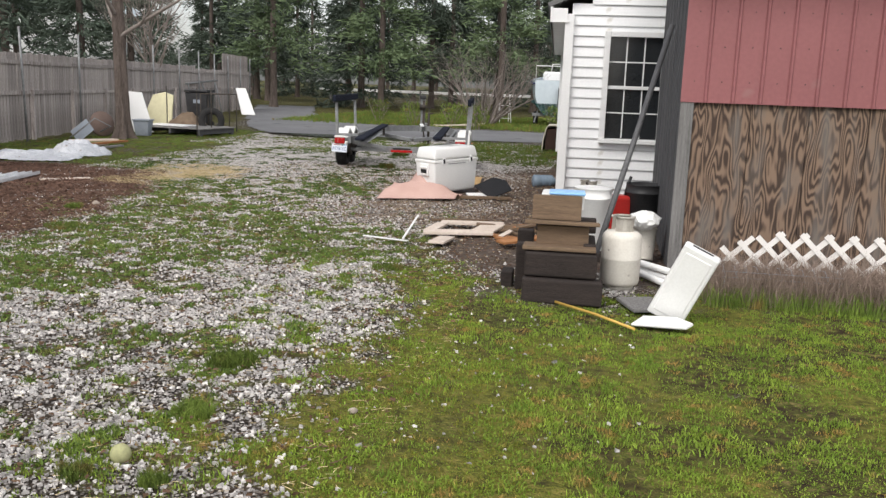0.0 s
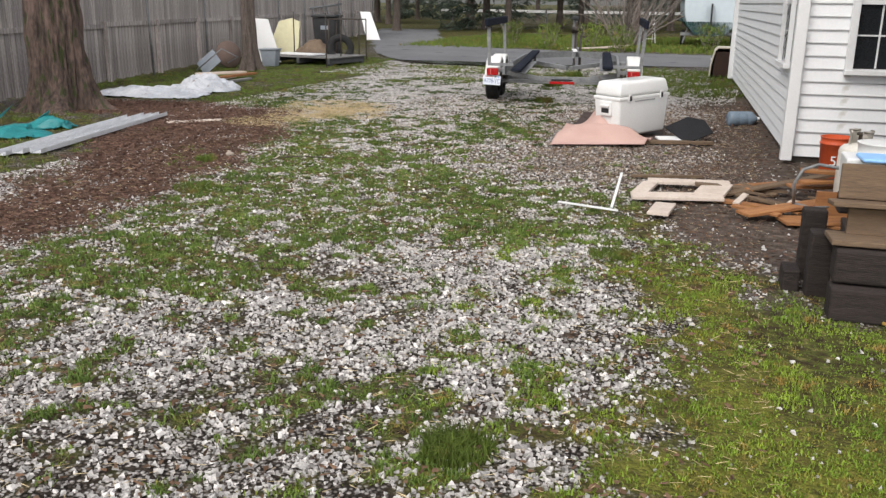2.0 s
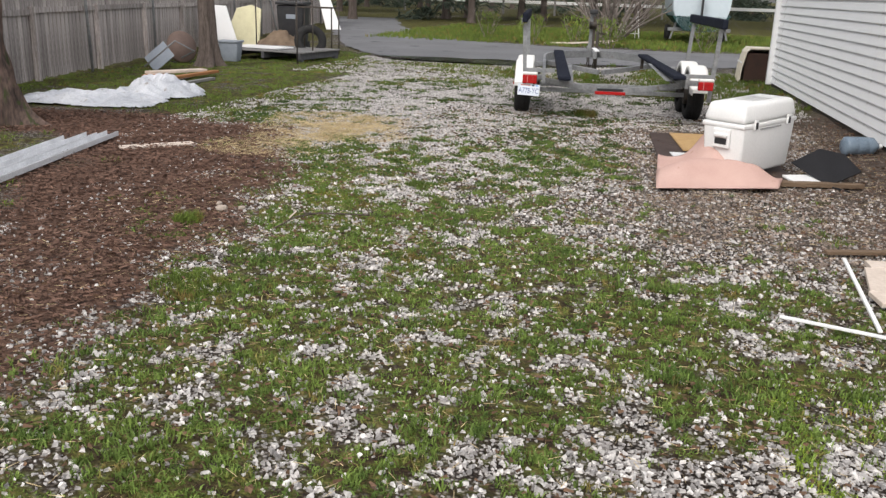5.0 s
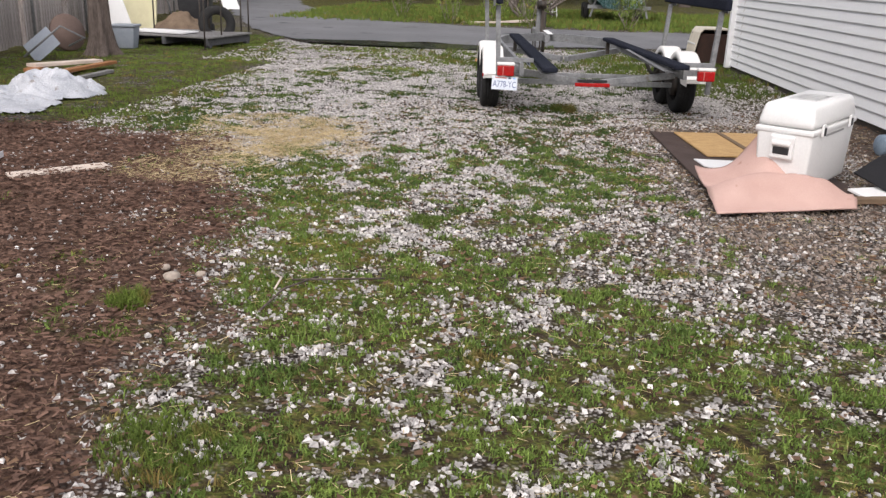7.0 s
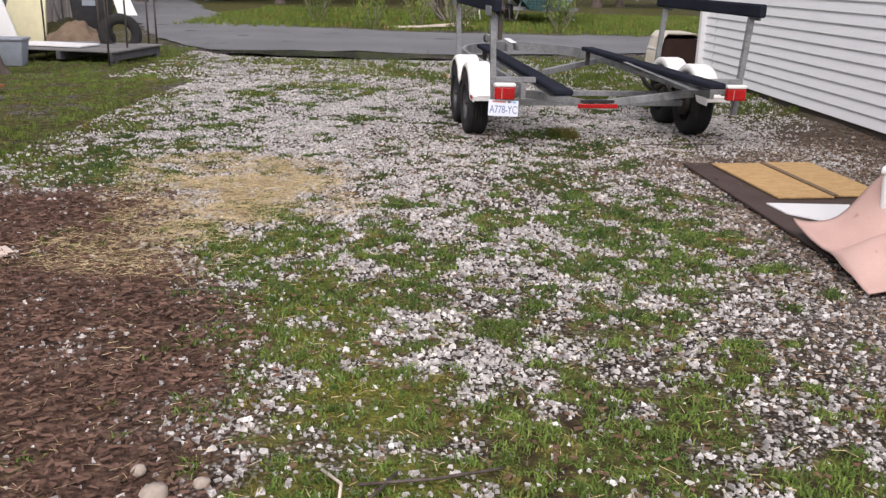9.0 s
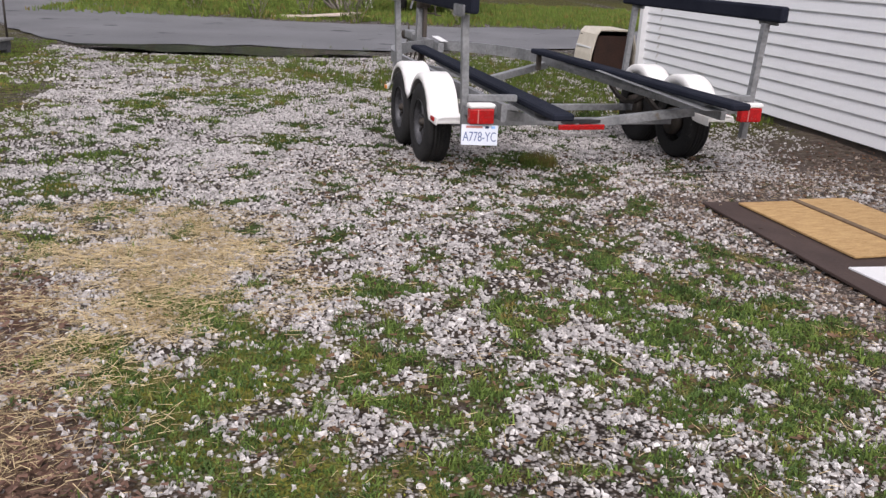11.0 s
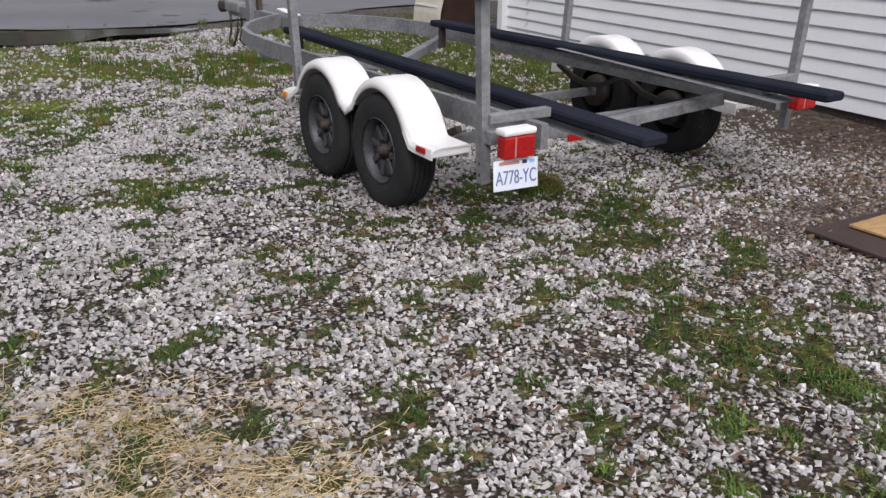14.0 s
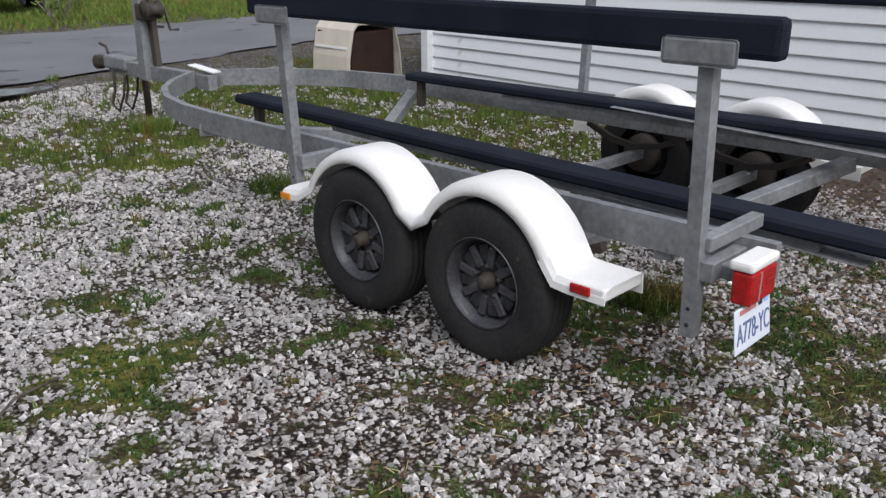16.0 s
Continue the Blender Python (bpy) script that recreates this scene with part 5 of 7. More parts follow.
for j in range(NV):
    for i in range(NU):
        if j > NV * 0.62 and i > NU * 0.56:
            continue
        bm.faces.new((rug_rows[j][i], rug_rows[j][i + 1], rug_rows[j + 1][i + 1], rug_rows[j + 1][i])).smooth = True
bmesh.ops.recalc_face_normals(bm, faces=bm.faces)
bmesh.ops.solidify(bm, geom=bm.faces[:], thickness=0.012)
single("carpet_piece", bm, PINKRUG, 0, 0, 0, label="folded dusty pink carpet piece bunched under the cooler", category="carpet")
bm = bmesh.new()
slab([(0, 0), (0.30, 0.02), (0.06, 0.44)], 0, 0.01, bm=bm)
single("dark_flap", bm, DARKRUG, -2.98, 12.74, 0.13, 78, 0, -42, label="dark carpet underside flap beside the cooler", category="carpet")

cooler = thing("cooler", -2.60, 12.95, 0.08, rx=0, ry=-2, rz=55, label="large white plastic cooler chest with end handle and black latches", category="cooler")


def tapered(x0, y0, x1, y1, z0, z1, bevel):
    bm = bmesh.new()
    lo = [bm.verts.new((a * x0 / 2, b * y0 / 2, z0)) for a, b in ((-1, -1), (1, -1), (1, 1), (-1, 1))]
    hi = [bm.verts.new((a * x1 / 2, b * y1 / 2, z1)) for a, b in ((-1, -1), (1, -1), (1, 1), (-1, 1))]
    bm.faces.new(lo[::-1])
    bm.faces.new(hi)
    for k in range(4):
        bm.faces.new((lo[k], lo[(k + 1) % 4], hi[(k + 1) % 4], hi[k]))
    bmesh.ops.bevel(bm, geom=bm.edges[:], offset=bevel, segments=3, affect="EDGES", profile=0.5)
    for f in bm.faces:
        f.smooth = True
    return bm


part("body", tapered(0.80, 0.41, 0.86, 0.46, 0.0, 0.38, 0.03), WHITEPL, cooler)
part("rim_band", tapered(0.872, 0.472, 0.872, 0.472, 0.350, 0.384, 0.010), WHITEPL, cooler)
lid = part("lid", tapered(0.87, 0.47, 0.80, 0.40, 0.388, 0.525, 0.035), WHITEPL, cooler)
for x in (-0.2, 0.2):
    part("lid_panel", tapered(0.34, 0.26, 0.30, 0.22, 0.518, 0.53, 0.006), WHITEPL, lid)
for x in (-0.27, 0.27):
    la = part("latch", box((0.05, 0.02, 0.075), (x, -0.247, 0.375), bevel=0.006), WHITEPL, cooler)
    part("latch_keeper", box((0.034, 0.012, 0.05), (x, -0.257, 0.37), bevel=0.005), BLACKPL, la, "black latch")
cooler.scale = (1.06, 0.96, 1.28)
hd = part("handle", box((0.03, 0.19, 0.14), (-0.435, 0, 0.27), bevel=0.01), WHITEPL, cooler, "moulded end handle")
# Black block on the handle; its colour stands in for shade in a recess.
part("recess_shade", box((0.012, 0.13, 0.045), (-0.449, 0, 0.25), bevel=0.005), BLACKPL, hd)
part("handle_grip", box((0.035, 0.15, 0.028), (-0.455, 0, 0.295), bevel=0.01), WHITEPL, hd)
# Thin grey strip on the plain side, painting the shadow of a groove.
part("groove_shade", box((0.34, 0.006, 0.012), (0, -0.2345, 0.335)), mat("grey_shadow_gap", (0.4, 0.4, 0.4), None, 0.6), cooler)
bm = slab([(-0.05, 0.0), (0.42, -0.06), (0.50, 0.30), (0.22, 0.42), (0.0, 0.34)], 0, 0.012)
single("rubber_mat", bm, DARKRUG, -2.14, 12.95, 0.14, 24, 14, -40, label="curled black rubber mat beside the cooler", category="mat")
bm = slab([(0.0, 0.0), (0.30, -0.02), (0.42, 0.26), (0.12, 0.40)], 0, 0.012)
single("rubber_mat", bm, DARKRUG, -1.98, 12.7, 0.03, -14, 6, -30, label="bent black rubber mat on the dirt", category="mat")
single("white_board", box((0.5, 0.2, 0.02), (0, 0, 0.05), bevel=0.003), TRIMW, -2.0, 12.8, 0.0, 6, 0, 25, label="small white board sticking out under the cooler", category="board")
single("dark_plank", box((0.9, 0.1, 0.04), (0, 0, 0.02), bevel=0.004), PLANKWOOD, -2.0, 12.62, 0.01, 0, 0, 14, label="dark thin plank on the dirt beside the cooler", category="plank")

bt_ = thing("water_bottle", -1.24, 14.7, 0.11, 0, 90, 20, label="large blue-grey plastic water bottle lying on its side", category="bottle")
part("body", lathe([(0, -0.24), (0.10, -0.24), (0.125, -0.22), (0.125, -0.1), (0.118, -0.09), (0.125, -0.08), (0.125, 0.03), (0.118, 0.04), (0.125, 0.05), (0.12, 0.13), (0.05, 0.2), (0.03, 0.22)], 24), BOTTLE, bt_)
bt_.scale = (0.85, 0.85, 0.9)
part("cap", lathe([(0.03, 0.215), (0.033, 0.22), (0.033, 0.26), (0, 0.262)], 16), WHITEPL, bt_)

# ---- scrap boards in front of the house ----
pal = thing("door_panel", -1.72, 9.58, 0.06, 1, -1, 8, label="broken pale painted panel frame lying on scrap wood", category="panel")
part("stile", box((0.78, 0.20, 0.03), (-0.04, -0.26, 0), (0, 0, 3), bevel=0.004), PALEWOOD, pal)
part("stile", box((0.74, 0.15, 0.03), (0.10, 0.32, 0.004), (0, 0, -2), bevel=0.004), PALEWOOD, pal)
part("cross_piece", box((0.14, 0.46, 0.028), (-0.30, 0.03, 0.003), (0, 0, -14), bevel=0.004), PALEWOOD, pal)
part("cross_piece", box((0.26, 0.46, 0.028), (0.30, 0.03, 0.005), (0, 0, -16), bevel=0.004), PALEWOOD, pal)
single("panel_offcut", box((0.17, 0.52, 0.025), (0, 0, 0), bevel=0.004), PALEWOOD, -1.80, 8.80, 0.05, -3, 0, -2, label="short pale board leaning on the panel edge", category="board")
for x, y, z, rz, ry, ln, w, m, nm in ((-1.9, 10.35, 0.02, 20, 0, 0.7, 0.06, PLANKWOOD, "thin brown strip"), (-1.3, 9.35, 0.03, -20, 0, 0.9, 0.09, ORANGEWOOD, "reddish wooden offcut"), (-1.2, 9.85, 0.06, 8, 2, 0.8, 0.10, PLANKWOOD, "brown offcut board"),
                                      (-0.80, 9.05, 0.09, 38, -3, 0.95, 0.17, ORANGEWOOD, "reddish-brown board"), (-0.60, 8.85, 0.04, 20, 0, 0.6, 0.24, ORANGEWOOD, "flat orange-toned board"), (-0.62, 10.0, 0.16, 24, -10, 1.6, 0.10, PLANKWOOD, "long tan board propped on the pile"),
                                      (-0.45, 9.75, 0.15, 18, 0, 0.75, 0.14, ORANGEWOOD, "reddish board on the pile"), (-0.42, 9.7, 0.21, 30, 0, 0.7, 0.12, ORANGEWOOD, "reddish board on the pile"), (-0.40, 9.7, 0.28, 14, 3, 0.65, 0.13, ORANGEWOOD, "reddish board on the pile"),
                                      (-0.3, 9.1, 0.12, 4, 0, 0.65, 0.22, ORANGEWOOD, "orange-brown board standing by the steps"), (-1.05, 10.2, 0.03, 40, 0, 0.5, 0.08, ORANGEWOOD, "small reddish scrap"), (-1.0, 9.5, 0.03, -35, 0, 0.55, 0.07, PLANKWOOD, "small brown scrap"), (-0.5, 9.4, 0.04, 70, 0, 0.6, 0.2, DARKWOOD, "dark board under the pile")):
    flat = nm != "orange-brown board standing by the steps"
    single("scrap_board", box((ln, w if flat else 0.025, 0.025 if flat else w), (0, 0, 0), bevel=0.003), m, x, y, z + 0.01, 0, ry, rz, label=nm + " in the scrap pile", category="board", group="scrap boards")
for k in range(16):
    a = random.uniform(-1.2, -0.25)
    ln = random.uniform(0.18, 0.55)
    single("scrap_stick", box((ln, random.uniform(0.03, 0.08), 0.02), (0, 0, 0), (random.uniform(-15, 15), 0, 0), bevel=0.003), (ORANGEWOOD, PLANKWOOD, PALEWOOD)[k % 3], a, random.uniform(8.7, 10.4), 0.03 + 0.012 * (k % 5), 0, random.uniform(-6, 6), random.uniform(0, 180), label="splintered scrap of wood in the pile", category="scrap wood", group="wood scraps")
white_t = thing("white_tee_stick", 0, 0, 0.02, label="two thin white strips lying on the grass", category="stick")
part("strip", beam((-2.66, 8.78, 0.02), (-2.13, 8.60, 0.03), 0.024, 0.014, bevel=0.002), TRIMW, white_t)
part("strip", beam((-2.19, 8.66, 0.04), (-2.24, 9.55, 0.16), 0.022, 0.014, bevel=0.002), TRIMW, white_t)
pf = thing("bent_metal_frame", -0.75, 9.0, 0.0, 0, 0, 20, label="bent pale metal tube frame on the scrap pile", category="frame")
part("tube", tube([(0.0, 0.1, 0.12), (-0.06, 0.0, 0.3), (0.0, 0.0, 0.42), (0.12, 0.0, 0.46), (0.55, -0.1, 0.40), (0.95, -0.2, 0.34)], 0.014, 8), GALV, pf)
part("tube", tube([(0.0, 0.1, 0.12), (0.12, 0.02, 0.10), (0.25, 0.0, 0.12)], 0.014, 8), GALV, pf)

# ---- steps and clutter beside the shed ----
st = thing("wooden_steps", -0.38, 6.62, 0, 0, 0, 3, label="rough wooden steps of stacked dark timbers and planks", category="steps")
part("beam", box((0.63, 0.16, 0.19), (0, 0.08, 0.095), bevel=0.012), TIMBER, st)
part("beam", box((0.57, 0.16, 0.19), (-0.02, 0.14, 0.30), (2, 0, -1), bevel=0.014), TIMBER, st)
part("tread", box((0.58, 0.30, 0.03), (-0.04, 0.24, 0.415), (-3, 0, 0), bevel=0.006), PLANKWOOD, st)
part("riser", box((0.42, 0.035, 0.15), (-0.02, 0.33, 0.50), bevel=0.005), PLANKWOOD, st)
part("tread", box((0.60, 0.20, 0.028), (-0.03, 0.33, 0.60), (-6, 0, 1), bevel=0.005), PLANKWOOD, st)
part("riser", box((0.40, 0.03, 0.20), (-0.08, 0.42, 0.71), (-4, 0, 0), bevel=0.005), PLANKWOOD, st)
part("stringer", box((0.13, 0.14, 0.40), (-0.33, 0.45, 0.20), bevel=0.012), TIMBER, st)
part("stringer", box((0.14, 0.12, 0.46), (-0.34, 0.78, 0.23), bevel=0.012), TIMBER, st)
part("stringer", box((0.10, 0.2, 0.14), (-0.47, 0.55, 0.07), bevel=0.012), TIMBER, st)
part("cross_beam", box((0.5, 0.12, 0.12), (0.0, 0.60, 0.55), bevel=0.012), TIMBER, st)
part("stringer", box((0.1, 0.5, 0.45), (0.2, 0.5, 0.22), bevel=0.012), TIMBER, st)
single("blue_lid", box((0.30, 0.24, 0.022), (0, 0, 0.012), bevel=0.008), BLUEPL, -0.42, 7.28, 0.80, 0, 0, 4, label="light blue plastic lid on top of the steps", category="lid")
single("white_box", box((0.36, 0.28, 0.14), (0, 0, 0.07), bevel=0.01), WHITEPL, -0.46, 7.42, 0.66, 0, 0, 2, label="white plastic box under the blue lid", category="box")


def propane(x, y, rz, sc=1.0, label="scuffed white propane gas cylinder", z=0.0):
    g = thing("propane_tank", x, y, z, 0, 0, rz, label=label, category="gas cylinder")
    part("body", lathe([(0.0, 0.03), (0.11, 0.03), (0.145, 0.045), (0.155, 0.075), (0.155, 0.245), (0.157, 0.25), (0.155, 0.255), (0.155, 0.41), (0.148, 0.437), (0.125, 0.458), (0.06, 0.475), (0, 0.48)], 32), TANK, g)
    part("foot_ring", lathe([(0.10, 0.0), (0.112, 0.0), (0.112, 0.045), (0.10, 0.045)], 28), TANK, g)
    bm = bmesh.new()
    for a0, a1 in ((30, 150), (210, 330)):
        pts = [(0.10 * math.cos(radians(a)), 0.10 * math.sin(radians(a)), 0) for a in range(a0, a1 + 1, 20)]
        rows = [[bm.verts.new((x * s, y * s, z)) for x, y, _ in pts] for z, s in ((0.44, 0.92), (0.53, 0.86), (0.575, 0.88))]
        for a, b in zip(rows, rows[1:]):
            for k in range(len(pts) - 1):
                bm.faces.new((a[k], a[k + 1], b[k + 1], b[k]))
        tube([(0.088 * math.cos(radians(a)), 0.088 * math.sin(radians(a)), 0.577) for a in range(a0, a1 + 1, 20)], 0.01, 6, bm)
    bmesh.ops.solidify(bm, geom=[f for f in bm.faces if len(f.verts) == 4], thickness=0.003)
    part("collar", bm, TANK, g)
    part("valve", lathe([(0.02, 0.47), (0.02, 0.54), (0.035, 0.545), (0.035, 0.565), (0, 0.57)], 12), DARKSTEEL, g)
    g.scale = (sc, sc, sc)
    return g


propane(0.06, 7.38, 20, 1.08)
propane(-0.32, 9.4, 60, 1.0, "white propane gas cylinder behind the drum", 0.12)


def bucket(name, x, y, z, r0, r1, h, m, label, handle=True, tilt=(0, 0), lid=False):
    g = thing(name, x, y, z, tilt[0], tilt[1], 30, label=label, category="bucket")
    part("body", lathe([(0, 0.004), (r0, 0.004), (r0 + 0.004, 0.012), (r1, h * 0.82), (r1 + 0.008, h * 0.83), (r1 + 0.008, h * 0.86), (r1, h * 0.87), (r1 + 0.002, h - 0.01), (r1 + 0.012, h), (r1 - 0.004, h)] + ([(0, h + 0.004)] if lid else [(r0 - 0.006, 0.02), (0, 0.02)]), 36), m, g)
    if handle:
        part("wire_handle", tube([((r1 + 0.006) * math.cos(a), 0.02, h * 0.85 - (r1 * 0.9) * math.sin(a)) for a in [math.pi * k / 10 for k in range(11)]], 0.004, 5), GALV, g)
    return g


bucket("white_drum", -0.24, 8.62, 0.1, 0.15, 0.185, 0.62, WHITEPL, "tall white plastic drum with a closed lid", False, lid=True)
bucket("black_bucket", 0.30, 10.2, 0.0, 0.17, 0.21, 0.62, BLACKPL, "black plastic tub against the shed wall", False)
rc = thing("fuel_can", 0.02, 10.15, 0, 0, 0, 15, label="red plastic fuel can behind the drum", category="can")
part("body", box((0.24, 0.22, 0.46), (0, 0, 0.25), bevel=0.04, seg=3), REDPL, rc)
part("spout", tube([(0.06, 0, 0.46), (0.09, 0, 0.62), (0.12, 0, 0.7)], 0.018, 8), BLACKPL, rc)
ob_ = bucket("orange_bucket", -0.36, 10.75, 0.06, 0.13, 0.15, 0.40, ORANGEPL, "orange plastic bucket with worn white numerals", False)
letters("50", 0.13, TRIMW, ob_, (-0.075, -0.135, 0.18), (84, 0, -30), 0.004)
bk = bucket("white_bucket", 0.25, 8.6, 0.02, 0.13, 0.155, 0.38, TANK, "grubby white bucket stuffed with a plastic bag", True, (-14, 8))
bm = bmesh.new()
bmesh.ops.create_icosphere(bm, subdivisions=3, radius=0.15)
for v in bm.verts:
    nn = noise.noise(v.co * 14) * 0.05 + noise.noise(v.co * 31) * 0.02
    v.co *= 1 + nn * 5
    v.co.z *= 0.62
single("plastic_bag", bm, WHITEPL, 0.27, 8.52, 0.44, label="crumpled white plastic bag in the bucket", category="bag")
single("support_block", box((0.42, 0.42, 0.10), (0, 0, 0.05), bevel=0.01), TIMBER, -0.24, 8.62, 0, label="dark timber block under the drum", category="block")
for k, (x, y, z, rz) in enumerate(((0.30, 7.75, 0.05, 118), (0.36, 7.85, 0.05, 124), (0.30, 7.9, 0.12, 128))):
    bm = lathe([(0.025, -0.33), (0.030, -0.33), (0.030, 0.33), (0.025, 0.33)], 20)
    bmesh.ops.recalc_face_normals(bm, faces=bm.faces)
    single("plastic_pipe", bm, WHITEPL, x, y, z, 0, 90, rz, label="short white plastic pipe lying beside the gas cylinder", category="pipe", group="pipes by the shed")
single("leaning_pole", tube([(-0.20, 8.05, 0.02), (0.12, 8.75, 1.2), (0.42, 9.4, 2.35)], 0.028, 12), mat("dull_dark_grey_pipe", (0.13, 0.13, 0.135), (0.085, 0.085, 0.09), 0.6, 0.2, bump=0.05), 0, 0, 0, label="grey metal pipe leaning against the shed wall", category="pole")
jug = thing("white_panel_block", 0.40, 6.42, 0.02, 8, 24, -8, label="thick white plastic panel leaning upright by the shed", category="panel")
part("body", box((0.27, 0.11, 0.60), (0, 0, 0.30), bevel=0.014), WHITEPL, jug)
part("inset", box((0.20, 0.01, 0.50), (0, -0.056, 0.30), bevel=0.004), WHITEPL, jug)
# Black strip on the solid top edge imitates shade within a slot.
part("top_slot_shade", box((0.16, 0.02, 0.006), (0, 0, 0.602)), BLACKPL, jug)
single("plastic_cover", slab([(-0.22, -0.06), (0.16, -0.13), (0.22, -0.04), (0.12, 0.10), (-0.12, 0.12)], 0, 0.022, bevel=0.006), WHITEPL, 0.37, 6.17, 0.035, 4, -3, 4, label="flat white plastic lid lying on the grass", category="lid")
single("grey_slab", box((0.3, 0.4, 0.03), (0, 0, 0.015), bevel=0.008), GREYWOOD, 0.25, 6.75, 0.01, 0, 0, 20, label="grey flat slab sunk in the grass", category="slab")
single("yellow_stick", tube([(-0.42, 6.58, 0.03), (-0.1, 6.28, 0.035), (0.18, 5.98, 0.03)], 0.011, 8), YELLOWSTICK, 0, 0, 0, label="thin yellow stick lying on the grass", category="stick")

# lattice panel, wire and dry weeds along the shed front
lat = thing("lattice_panel", 0.95, 7.75, 0.08, 0, 0, 2, label="white plastic lattice panel leaning along the shed front", category="lattice")
L0, L1 = -0.15, 2.6


def lattice_top(x):
    return 0.19 + 0.24 * min(1.0, max(0.0, (x - L0) / 0.55)) ** 0.6


for k in range(-6, 18):
    for slope, off in ((1, 0.0), (-1, -0.012)):
        run = []
        for j in range(61):
            x, z = L0 + 0.20 * k + slope * 0.01 * j, 0.01 * j
            if L0 <= x <= L1 and z <= lattice_top(x):
                run.append((x, z))
        if len(run) > 5:
            part("slat", beam((run[0][0], off, run[0][1]), (run[-1][0], off, run[-1][1]), 0.009, 0.046, bevel=0.0), LATTICE, lat)
cage = thing("wire_cage", 1.25, 7.35, 0, 0, 0, 3, label="bent grey wire mesh roll in the weeds", category="wire mesh")
bm = bmesh.new()
for k in range(11):
    tube([(-0.35 + 0.09 * k, -0.06, 0.0), (-0.35 + 0.09 * k + 0.01, -0.07, 0.2), (-0.35 + 0.09 * k, 0.02, 0.27), (-0.35 + 0.09 * k, 0.16, 0.25)], 0.0025, 4, bm)
for z in (0.04, 0.09, 0.14, 0.19, 0.24):
    tube([(-0.37, -0.07, z), (0.1, -0.075, z), (0.58, -0.07, z)], 0.0025, 4, bm)
part("mesh", bm, GREYPL, cage)

# ---- junk along the fence ----


def heap(name, x, y, rx, ry, h, m, rz, label, cat, freq=4.0, cut=0.15):
    bm = bmesh.new()
    n = 34
    rows = []
    for j in range(n + 1):
        row = []
        for i in range(n + 1):
            u, v = 2 * i / n - 1, 2 * j / n - 1
            px, py = u * rx, v * ry
            fall = max(0.0, 1 - (u * u + v * v)) ** 0.6
            nz = noise.fractal(Vector((px * freq + x, py * freq + y, 1.0)), 1.0, 2.0, 4)
            ridge = abs(noise.noise(Vector((px * freq * 0.8, py * freq * 0.8, 5.0))))
            row.append(bm.verts.new((px + 0.1 * nz, py + 0.1 * ridge, max(0.012, h * fall * (0.75 + 0.35 * nz + 0.7 * (0.4 - ridge))))))
        rows.append(row)
    for j in range(n):
        for i in range(n):
            u, v = 2 * (i + 0.5) / n - 1, 2 * (j + 0.5) / n - 1
            if math.hypot(u, v) < 0.97 + cut * noise.noise(Vector((math.atan2(v, u) * 1.7, x, y))):
                bm.faces.new((rows[j][i], rows[j][i + 1], rows[j + 1][i + 1], rows[j + 1][i])).smooth = True
    bmesh.ops.delete(bm, geom=[v for v in bm.verts if not v.link_faces], context="VERTS")
    bmesh.ops.solidify(bm, geom=bm.faces[:], thickness=0.01)
    return single(name, bm, m, x, y, 0.0, 0, 0, rz, label=label, category=cat)




def crumpled(x, y, rx, ry, h, rz, label):
    """A sheet thrown down in sharp folds."""
    bm = bmesh.new()
    n = 60
    rows = []
    for j in range(n + 1):
        row = []
        for i in range(n + 1):
            u, v = 2 * i / n - 1, 2 * j / n - 1
            q = Vector((u * rx + x, v * ry + y, 0.0))
            a = noise.noise(q * 1.6 + Vector((3, 1, 4)))
            big = 1 - min(1.0, 2.6 * abs(noise.noise(q * 2.4 + Vector((a, 0, 2)))))
            small = 1 - min(1.0, 2.6 * abs(noise.noise(q * 6.5 + Vector((0, a, 9)))))
            edge = 0.88 + 0.3 * noise.noise(Vector((math.atan2(v, u) * 1.6, x, y)))
            fall = max(0.0, 1 - (u * u + v * v) / edge ** 2) ** 0.7
            row.append(bm.verts.new((u * rx, v * ry, 0.010 + 0.02 * max(0, a) + h * fall * (0.35 + 0.45 * big + 0.16 * small + 0.4 * a))))
        rows.append(row)
    for j in range(n):
        for i in range(n):
            u, v = 2 * (i + 0.5) / n - 1, 2 * (j + 0.5) / n - 1
            if math.hypot(u, v) < 0.88 + 0.3 * noise.noise(Vector((math.atan2(v, u) * 1.6, x, y))):
                bm.faces.new((rows[j][i], rows[j][i + 1], rows[j + 1][i + 1], rows[j + 1][i]))
    bmesh.ops.delete(bm, geom=[v for v in bm.verts if not v.link_faces], context="VERTS")
    bmesh.ops.solidify(bm, geom=bm.faces[:], thickness=0.006)
    return single("plastic_tarp", bm, TARP, x, y, 0.0, 0, 0, rz, label=label, category="tarp")


crumpled(-11.35, 14.75, 1.25, 0.8, 0.15, 10, "crumpled white plastic tarp heap on the dirt")
crumpled(-10.95, 15.85, 0.75, 0.85, 0.32, 40, "crumpled white plastic tarp heap beside the lumber")
heap("teal_tarp", -9.9, 10.75, 0.35, 0.25, 0.14, mat("teal_plastic", (0.02, 0.24, 0.25), (0.02, 0.17, 0.18), 0.4), 0, "scrap of teal plastic sheet on the dirt", "tarp")
heap("teal_tarp", -9.75, 9.9, 0.5, 0.3, 0.14, mat("teal_plastic_sheet", (0.02, 0.24, 0.25), (0.02, 0.17, 0.18), 0.4), 30, "scrap of teal plastic sheet on the dirt", "tarp")
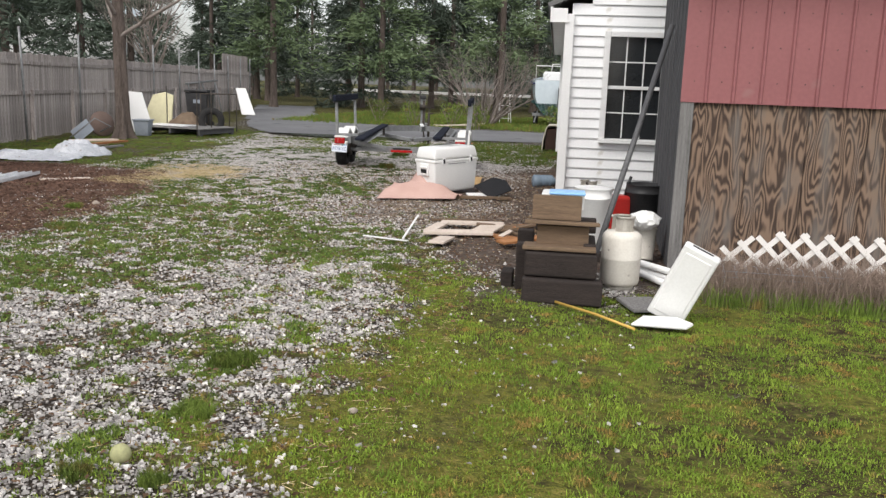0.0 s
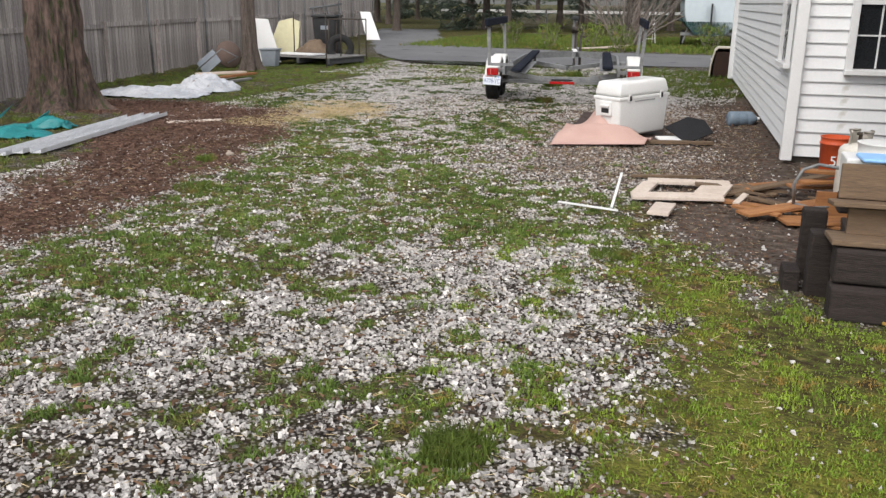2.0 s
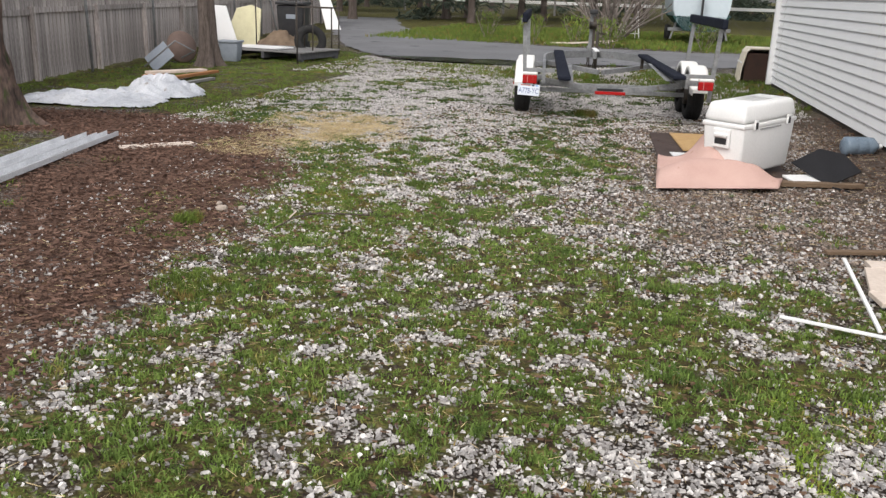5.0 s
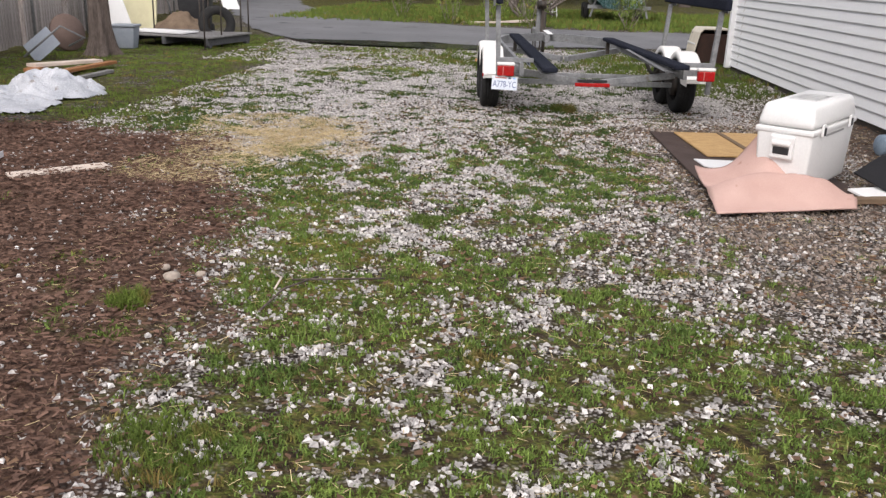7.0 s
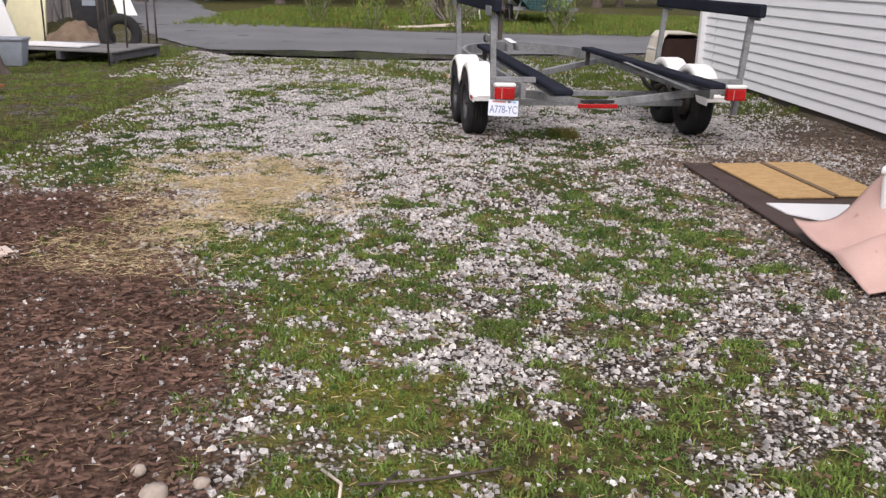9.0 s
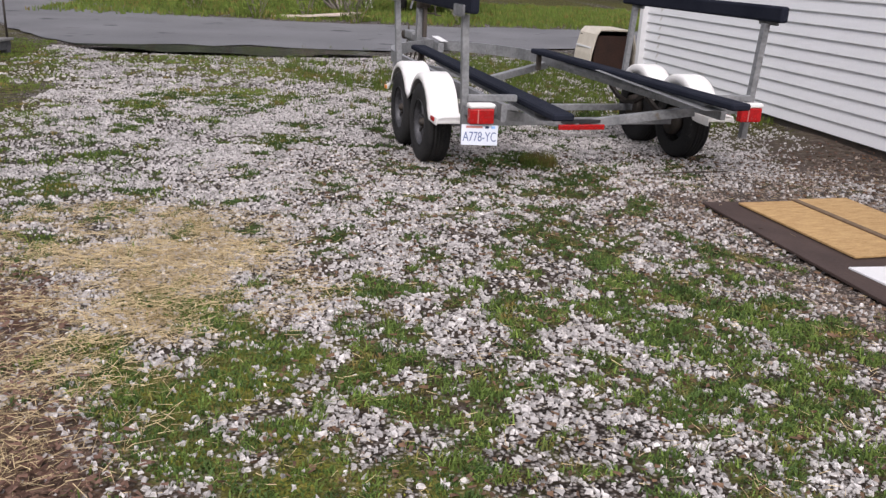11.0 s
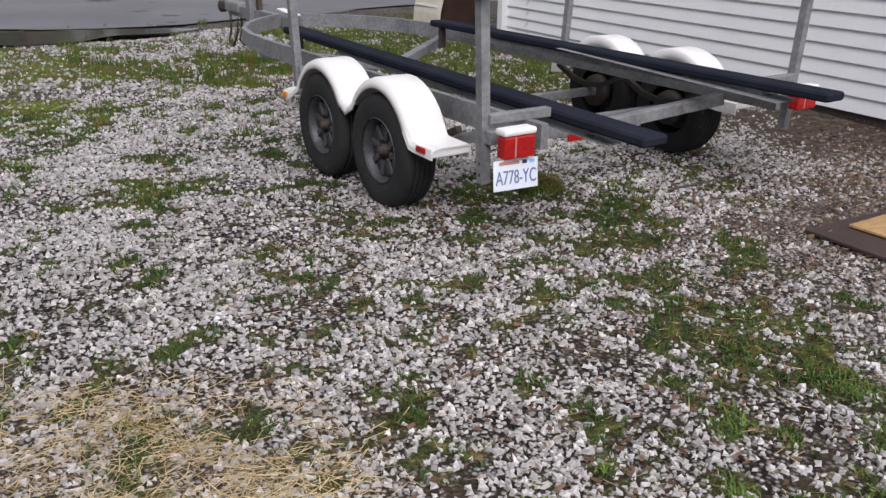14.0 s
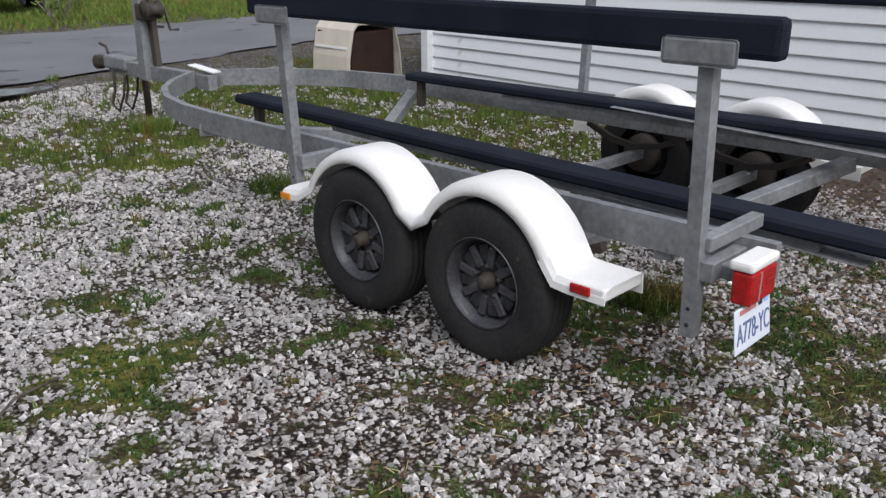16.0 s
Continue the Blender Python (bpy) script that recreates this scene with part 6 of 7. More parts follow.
for x, y, z, rz, ln, w, m in ((-11.55, 17.6, 0.10, 94, 2.2, 0.12, ORANGEWOOD), (-11.75, 17.4, 0.05, 100, 1.8, 0.16, PALEWOOD), (-11.2, 16.85, 0.05, 95, 2.3, 0.1, GREYWOOD), (-11.95, 17.9, 0.13, 70, 1.2, 0.2, PALEWOOD), (-12.2, 17.6, 0.09, 110, 1.0, 0.2, ORANGEWOOD)):
    single("lumber", box((ln, w, 0.045), (0, 0, 0), bevel=0.004), m, x, y, z, 0, 1, rz, label="length of loose sawn lumber on the ground", category="lumber", group="lumber by the tarp")
for k, (dx, dz, w) in enumerate(((0, 0.03, 0.14), (0.13, 0.04, 0.12), (0.26, 0.03, 0.13))):
    g = single("metal_gutter", slab([(-w / 2, 0), (-w / 2, 0.05), (-w / 2 + 0.006, 0.05), (-w / 2 + 0.006, 0.006), (w / 2 - 0.006, 0.006), (w / 2 - 0.006, 0.05), (w / 2, 0.05), (w / 2, 0)], -1.6 - 0.1 * k, 1.5), mat("pale_aluminium_gutter", (0.74, 0.75, 0.77), (0.52, 0.53, 0.55), 0.5, 0.1), -9.05 + dx * 0.9, 10.2 + dx, dz, 90, 0, 13, label="length of pale metal gutter lying on the grass", category="gutter", group="gutters")
single("leaf_pile_board", box((0.75, 0.16, 0.02), (0, 0, 0.015), bevel=0.003), PALEWOOD, -8.5, 11.95, 0.0, 0, 0, 45, label="pale weathered board scrap on the bark dirt", category="board")
bm = lathe([(0, 0), (0.32, 0), (0.34, 0.05), (0.32, 0.1), (0, 0.12)], 28)
single("round_tabletop", bm, mat("dull_brown_wood", (0.20, 0.14, 0.12), (0.14, 0.10, 0.085), 0.8), -13.62, 20.75, 0.32, 78, 0, 60, label="round dull brown disc leaning by the tree", category="disc")
fr = thing("folding_chair_frame", -12.95, 19.3, 0, 0, 0, 30, label="collapsed grey metal chair frame", category="chair frame")
part("frame", tube([(-0.5, 0, 0.05), (0.1, 0, 0.55), (0.45, 0.1, 0.35), (0.2, 0.3, 0.2)], 0.02, 6), GALV, fr)
part("panel", slab([(-0.4, 0), (0.1, 0), (0.1, 0.5), (-0.4, 0.5)], 0, 0.01, (0, 0, 0.2), (40, -40, 0)), GREYPL, fr)
single("leaning_sheet", slab([(-0.2, 0), (0.55, 0.0), (0.12, 1.15), (-0.42, 1.18)], 0, 0.04, bevel=0.006), TRIMW, -13.95, 23.0, 0.0, 80, 0, 5, label="white board leaning near the fence", category="board")
single("foam_sheet", slab([(-0.5, 0), (0.55, 0.0), (0.57, 1.05), (0.3, 1.15), (-0.1, 1.05)], 0, 0.06, bevel=0.006), YELLOWFOAM, -14.45, 24.9, 0.0, 80, 0, 5, label="pale yellow foam sheet leaning upright", category="foam")
tb = thing("plastic_tub", -12.95, 21.7, 0, 0, 0, 8, label="blue-grey plastic tub by the tree", category="tub")
part("body", tapered(0.42, 0.34, 0.55, 0.44, 0.0, 0.5, 0.02), GREYPL, tb)
tb.scale = (0.8, 0.8, 0.85)
part("rim", tapered(0.60, 0.49, 0.60, 0.49, 0.48, 0.53, 0.012), GREYPL, tb)
dk = thing("wooden_platform", -12.35, 23.1, 0, 0, 0, -8, label="low grey wooden platform with loose white sheets", category="platform")
for k in range(9):
    part("deck_board", box((2.1, 0.17, 0.03), (0, -0.76 + 0.19 * k, 0.215), bevel=0.004), GREYWOOD, dk)
for x in (-0.95, 0, 0.95):
    part("joist", box((0.08, 1.7, 0.14), (x, 0, 0.13), bevel=0.004), DARKWOOD, dk)
for x, y in ((-0.95, -0.75), (0.95, -0.75), (0.95, 0.75), (-0.95, 0.75)):
    part("foot", box((0.1, 0.1, 0.14), (x, y, 0.05), bevel=0.004), DARKWOOD, dk)
single("white_sheet_board", box((1.3, 0.6, 0.03), (0, 0, 0), bevel=0.004), TRIMW, -12.75, 22.85, 0.26, 0, 0, -10, label="white sheet lying on the platform", category="board")
bn = thing("wheelie_bin", -12.95, 25.0, 0.0, 0, 0, 10, label="black wheeled garbage bin with a pale label", category="garbage bin")
part("body", tapered(0.50, 0.55, 0.62, 0.68, 0.06, 1.02, 0.03), BLACKPL, bn)
part("lid", box((0.66, 0.74, 0.06), (0, -0.01, 1.06), bevel=0.02), BLACKPL, bn)
part("bin_label", box((0.22, 0.006, 0.17), (0.02, -0.325, 0.82), (-4, 0, 0)), GREYPL, bn, "pale worn label")
bn.scale = (1.12, 1.1, 1.15)
for sx in (-0.25, 0.25):
    part("wheel", lathe([(0, -0.03), (0.12, -0.03), (0.13, 0), (0.12, 0.03), (0, 0.03)], 20, (sx, 0.28, 0.12), (0, 90, 0)), RUBBER, bn)
ty = thing("loose_tyre", -11.95, 23.75, 0.0, 0, 0, 25, label="worn black tyre standing on edge by the bin", category="tyre")
part("tyre", lathe([(0.2, -0.09), (0.3, -0.11), (0.37, -0.08), (0.385, 0), (0.37, 0.08), (0.3, 0.11), (0.2, 0.09), (0.19, 0)], 36, (0, 0, 0.385), (80, 0, 0)), RUBBER, ty)
fr2 = thing("metal_rack", -12.05, 24.2, 0.0, 0, 0, 5, label="rusty tube rack standing behind the platform", category="rack")
for x, y in ((-0.45, 0), (0.45, 0), (-0.45, 0.6), (0.45, 0.6)):
    part("upright", tube([(x, y, 0), (x, y, 1.15)], 0.018, 6), DARKSTEEL, fr2)
part("top_bar", tube([(-0.45, 0, 1.15), (0.45, 0, 1.15), (0.45, 0.6, 1.15), (-0.45, 0.6, 1.15), (-0.45, 0, 1.15)], 0.018, 6), DARKSTEEL, fr2)
for x, y in ((-11.5, 22.0), (-11.5, 22.85), (-13.3, 23.6)):
    single("steel_rod", tube([(0, 0, 0), (0.01, 0, 0.75), (0, 0.01, 1.35)], 0.016, 6), DARKSTEEL, x, y, 0, label="rusty steel rod standing by the platform", category="rod", group="rods by the platform")
tagged(heap("dry_brush", -13.0, 24.3, 0.7, 0.5, 0.55, mat("dry_brush", (0.22, 0.16, 0.11), (0.12, 0.085, 0.06), 0.9), 0, "", "", 2.2), "heap of dry brown brush behind the platform", "brush", kind="stuff")
single("leaning_sheet", slab([(-0.05, 0), (0.55, 0.0), (0.1, 1.25), (-0.35, 1.25)], 0, 0.05, bevel=0.006), TRIMW, -17.0, 36.9, 0.0, 70, 0, 20, label="white board leaning at the fence end", category="board")
sw = thing("sawhorse_rack", -17.6, 34.2, 0, 0, 0, 100, label="long grey pipe rack along the fence", category="rack")
part("top_pipe", tube([(-2.2, 0, 1.35), (2.2, 0, 1.5)], 0.04, 8), GALV, sw)
for x in (-1.9, 0, 1.9):
    part("leg", tube([(x, -0.3, 0), (x, 0, 1.4)], 0.03, 6), GALV, sw)
ball = single("old_ball", lathe([(0, -0.045)] + [(0.045 * math.cos(a), 0.045 * math.sin(a)) for a in [math.pi * (k / 12 - 0.5) for k in range(1, 12)]] + [(0, 0.045)], 20), mat("grubby_yellow_felt", (0.42, 0.42, 0.22), (0.3, 0.3, 0.16), 0.95, bump=0.3), -2.03, 3.14, 0.05, label="grubby yellow-green ball on the gravel", category="ball")

# ---- gravel, grass and litter ----
GREYGRAVEL = mat("grey_crushed_gravel", (0.60, 0.575, 0.56), (0.30, 0.282, 0.270), 0.85, scale=9, fine=70, bump=0.1, rnd=0.66, spots=(0.15, 0.115, 0.09), spot_at=0.64, spec=0.25)
GRAVEL = mat("white_grey_gravel", (0.82, 0.79, 0.765), (0.47, 0.44, 0.42), 0.85, scale=9, fine=70, bump=0.1, rnd=0.66, spots=(0.20, 0.155, 0.125), spot_at=0.66, spec=0.25)
LAWNBLADE = mat("yellow_green_lawn_blades", (0.22, 0.30, 0.040), (0.105, 0.175, 0.024), 0.7, scale=2.6, fine=8, bump=0, rnd=0.65, spots=(0.27, 0.18, 0.055), spot_at=0.56, spec=0.2)
BLADE = mat("green_grass_blades", (0.150, 0.205, 0.036), (0.072, 0.112, 0.022), 0.7, scale=1.3, fine=7, bump=0, rnd=0.5, spots=(0.19, 0.14, 0.045), spot_at=0.56, spec=0.2)
DRIVEGRASS = mat("dark_green_clumps", (0.170, 0.240, 0.052), (0.066, 0.112, 0.026), 0.7, scale=2.2, fine=8, bump=0, rnd=0.7, spots=(0.20, 0.15, 0.05), spot_at=0.59, spec=0.2)
WEED = mat("dark_green_weeds", (0.080, 0.135, 0.034), (0.038, 0.070, 0.018), 0.7, scale=2, fine=9, bump=0, rnd=0.5, spots=(0.19, 0.155, 0.055), spot_at=0.57, spec=0.2)
MOSSBLADE = mat("yellow_green_moss_and_grass", (0.20, 0.205, 0.034), (0.115, 0.125, 0.020), 0.8, scale=3, fine=9, bump=0, rnd=0.5, spots=(0.27, 0.19, 0.07), spot_at=0.58, spec=0.15)
STRAW = mat("dry_straw", (0.64, 0.52, 0.31), (0.42, 0.32, 0.18), 0.85, scale=4, fine=20, bump=0, rnd=0.3, spec=0.2)
BARKCHIP = mat("red_brown_bark_chips", (0.175, 0.105, 0.078), (0.085, 0.050, 0.038), 0.9, scale=6, fine=20, bump=0, rnd=0.5, spec=0.2)


def sprinkle(n, x0, x1, y0, y1, weight):
    """n tries at random places, kept with the chance that weight gives."""
    x, y = rng.uniform(x0, x1, n), rng.uniform(y0, y1, n)
    keep = rng.random(n) < weight(x, y)
    return x[keep], y[keep]


CUBE = np.array([(-1, -1, -1), (1, -1, -1), (1, 1, -1), (-1, 1, -1), (-0.7, -0.75, 1), (0.75, -0.7, 1), (0.7, 0.75, 1), (-0.75, 0.7, 1)], float) * 0.72
CUBEF = np.array([(3, 2, 1, 0), (4, 5, 6, 7), (0, 1, 5, 4), (1, 2, 6, 5), (2, 3, 7, 6), (3, 0, 4, 7)])


def stones(name, x, y, size, material, flat=0.6, lift=0.25):
    n = len(x)
    v = np.repeat(CUBE[None], n, 0) * (1 + 0.35 * rng.uniform(-1, 1, (n, 8, 3)))
    v *= np.stack([size * rng.uniform(0.75, 1.4, n), size * rng.uniform(0.6, 1.0, n), size * flat * rng.uniform(0.7, 1.2, n)], -1)[:, None, :]
    tx, ty, tz = rng.normal(0, 0.4, n), rng.normal(0, 0.4, n), rng.uniform(0, 2 * math.pi, n)
    c, s = np.cos(tx)[:, None], np.sin(tx)[:, None]
    v = np.stack([v[..., 0], c * v[..., 1] - s * v[..., 2], s * v[..., 1] + c * v[..., 2]], -1)
    c, s = np.cos(ty)[:, None], np.sin(ty)[:, None]
    v = np.stack([c * v[..., 0] + s * v[..., 2], v[..., 1], -s * v[..., 0] + c * v[..., 2]], -1)
    c, s = np.cos(tz)[:, None], np.sin(tz)[:, None]
    v = np.stack([c * v[..., 0] - s * v[..., 1], s * v[..., 0] + c * v[..., 1], v[..., 2]], -1)
    v += np.stack([x, y, ground_z(x, y) + size * lift], -1)[:, None, :]
    f = (CUBEF[None] + 8 * np.arange(n)[:, None, None]).reshape(-1, 4)
    return from_arrays(name, v.reshape(-1, 3), f, material)


CHIPF = np.array([(3, 4, 5), (0, 1, 4), (0, 4, 3), (1, 2, 5), (1, 5, 4), (2, 0, 3), (2, 3, 5)])


def chips(name, x, y, size, material):
    """Small angular stones of six corners, lying half sunk."""
    n = len(x)
    a = rng.uniform(0, 2 * math.pi, n)[:, None] + np.array([0, 2.1, 4.2]) + rng.uniform(-0.6, 0.6, (n, 3))
    r = size[:, None] * rng.uniform(0.75, 1.6, (n, 3))
    top = rng.uniform(0.45, 0.95, (n, 3))
    h = size[:, None] * rng.uniform(0.25, 1.25, (n, 3))
    lo = np.stack([r * np.cos(a), r * np.sin(a), -0.3 * size[:, None] + 0 * a], -1)
    hi = np.stack([r * top * np.cos(a + 0.3), r * top * np.sin(a + 0.3), h], -1)
    v = np.concatenate([lo, hi], 1) + np.stack([x, y, ground_z(x, y)], -1)[:, None, :]
    f = (CHIPF[None] + 6 * np.arange(n)[:, None, None]).reshape(-1, 3)
    return from_arrays(name, v.reshape(-1, 3), f, material)


def gravel_weight(x, y):
    g, b, s, yd = zones(x, y)
    patch = np.clip((vnoise(x, y, 0.5, 21) * 0.6 + vnoise(x, y, 0.17, 22) * 0.4 - 0.30) / 0.2, 0.4, 1)
    rug_side = np.clip(1 - 1.15 * np.clip(yd - 0.15, 0, 1), 0.02, 1)
    grit = 1 - 0.8 * inside(GRITDIRT, x, y, 0.6)
    return grit * (1 - inside(POOL, x, y, 0.1)) * np.clip((1 - 0.86 * g) * (1 - 0.9 * inside(LAWN, x, y, 0.4)) * (1 - 0.95 * b) * (1 - 0.45 * s) * rug_side * patch, 0.0, 1)


TANGRAVEL = mat("tan_brown_gravel", (0.46, 0.38, 0.325), (0.21, 0.162, 0.132), 0.9, scale=9, fine=70, bump=0.1, rnd=0.6, spots=(0.10, 0.07, 0.055), spot_at=0.62, spec=0.2)
x, y = sprinkle(42000, -4.9, -0.9, 8.6, 17.0, lambda x, y: inside(GRITDIRT, x, y, 0.7) * (0.35 + 0.65 * vnoise(x, y, 0.3, 24)) * (1 - 0.8 * zones(x, y)[0]))
tagged(chips("gravel", x, y, 0.0075 + 0.010 * rng.random(len(x)) ** 2.2, TANGRAVEL), "tan and brown stones in the dirt around the cooler", "gravel", kind="stuff")
x, y = sprinkle(15000, -8.0, 0.2, 2.4, 12.0, gravel_weight)
tagged(stones("gravel", x, y, 0.010 + 0.012 * rng.random(len(x)) ** 2.0, GRAVEL), "larger loose white and grey stones", "gravel", kind="stuff")
x, y = sprinkle(17000, -9.6, -1.4, 12.0, 19.0, gravel_weight)
tagged(stones("gravel", x, y, 0.010 + 0.010 * rng.random(len(x)) ** 2.2, GREYGRAVEL), "larger loose stones around the trailer", "gravel", kind="stuff")
x, y = sprinkle(200000, -8.0, 0.2, 2.4, 12.0, gravel_weight)
tagged(chips("gravel", x, y, 0.0068 + 0.010 * rng.random(len(x)) ** 2.2, GRAVEL), "loose white and grey crushed gravel", "gravel", kind="stuff")
x, y = sprinkle(130000, -9.6, -1.4, 12.0, 20.5, gravel_weight)
tagged(chips("gravel", x, y, 0.0085 + 0.010 * rng.random(len(x)) ** 2.2, GREYGRAVEL), "loose grey crushed gravel around the trailer", "gravel", kind="stuff")
x, y = sprinkle(30000, -11.0, -2.0, 20.5, 25.2, gravel_weight)
tagged(chips("gravel", x, y, 0.013 + 0.013 * rng.random(len(x)) ** 2, GREYGRAVEL), "loose gravel towards the lane", "gravel", kind="stuff")


def blades(name, x, y, height, width, material, per, lean=0.5, clump=0.03):
    n = len(x) * per
    px = np.repeat(x, per) + rng.normal(0, clump, n)
    py = np.repeat(y, per) + rng.normal(0, clump, n)
    h = np.repeat(height, per) * rng.uniform(0.5, 1.25, n)
    a = rng.uniform(0, 2 * math.pi, n)
    b = rng.uniform(0, 2 * math.pi, n)
    ln = rng.uniform(0.15, 1.0, n) * lean
    base = np.stack([px, py, ground_z(px, py) - 0.004], -1)
    side = np.stack([np.cos(a), np.sin(a), np.zeros(n)], -1) * (width * rng.uniform(0.6, 1.3, n))[:, None]
    out = np.stack([np.cos(b), np.sin(b), np.zeros(n)], -1)
    mid = base + out * (h * ln * 0.35)[:, None] + np.stack([0 * h, 0 * h, h * 0.6], -1)
    tip = base + out * (h * ln)[:, None] + np.stack([0 * h, 0 * h, h * (1 - 0.35 * ln)], -1)
    v = np.stack([base - side, base + side, mid + side * 0.7, mid - side * 0.7, tip], 1).reshape(-1, 3)
    i = 5 * np.arange(n)[:, None]
    f = np.concatenate([i + [0, 1, 2], i + [0, 2, 3], i + [3, 2, 4]])
    return from_arrays(name, v, f, material)


def grass_weight(x, y):
    return zones(x, y)[0] * (1 - inside(POOL, x, y, 0.1))


x, y = sprinkle(46000, -2.8, 3.4, 2.0, 8.0, lambda x, y: grass_weight(x, y) * np.clip((0.6 * vnoise(x, y, 0.22, 38) + 0.4 * vnoise(x, y, 0.09, 39) - 0.28) / 0.25, 0.15, 1))
tagged(blades("grass", x, y, 0.010 + 0.045 * (0.5 * vnoise(x, y, 0.35, 31) + 0.5 * vnoise(x, y, 0.12, 40)) ** 1.8, 0.0036, LAWNBLADE, 6, 1.0), "short patchy green lawn grass", "grass", kind="stuff")
x, y = sprinkle(26000, -7.2, -2.0, 3.0, 14.0, lambda x, y: grass_weight(x, y) ** 1.5)
tagged(blades("grass", x, y, 0.020 + 0.036 * vnoise(x, y, 0.15, 32) ** 1.5, 0.0042, DRIVEGRASS, 11, 1.2, 0.017), "clumpy green grass growing through gravel", "grass", kind="stuff")
x, y = sprinkle(40000, -9.0, -3.0, 11.5, 20.0, grass_weight)
tagged(blades("weeds", x, y, 0.014 + 0.030 * vnoise(x, y, 0.2, 33), 0.0046, WEED, 6, 1.2, 0.018), "low dark green weeds in the gravel", "weeds", kind="stuff")
x, y = sprinkle(70000, -8.8, -0.3, 2.6, 21.0, lambda x, y: grass_weight(x, y) * mossy(x, y))
tagged(blades("moss", x, y, 0.010 + 0.014 * vnoise(x, y, 0.3, 37), 0.0045, MOSSBLADE, 6, 1.0, 0.020), "low yellow-green moss and worn grass", "moss", kind="stuff")
x, y = sprinkle(38000, -14.0, -7.0, 8.0, 26.0, lambda x, y: grass_weight(x, y) * np.clip((0.5 * vnoise(x, y, 0.5, 41) + 0.5 * vnoise(x, y, 0.2, 42) - 0.33) / 0.2, 0.12, 1))
tagged(blades("grass", x, y, 0.018 + 0.040 * vnoise(x, y, 0.4, 34), 0.0055, BLADE, 4, 1.2), "green grass along the fence side", "grass", kind="stuff")
x, y = sprinkle(9000, -7.0, -1.2, 18.5, 26.0, grass_weight)
tagged(blades("grass", x, y, 0.05 + 0.05 * vnoise(x, y, 0.5, 35), 0.006, BLADE, 4), "green grass beyond the trailer", "grass", kind="stuff")
x, y = sprinkle(15000, -14.0, 6.0, 33.0, 46.0, grass_weight)
tagged(blades("grass", x, y, 0.10 + 0.12 * vnoise(x, y, 0.9, 36), 0.012, BLADE, 4), "longer green grass on the verge beyond the lane", "grass", kind="stuff")
for cx, cy, r, hh, nn in ((-2.15, 4.5, 0.14, 0.09, 300), (-2.0, 3.73, 0.10, 0.07, 200), (-2.14, 2.97, 0.06, 0.07, 120), (-1.80, 3.01, 0.06, 0.06, 120), (-6.65, 9.49, 0.10, 0.09, 180), (-5.86, 8.2, 0.22, 0.06, 300), (-4.53, 16.5, 0.16, 0.12, 260), (-5.03, 19.45, 0.2, 0.12, 200), (-5.05, 21.9, 0.18, 0.16, 220), (-5.45, 11.28, 0.10, 0.05, 140), (-2.0, 7.4, 0.15, 0.06, 200)):
    ang, rad = rng.uniform(0, 2 * math.pi, nn), r * np.sqrt(rng.random(nn))
    tagged(blades("grass_tuft", cx + rad * np.cos(ang), cy + rad * np.sin(ang), np.full(nn, hh), 0.0026, BLADE, 4, 0.9, 0.01), "thick tuft of green grass", "grass", kind="stuff")


def strands(name, x, y, length, width, material, label, cat):
    n = len(x)
    pos = np.stack([x, y, ground_z(x, y) + rng.uniform(0.006, 0.03, n)], -1)
    a = rng.uniform(0, 2 * math.pi, n)
    d = np.stack([np.cos(a), np.sin(a), rng.normal(0, 0.12, n)], -1)
    v, f = cards(pos, d, length, width, 0.05)
    return tagged(from_arrays(name, v, f, material), label, cat, kind="stuff")


x, y = sprinkle(90000, -9.4, -6.2, 11.8, 15.8, lambda x, y: zones(x, y)[2] * 0.8)
strands("straw", x, y, 0.09, 0.0028, STRAW, "scattered dry yellow straw", "straw")
x, y = sprinkle(32000, -7.4, -1.0, 2.6, 16.5, lambda x, y: 0.45 * np.ones_like(x))
strands("straw", x, y, 0.05, 0.0025, STRAW, "thin scattered dry grass stems", "straw")
x, y = sprinkle(90000, -11.5, -5.6, 6.0, 15.0, lambda x, y: zones(x, y)[1] * 0.8)
strands("bark_mulch", x, y, 0.038, 0.013, BARKCHIP, "red-brown bark and leaf litter", "bark litter")
x, y = sprinkle(16000, -2.6, 0.6, 6.8, 17.5, lambda x, y: zones(x, y)[3] * 0.5)
strands("leaf_litter", x, y, 0.03, 0.012, BARKCHIP, "brown leaf litter on the bare dirt", "leaf litter")
x, y = sprinkle(24000, -6.7, -1.0, 2.5, 17.0, lambda x, y: 0.45 * np.ones_like(x))
strands("leaf_litter", x, y, 0.03, 0.016, mat("red_brown_leaves", (0.21, 0.125, 0.075), (0.11, 0.066, 0.044), 0.9, bump=0, rnd=0.4), "fallen reddish-brown leaves", "leaf litter")
x, y = sprinkle(4200, 0.75, 3.3, 7.1, 7.75, lambda x, y: np.ones_like(x))
tagged(blades("dry_weeds", x, y, 0.18 + 0.24 * rng.random(len(x)), 0.0026, mat("dry_pinkish_stems", (0.36, 0.275, 0.225), (0.20, 0.15, 0.12), 0.9, bump=0, rnd=0.3), 4, 0.9, 0.04), "tangle of dry brown weeds against the lattice", "weeds", kind="stuff")
x, y = sprinkle(900, 0.75, 3.3, 6.95, 7.3, lambda x, y: np.ones_like(x))
tagged(blades("grass", x, y, 0.10 + 0.1 * rng.random(len(x)), 0.003, BLADE, 4, 0.7, 0.03), "taller green grass under the dry weeds", "grass", kind="stuff")
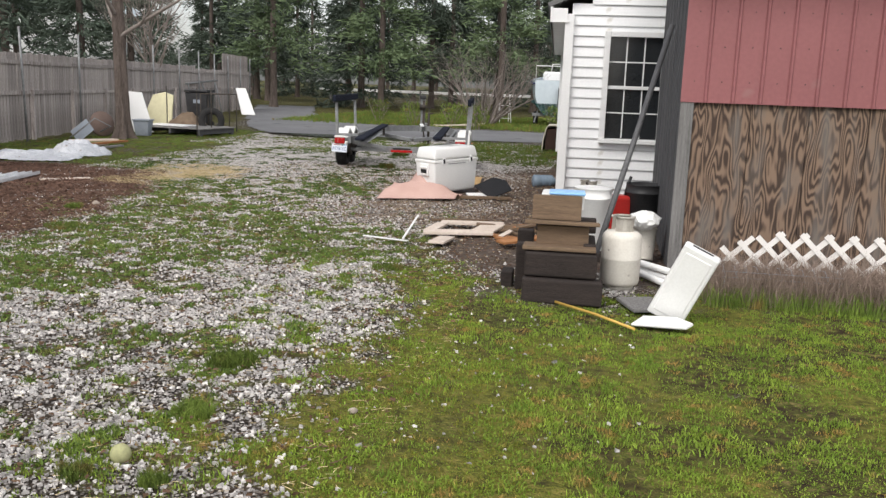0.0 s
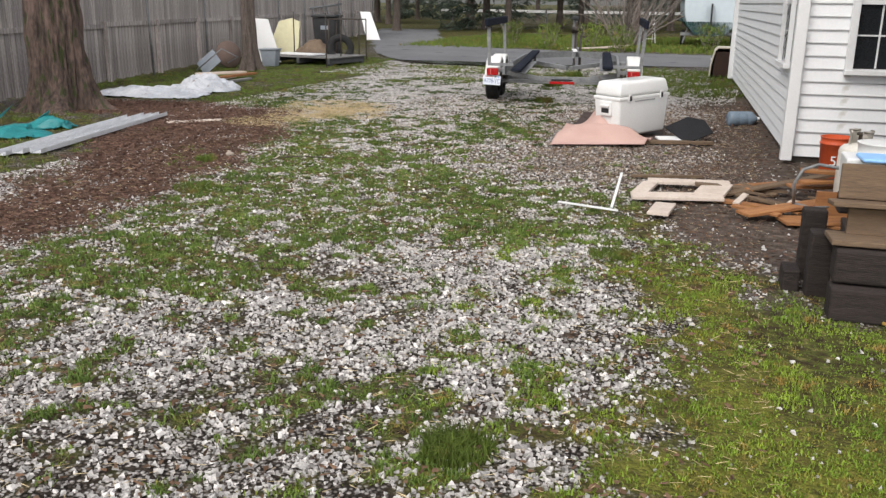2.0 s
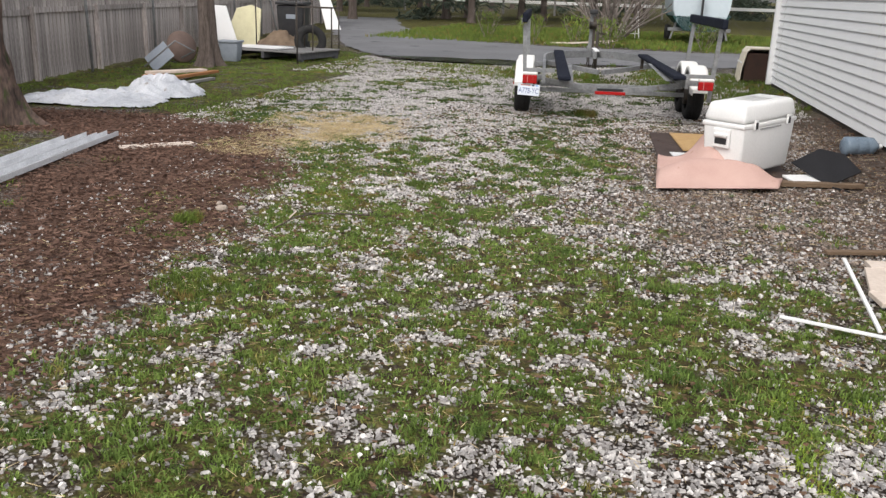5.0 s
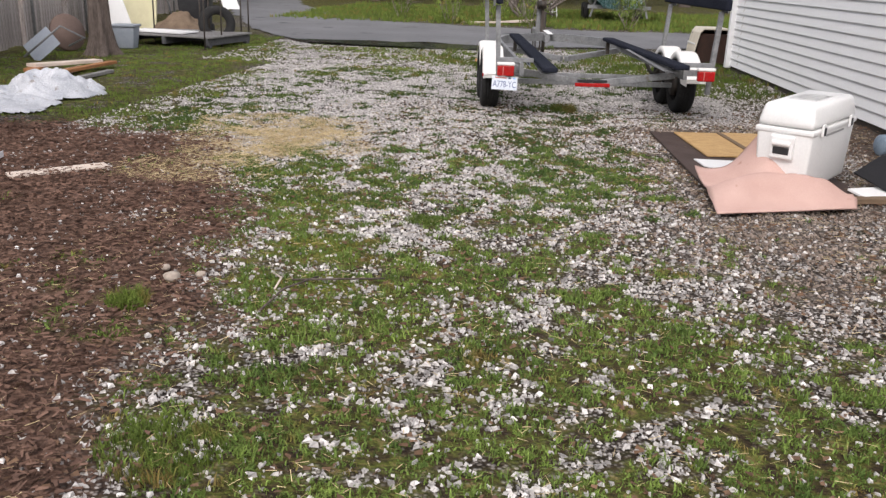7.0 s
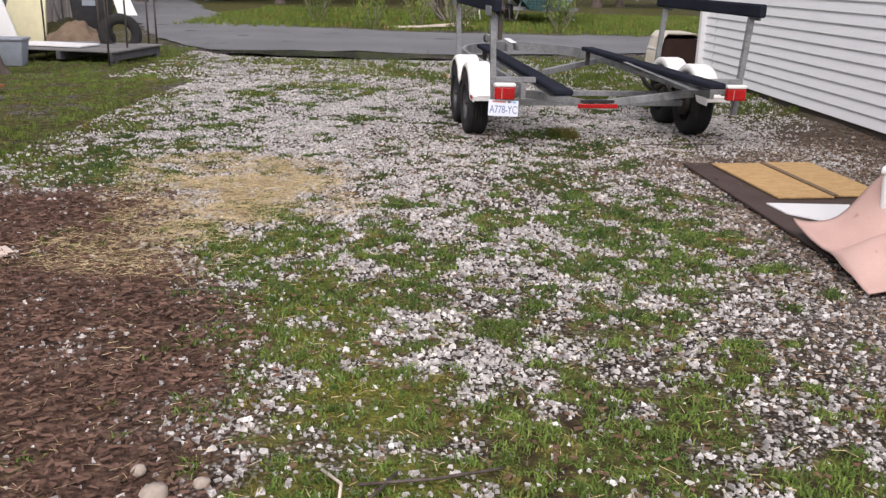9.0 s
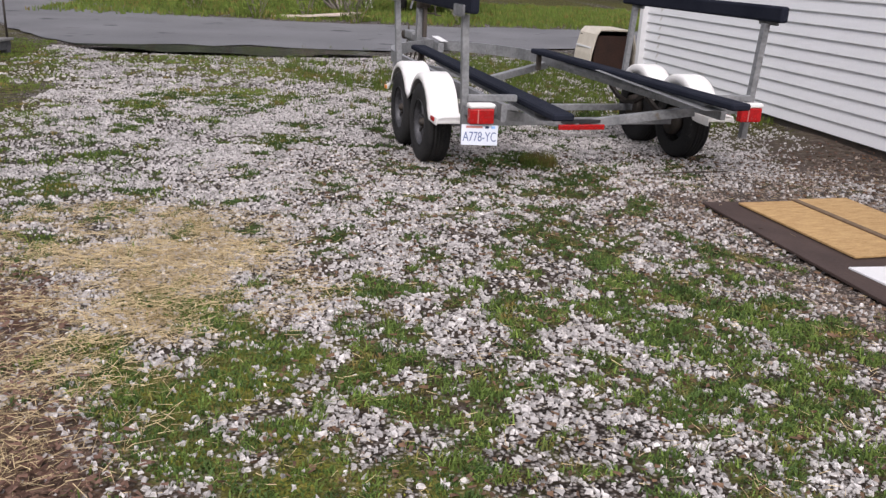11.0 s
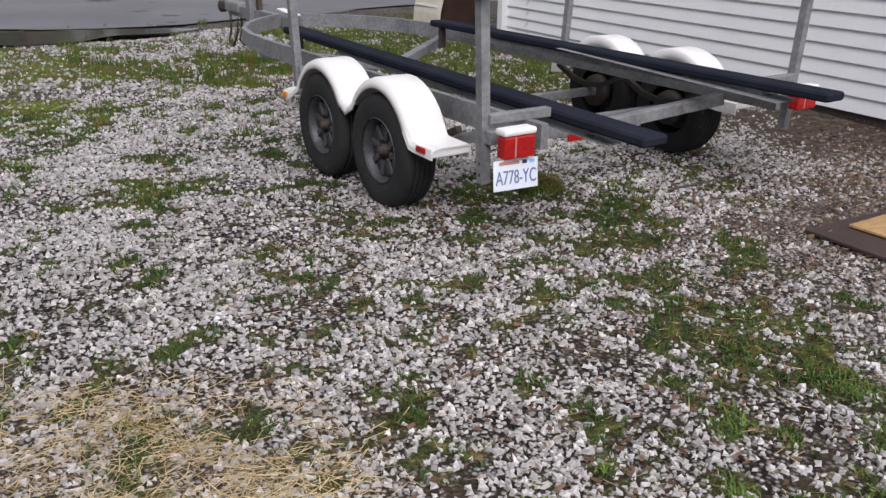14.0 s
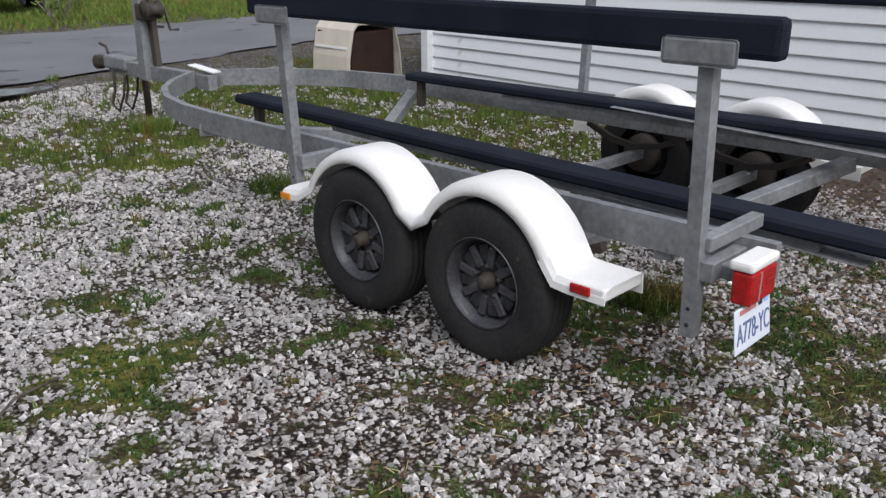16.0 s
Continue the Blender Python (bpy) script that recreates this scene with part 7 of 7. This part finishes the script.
for k, (x0, y0, rz, ln) in enumerate(((-5.89, 9.75, 75, 0.55), (-5.7, 10.0, 15, 0.5), (-6.03, 9.9, -70, 0.25), (-8.2, 9.2, 15, 0.6), (-7.0, 11.6, 5, 0.5), (-3.35, 16.2, 10, 0.9), (-7.15, 17.3, 40, 0.4), (-3.6, 14.0, 30, 0.35))):
    single("twig", tube([(-ln / 2, 0, 0.015), (0, 0.04 * (-1) ** k, 0.03), (ln / 2, 0, 0.015)], 0.006, 5), BARK if k != 2 else PALEWOOD, x0, y0, 0, 0, 0, rz, label="thin fallen twig on the ground", category="twig", group="fallen twigs")
for k, (cx, cy) in enumerate(((-10.2, 35.6), (-8.3, 33.9), (-5.6, 33.4), (-2.6, 34.6), (-7.0, 35.4))):
    bs = thing("bush", cx, cy, 0, label="small sprouting green bush on the verge", category="bush", group="bushes on the verge")
    bm = bmesh.new()
    for j in range(7):
        a = 0.9 * j + k
        limb(bm, (0.1 * math.cos(a), 0.1 * math.sin(a), 0), Vector((0.5 * math.cos(a), 0.5 * math.sin(a), 1)), 0.75, 0.014, 1, 0.5, 0.03, 4)
    part("twig_frame", bm, TWIG, bs)
    n = 420
    rad = 0.5 * np.sqrt(rng.random(n))
    ang = rng.uniform(0, 6.283, n)
    pos = np.stack([rad * np.cos(ang), rad * np.sin(ang), rng.uniform(0.05, 0.9, n)], -1)
    v, f = cards(pos, np.tile([0.0, 0.0, 1.0], (n, 1)), 0.12, 0.03, 0.7)
    from_arrays("leaves", v, f, BLADE, bs)
TANSTONE = mat("tan_stone", (0.42, 0.36, 0.30), (0.30, 0.25, 0.21), 0.85, scale=12, bump=0.3)
for k, (x0, y0, sz) in enumerate(((-6.58, 9.85, 0.048), (-6.45, 9.92, 0.03), (-6.68, 9.98, 0.028), (-2.35, 4.3, 0.03), (-1.25, 4.0, 0.025))):
    bm = bmesh.new()
    bmesh.ops.create_icosphere(bm, subdivisions=2, radius=sz)
    for v in bm.verts:
        v.co *= 1 + 0.25 * noise.noise(v.co * 30 + Vector((k, 0, 0)))
        v.co.z *= 0.6
    for f in bm.faces:
        f.smooth = True
    single("stone", bm, TANSTONE, x0, y0, 0.012, label="larger pale stone on the dirt", category="stone", group="larger stones")
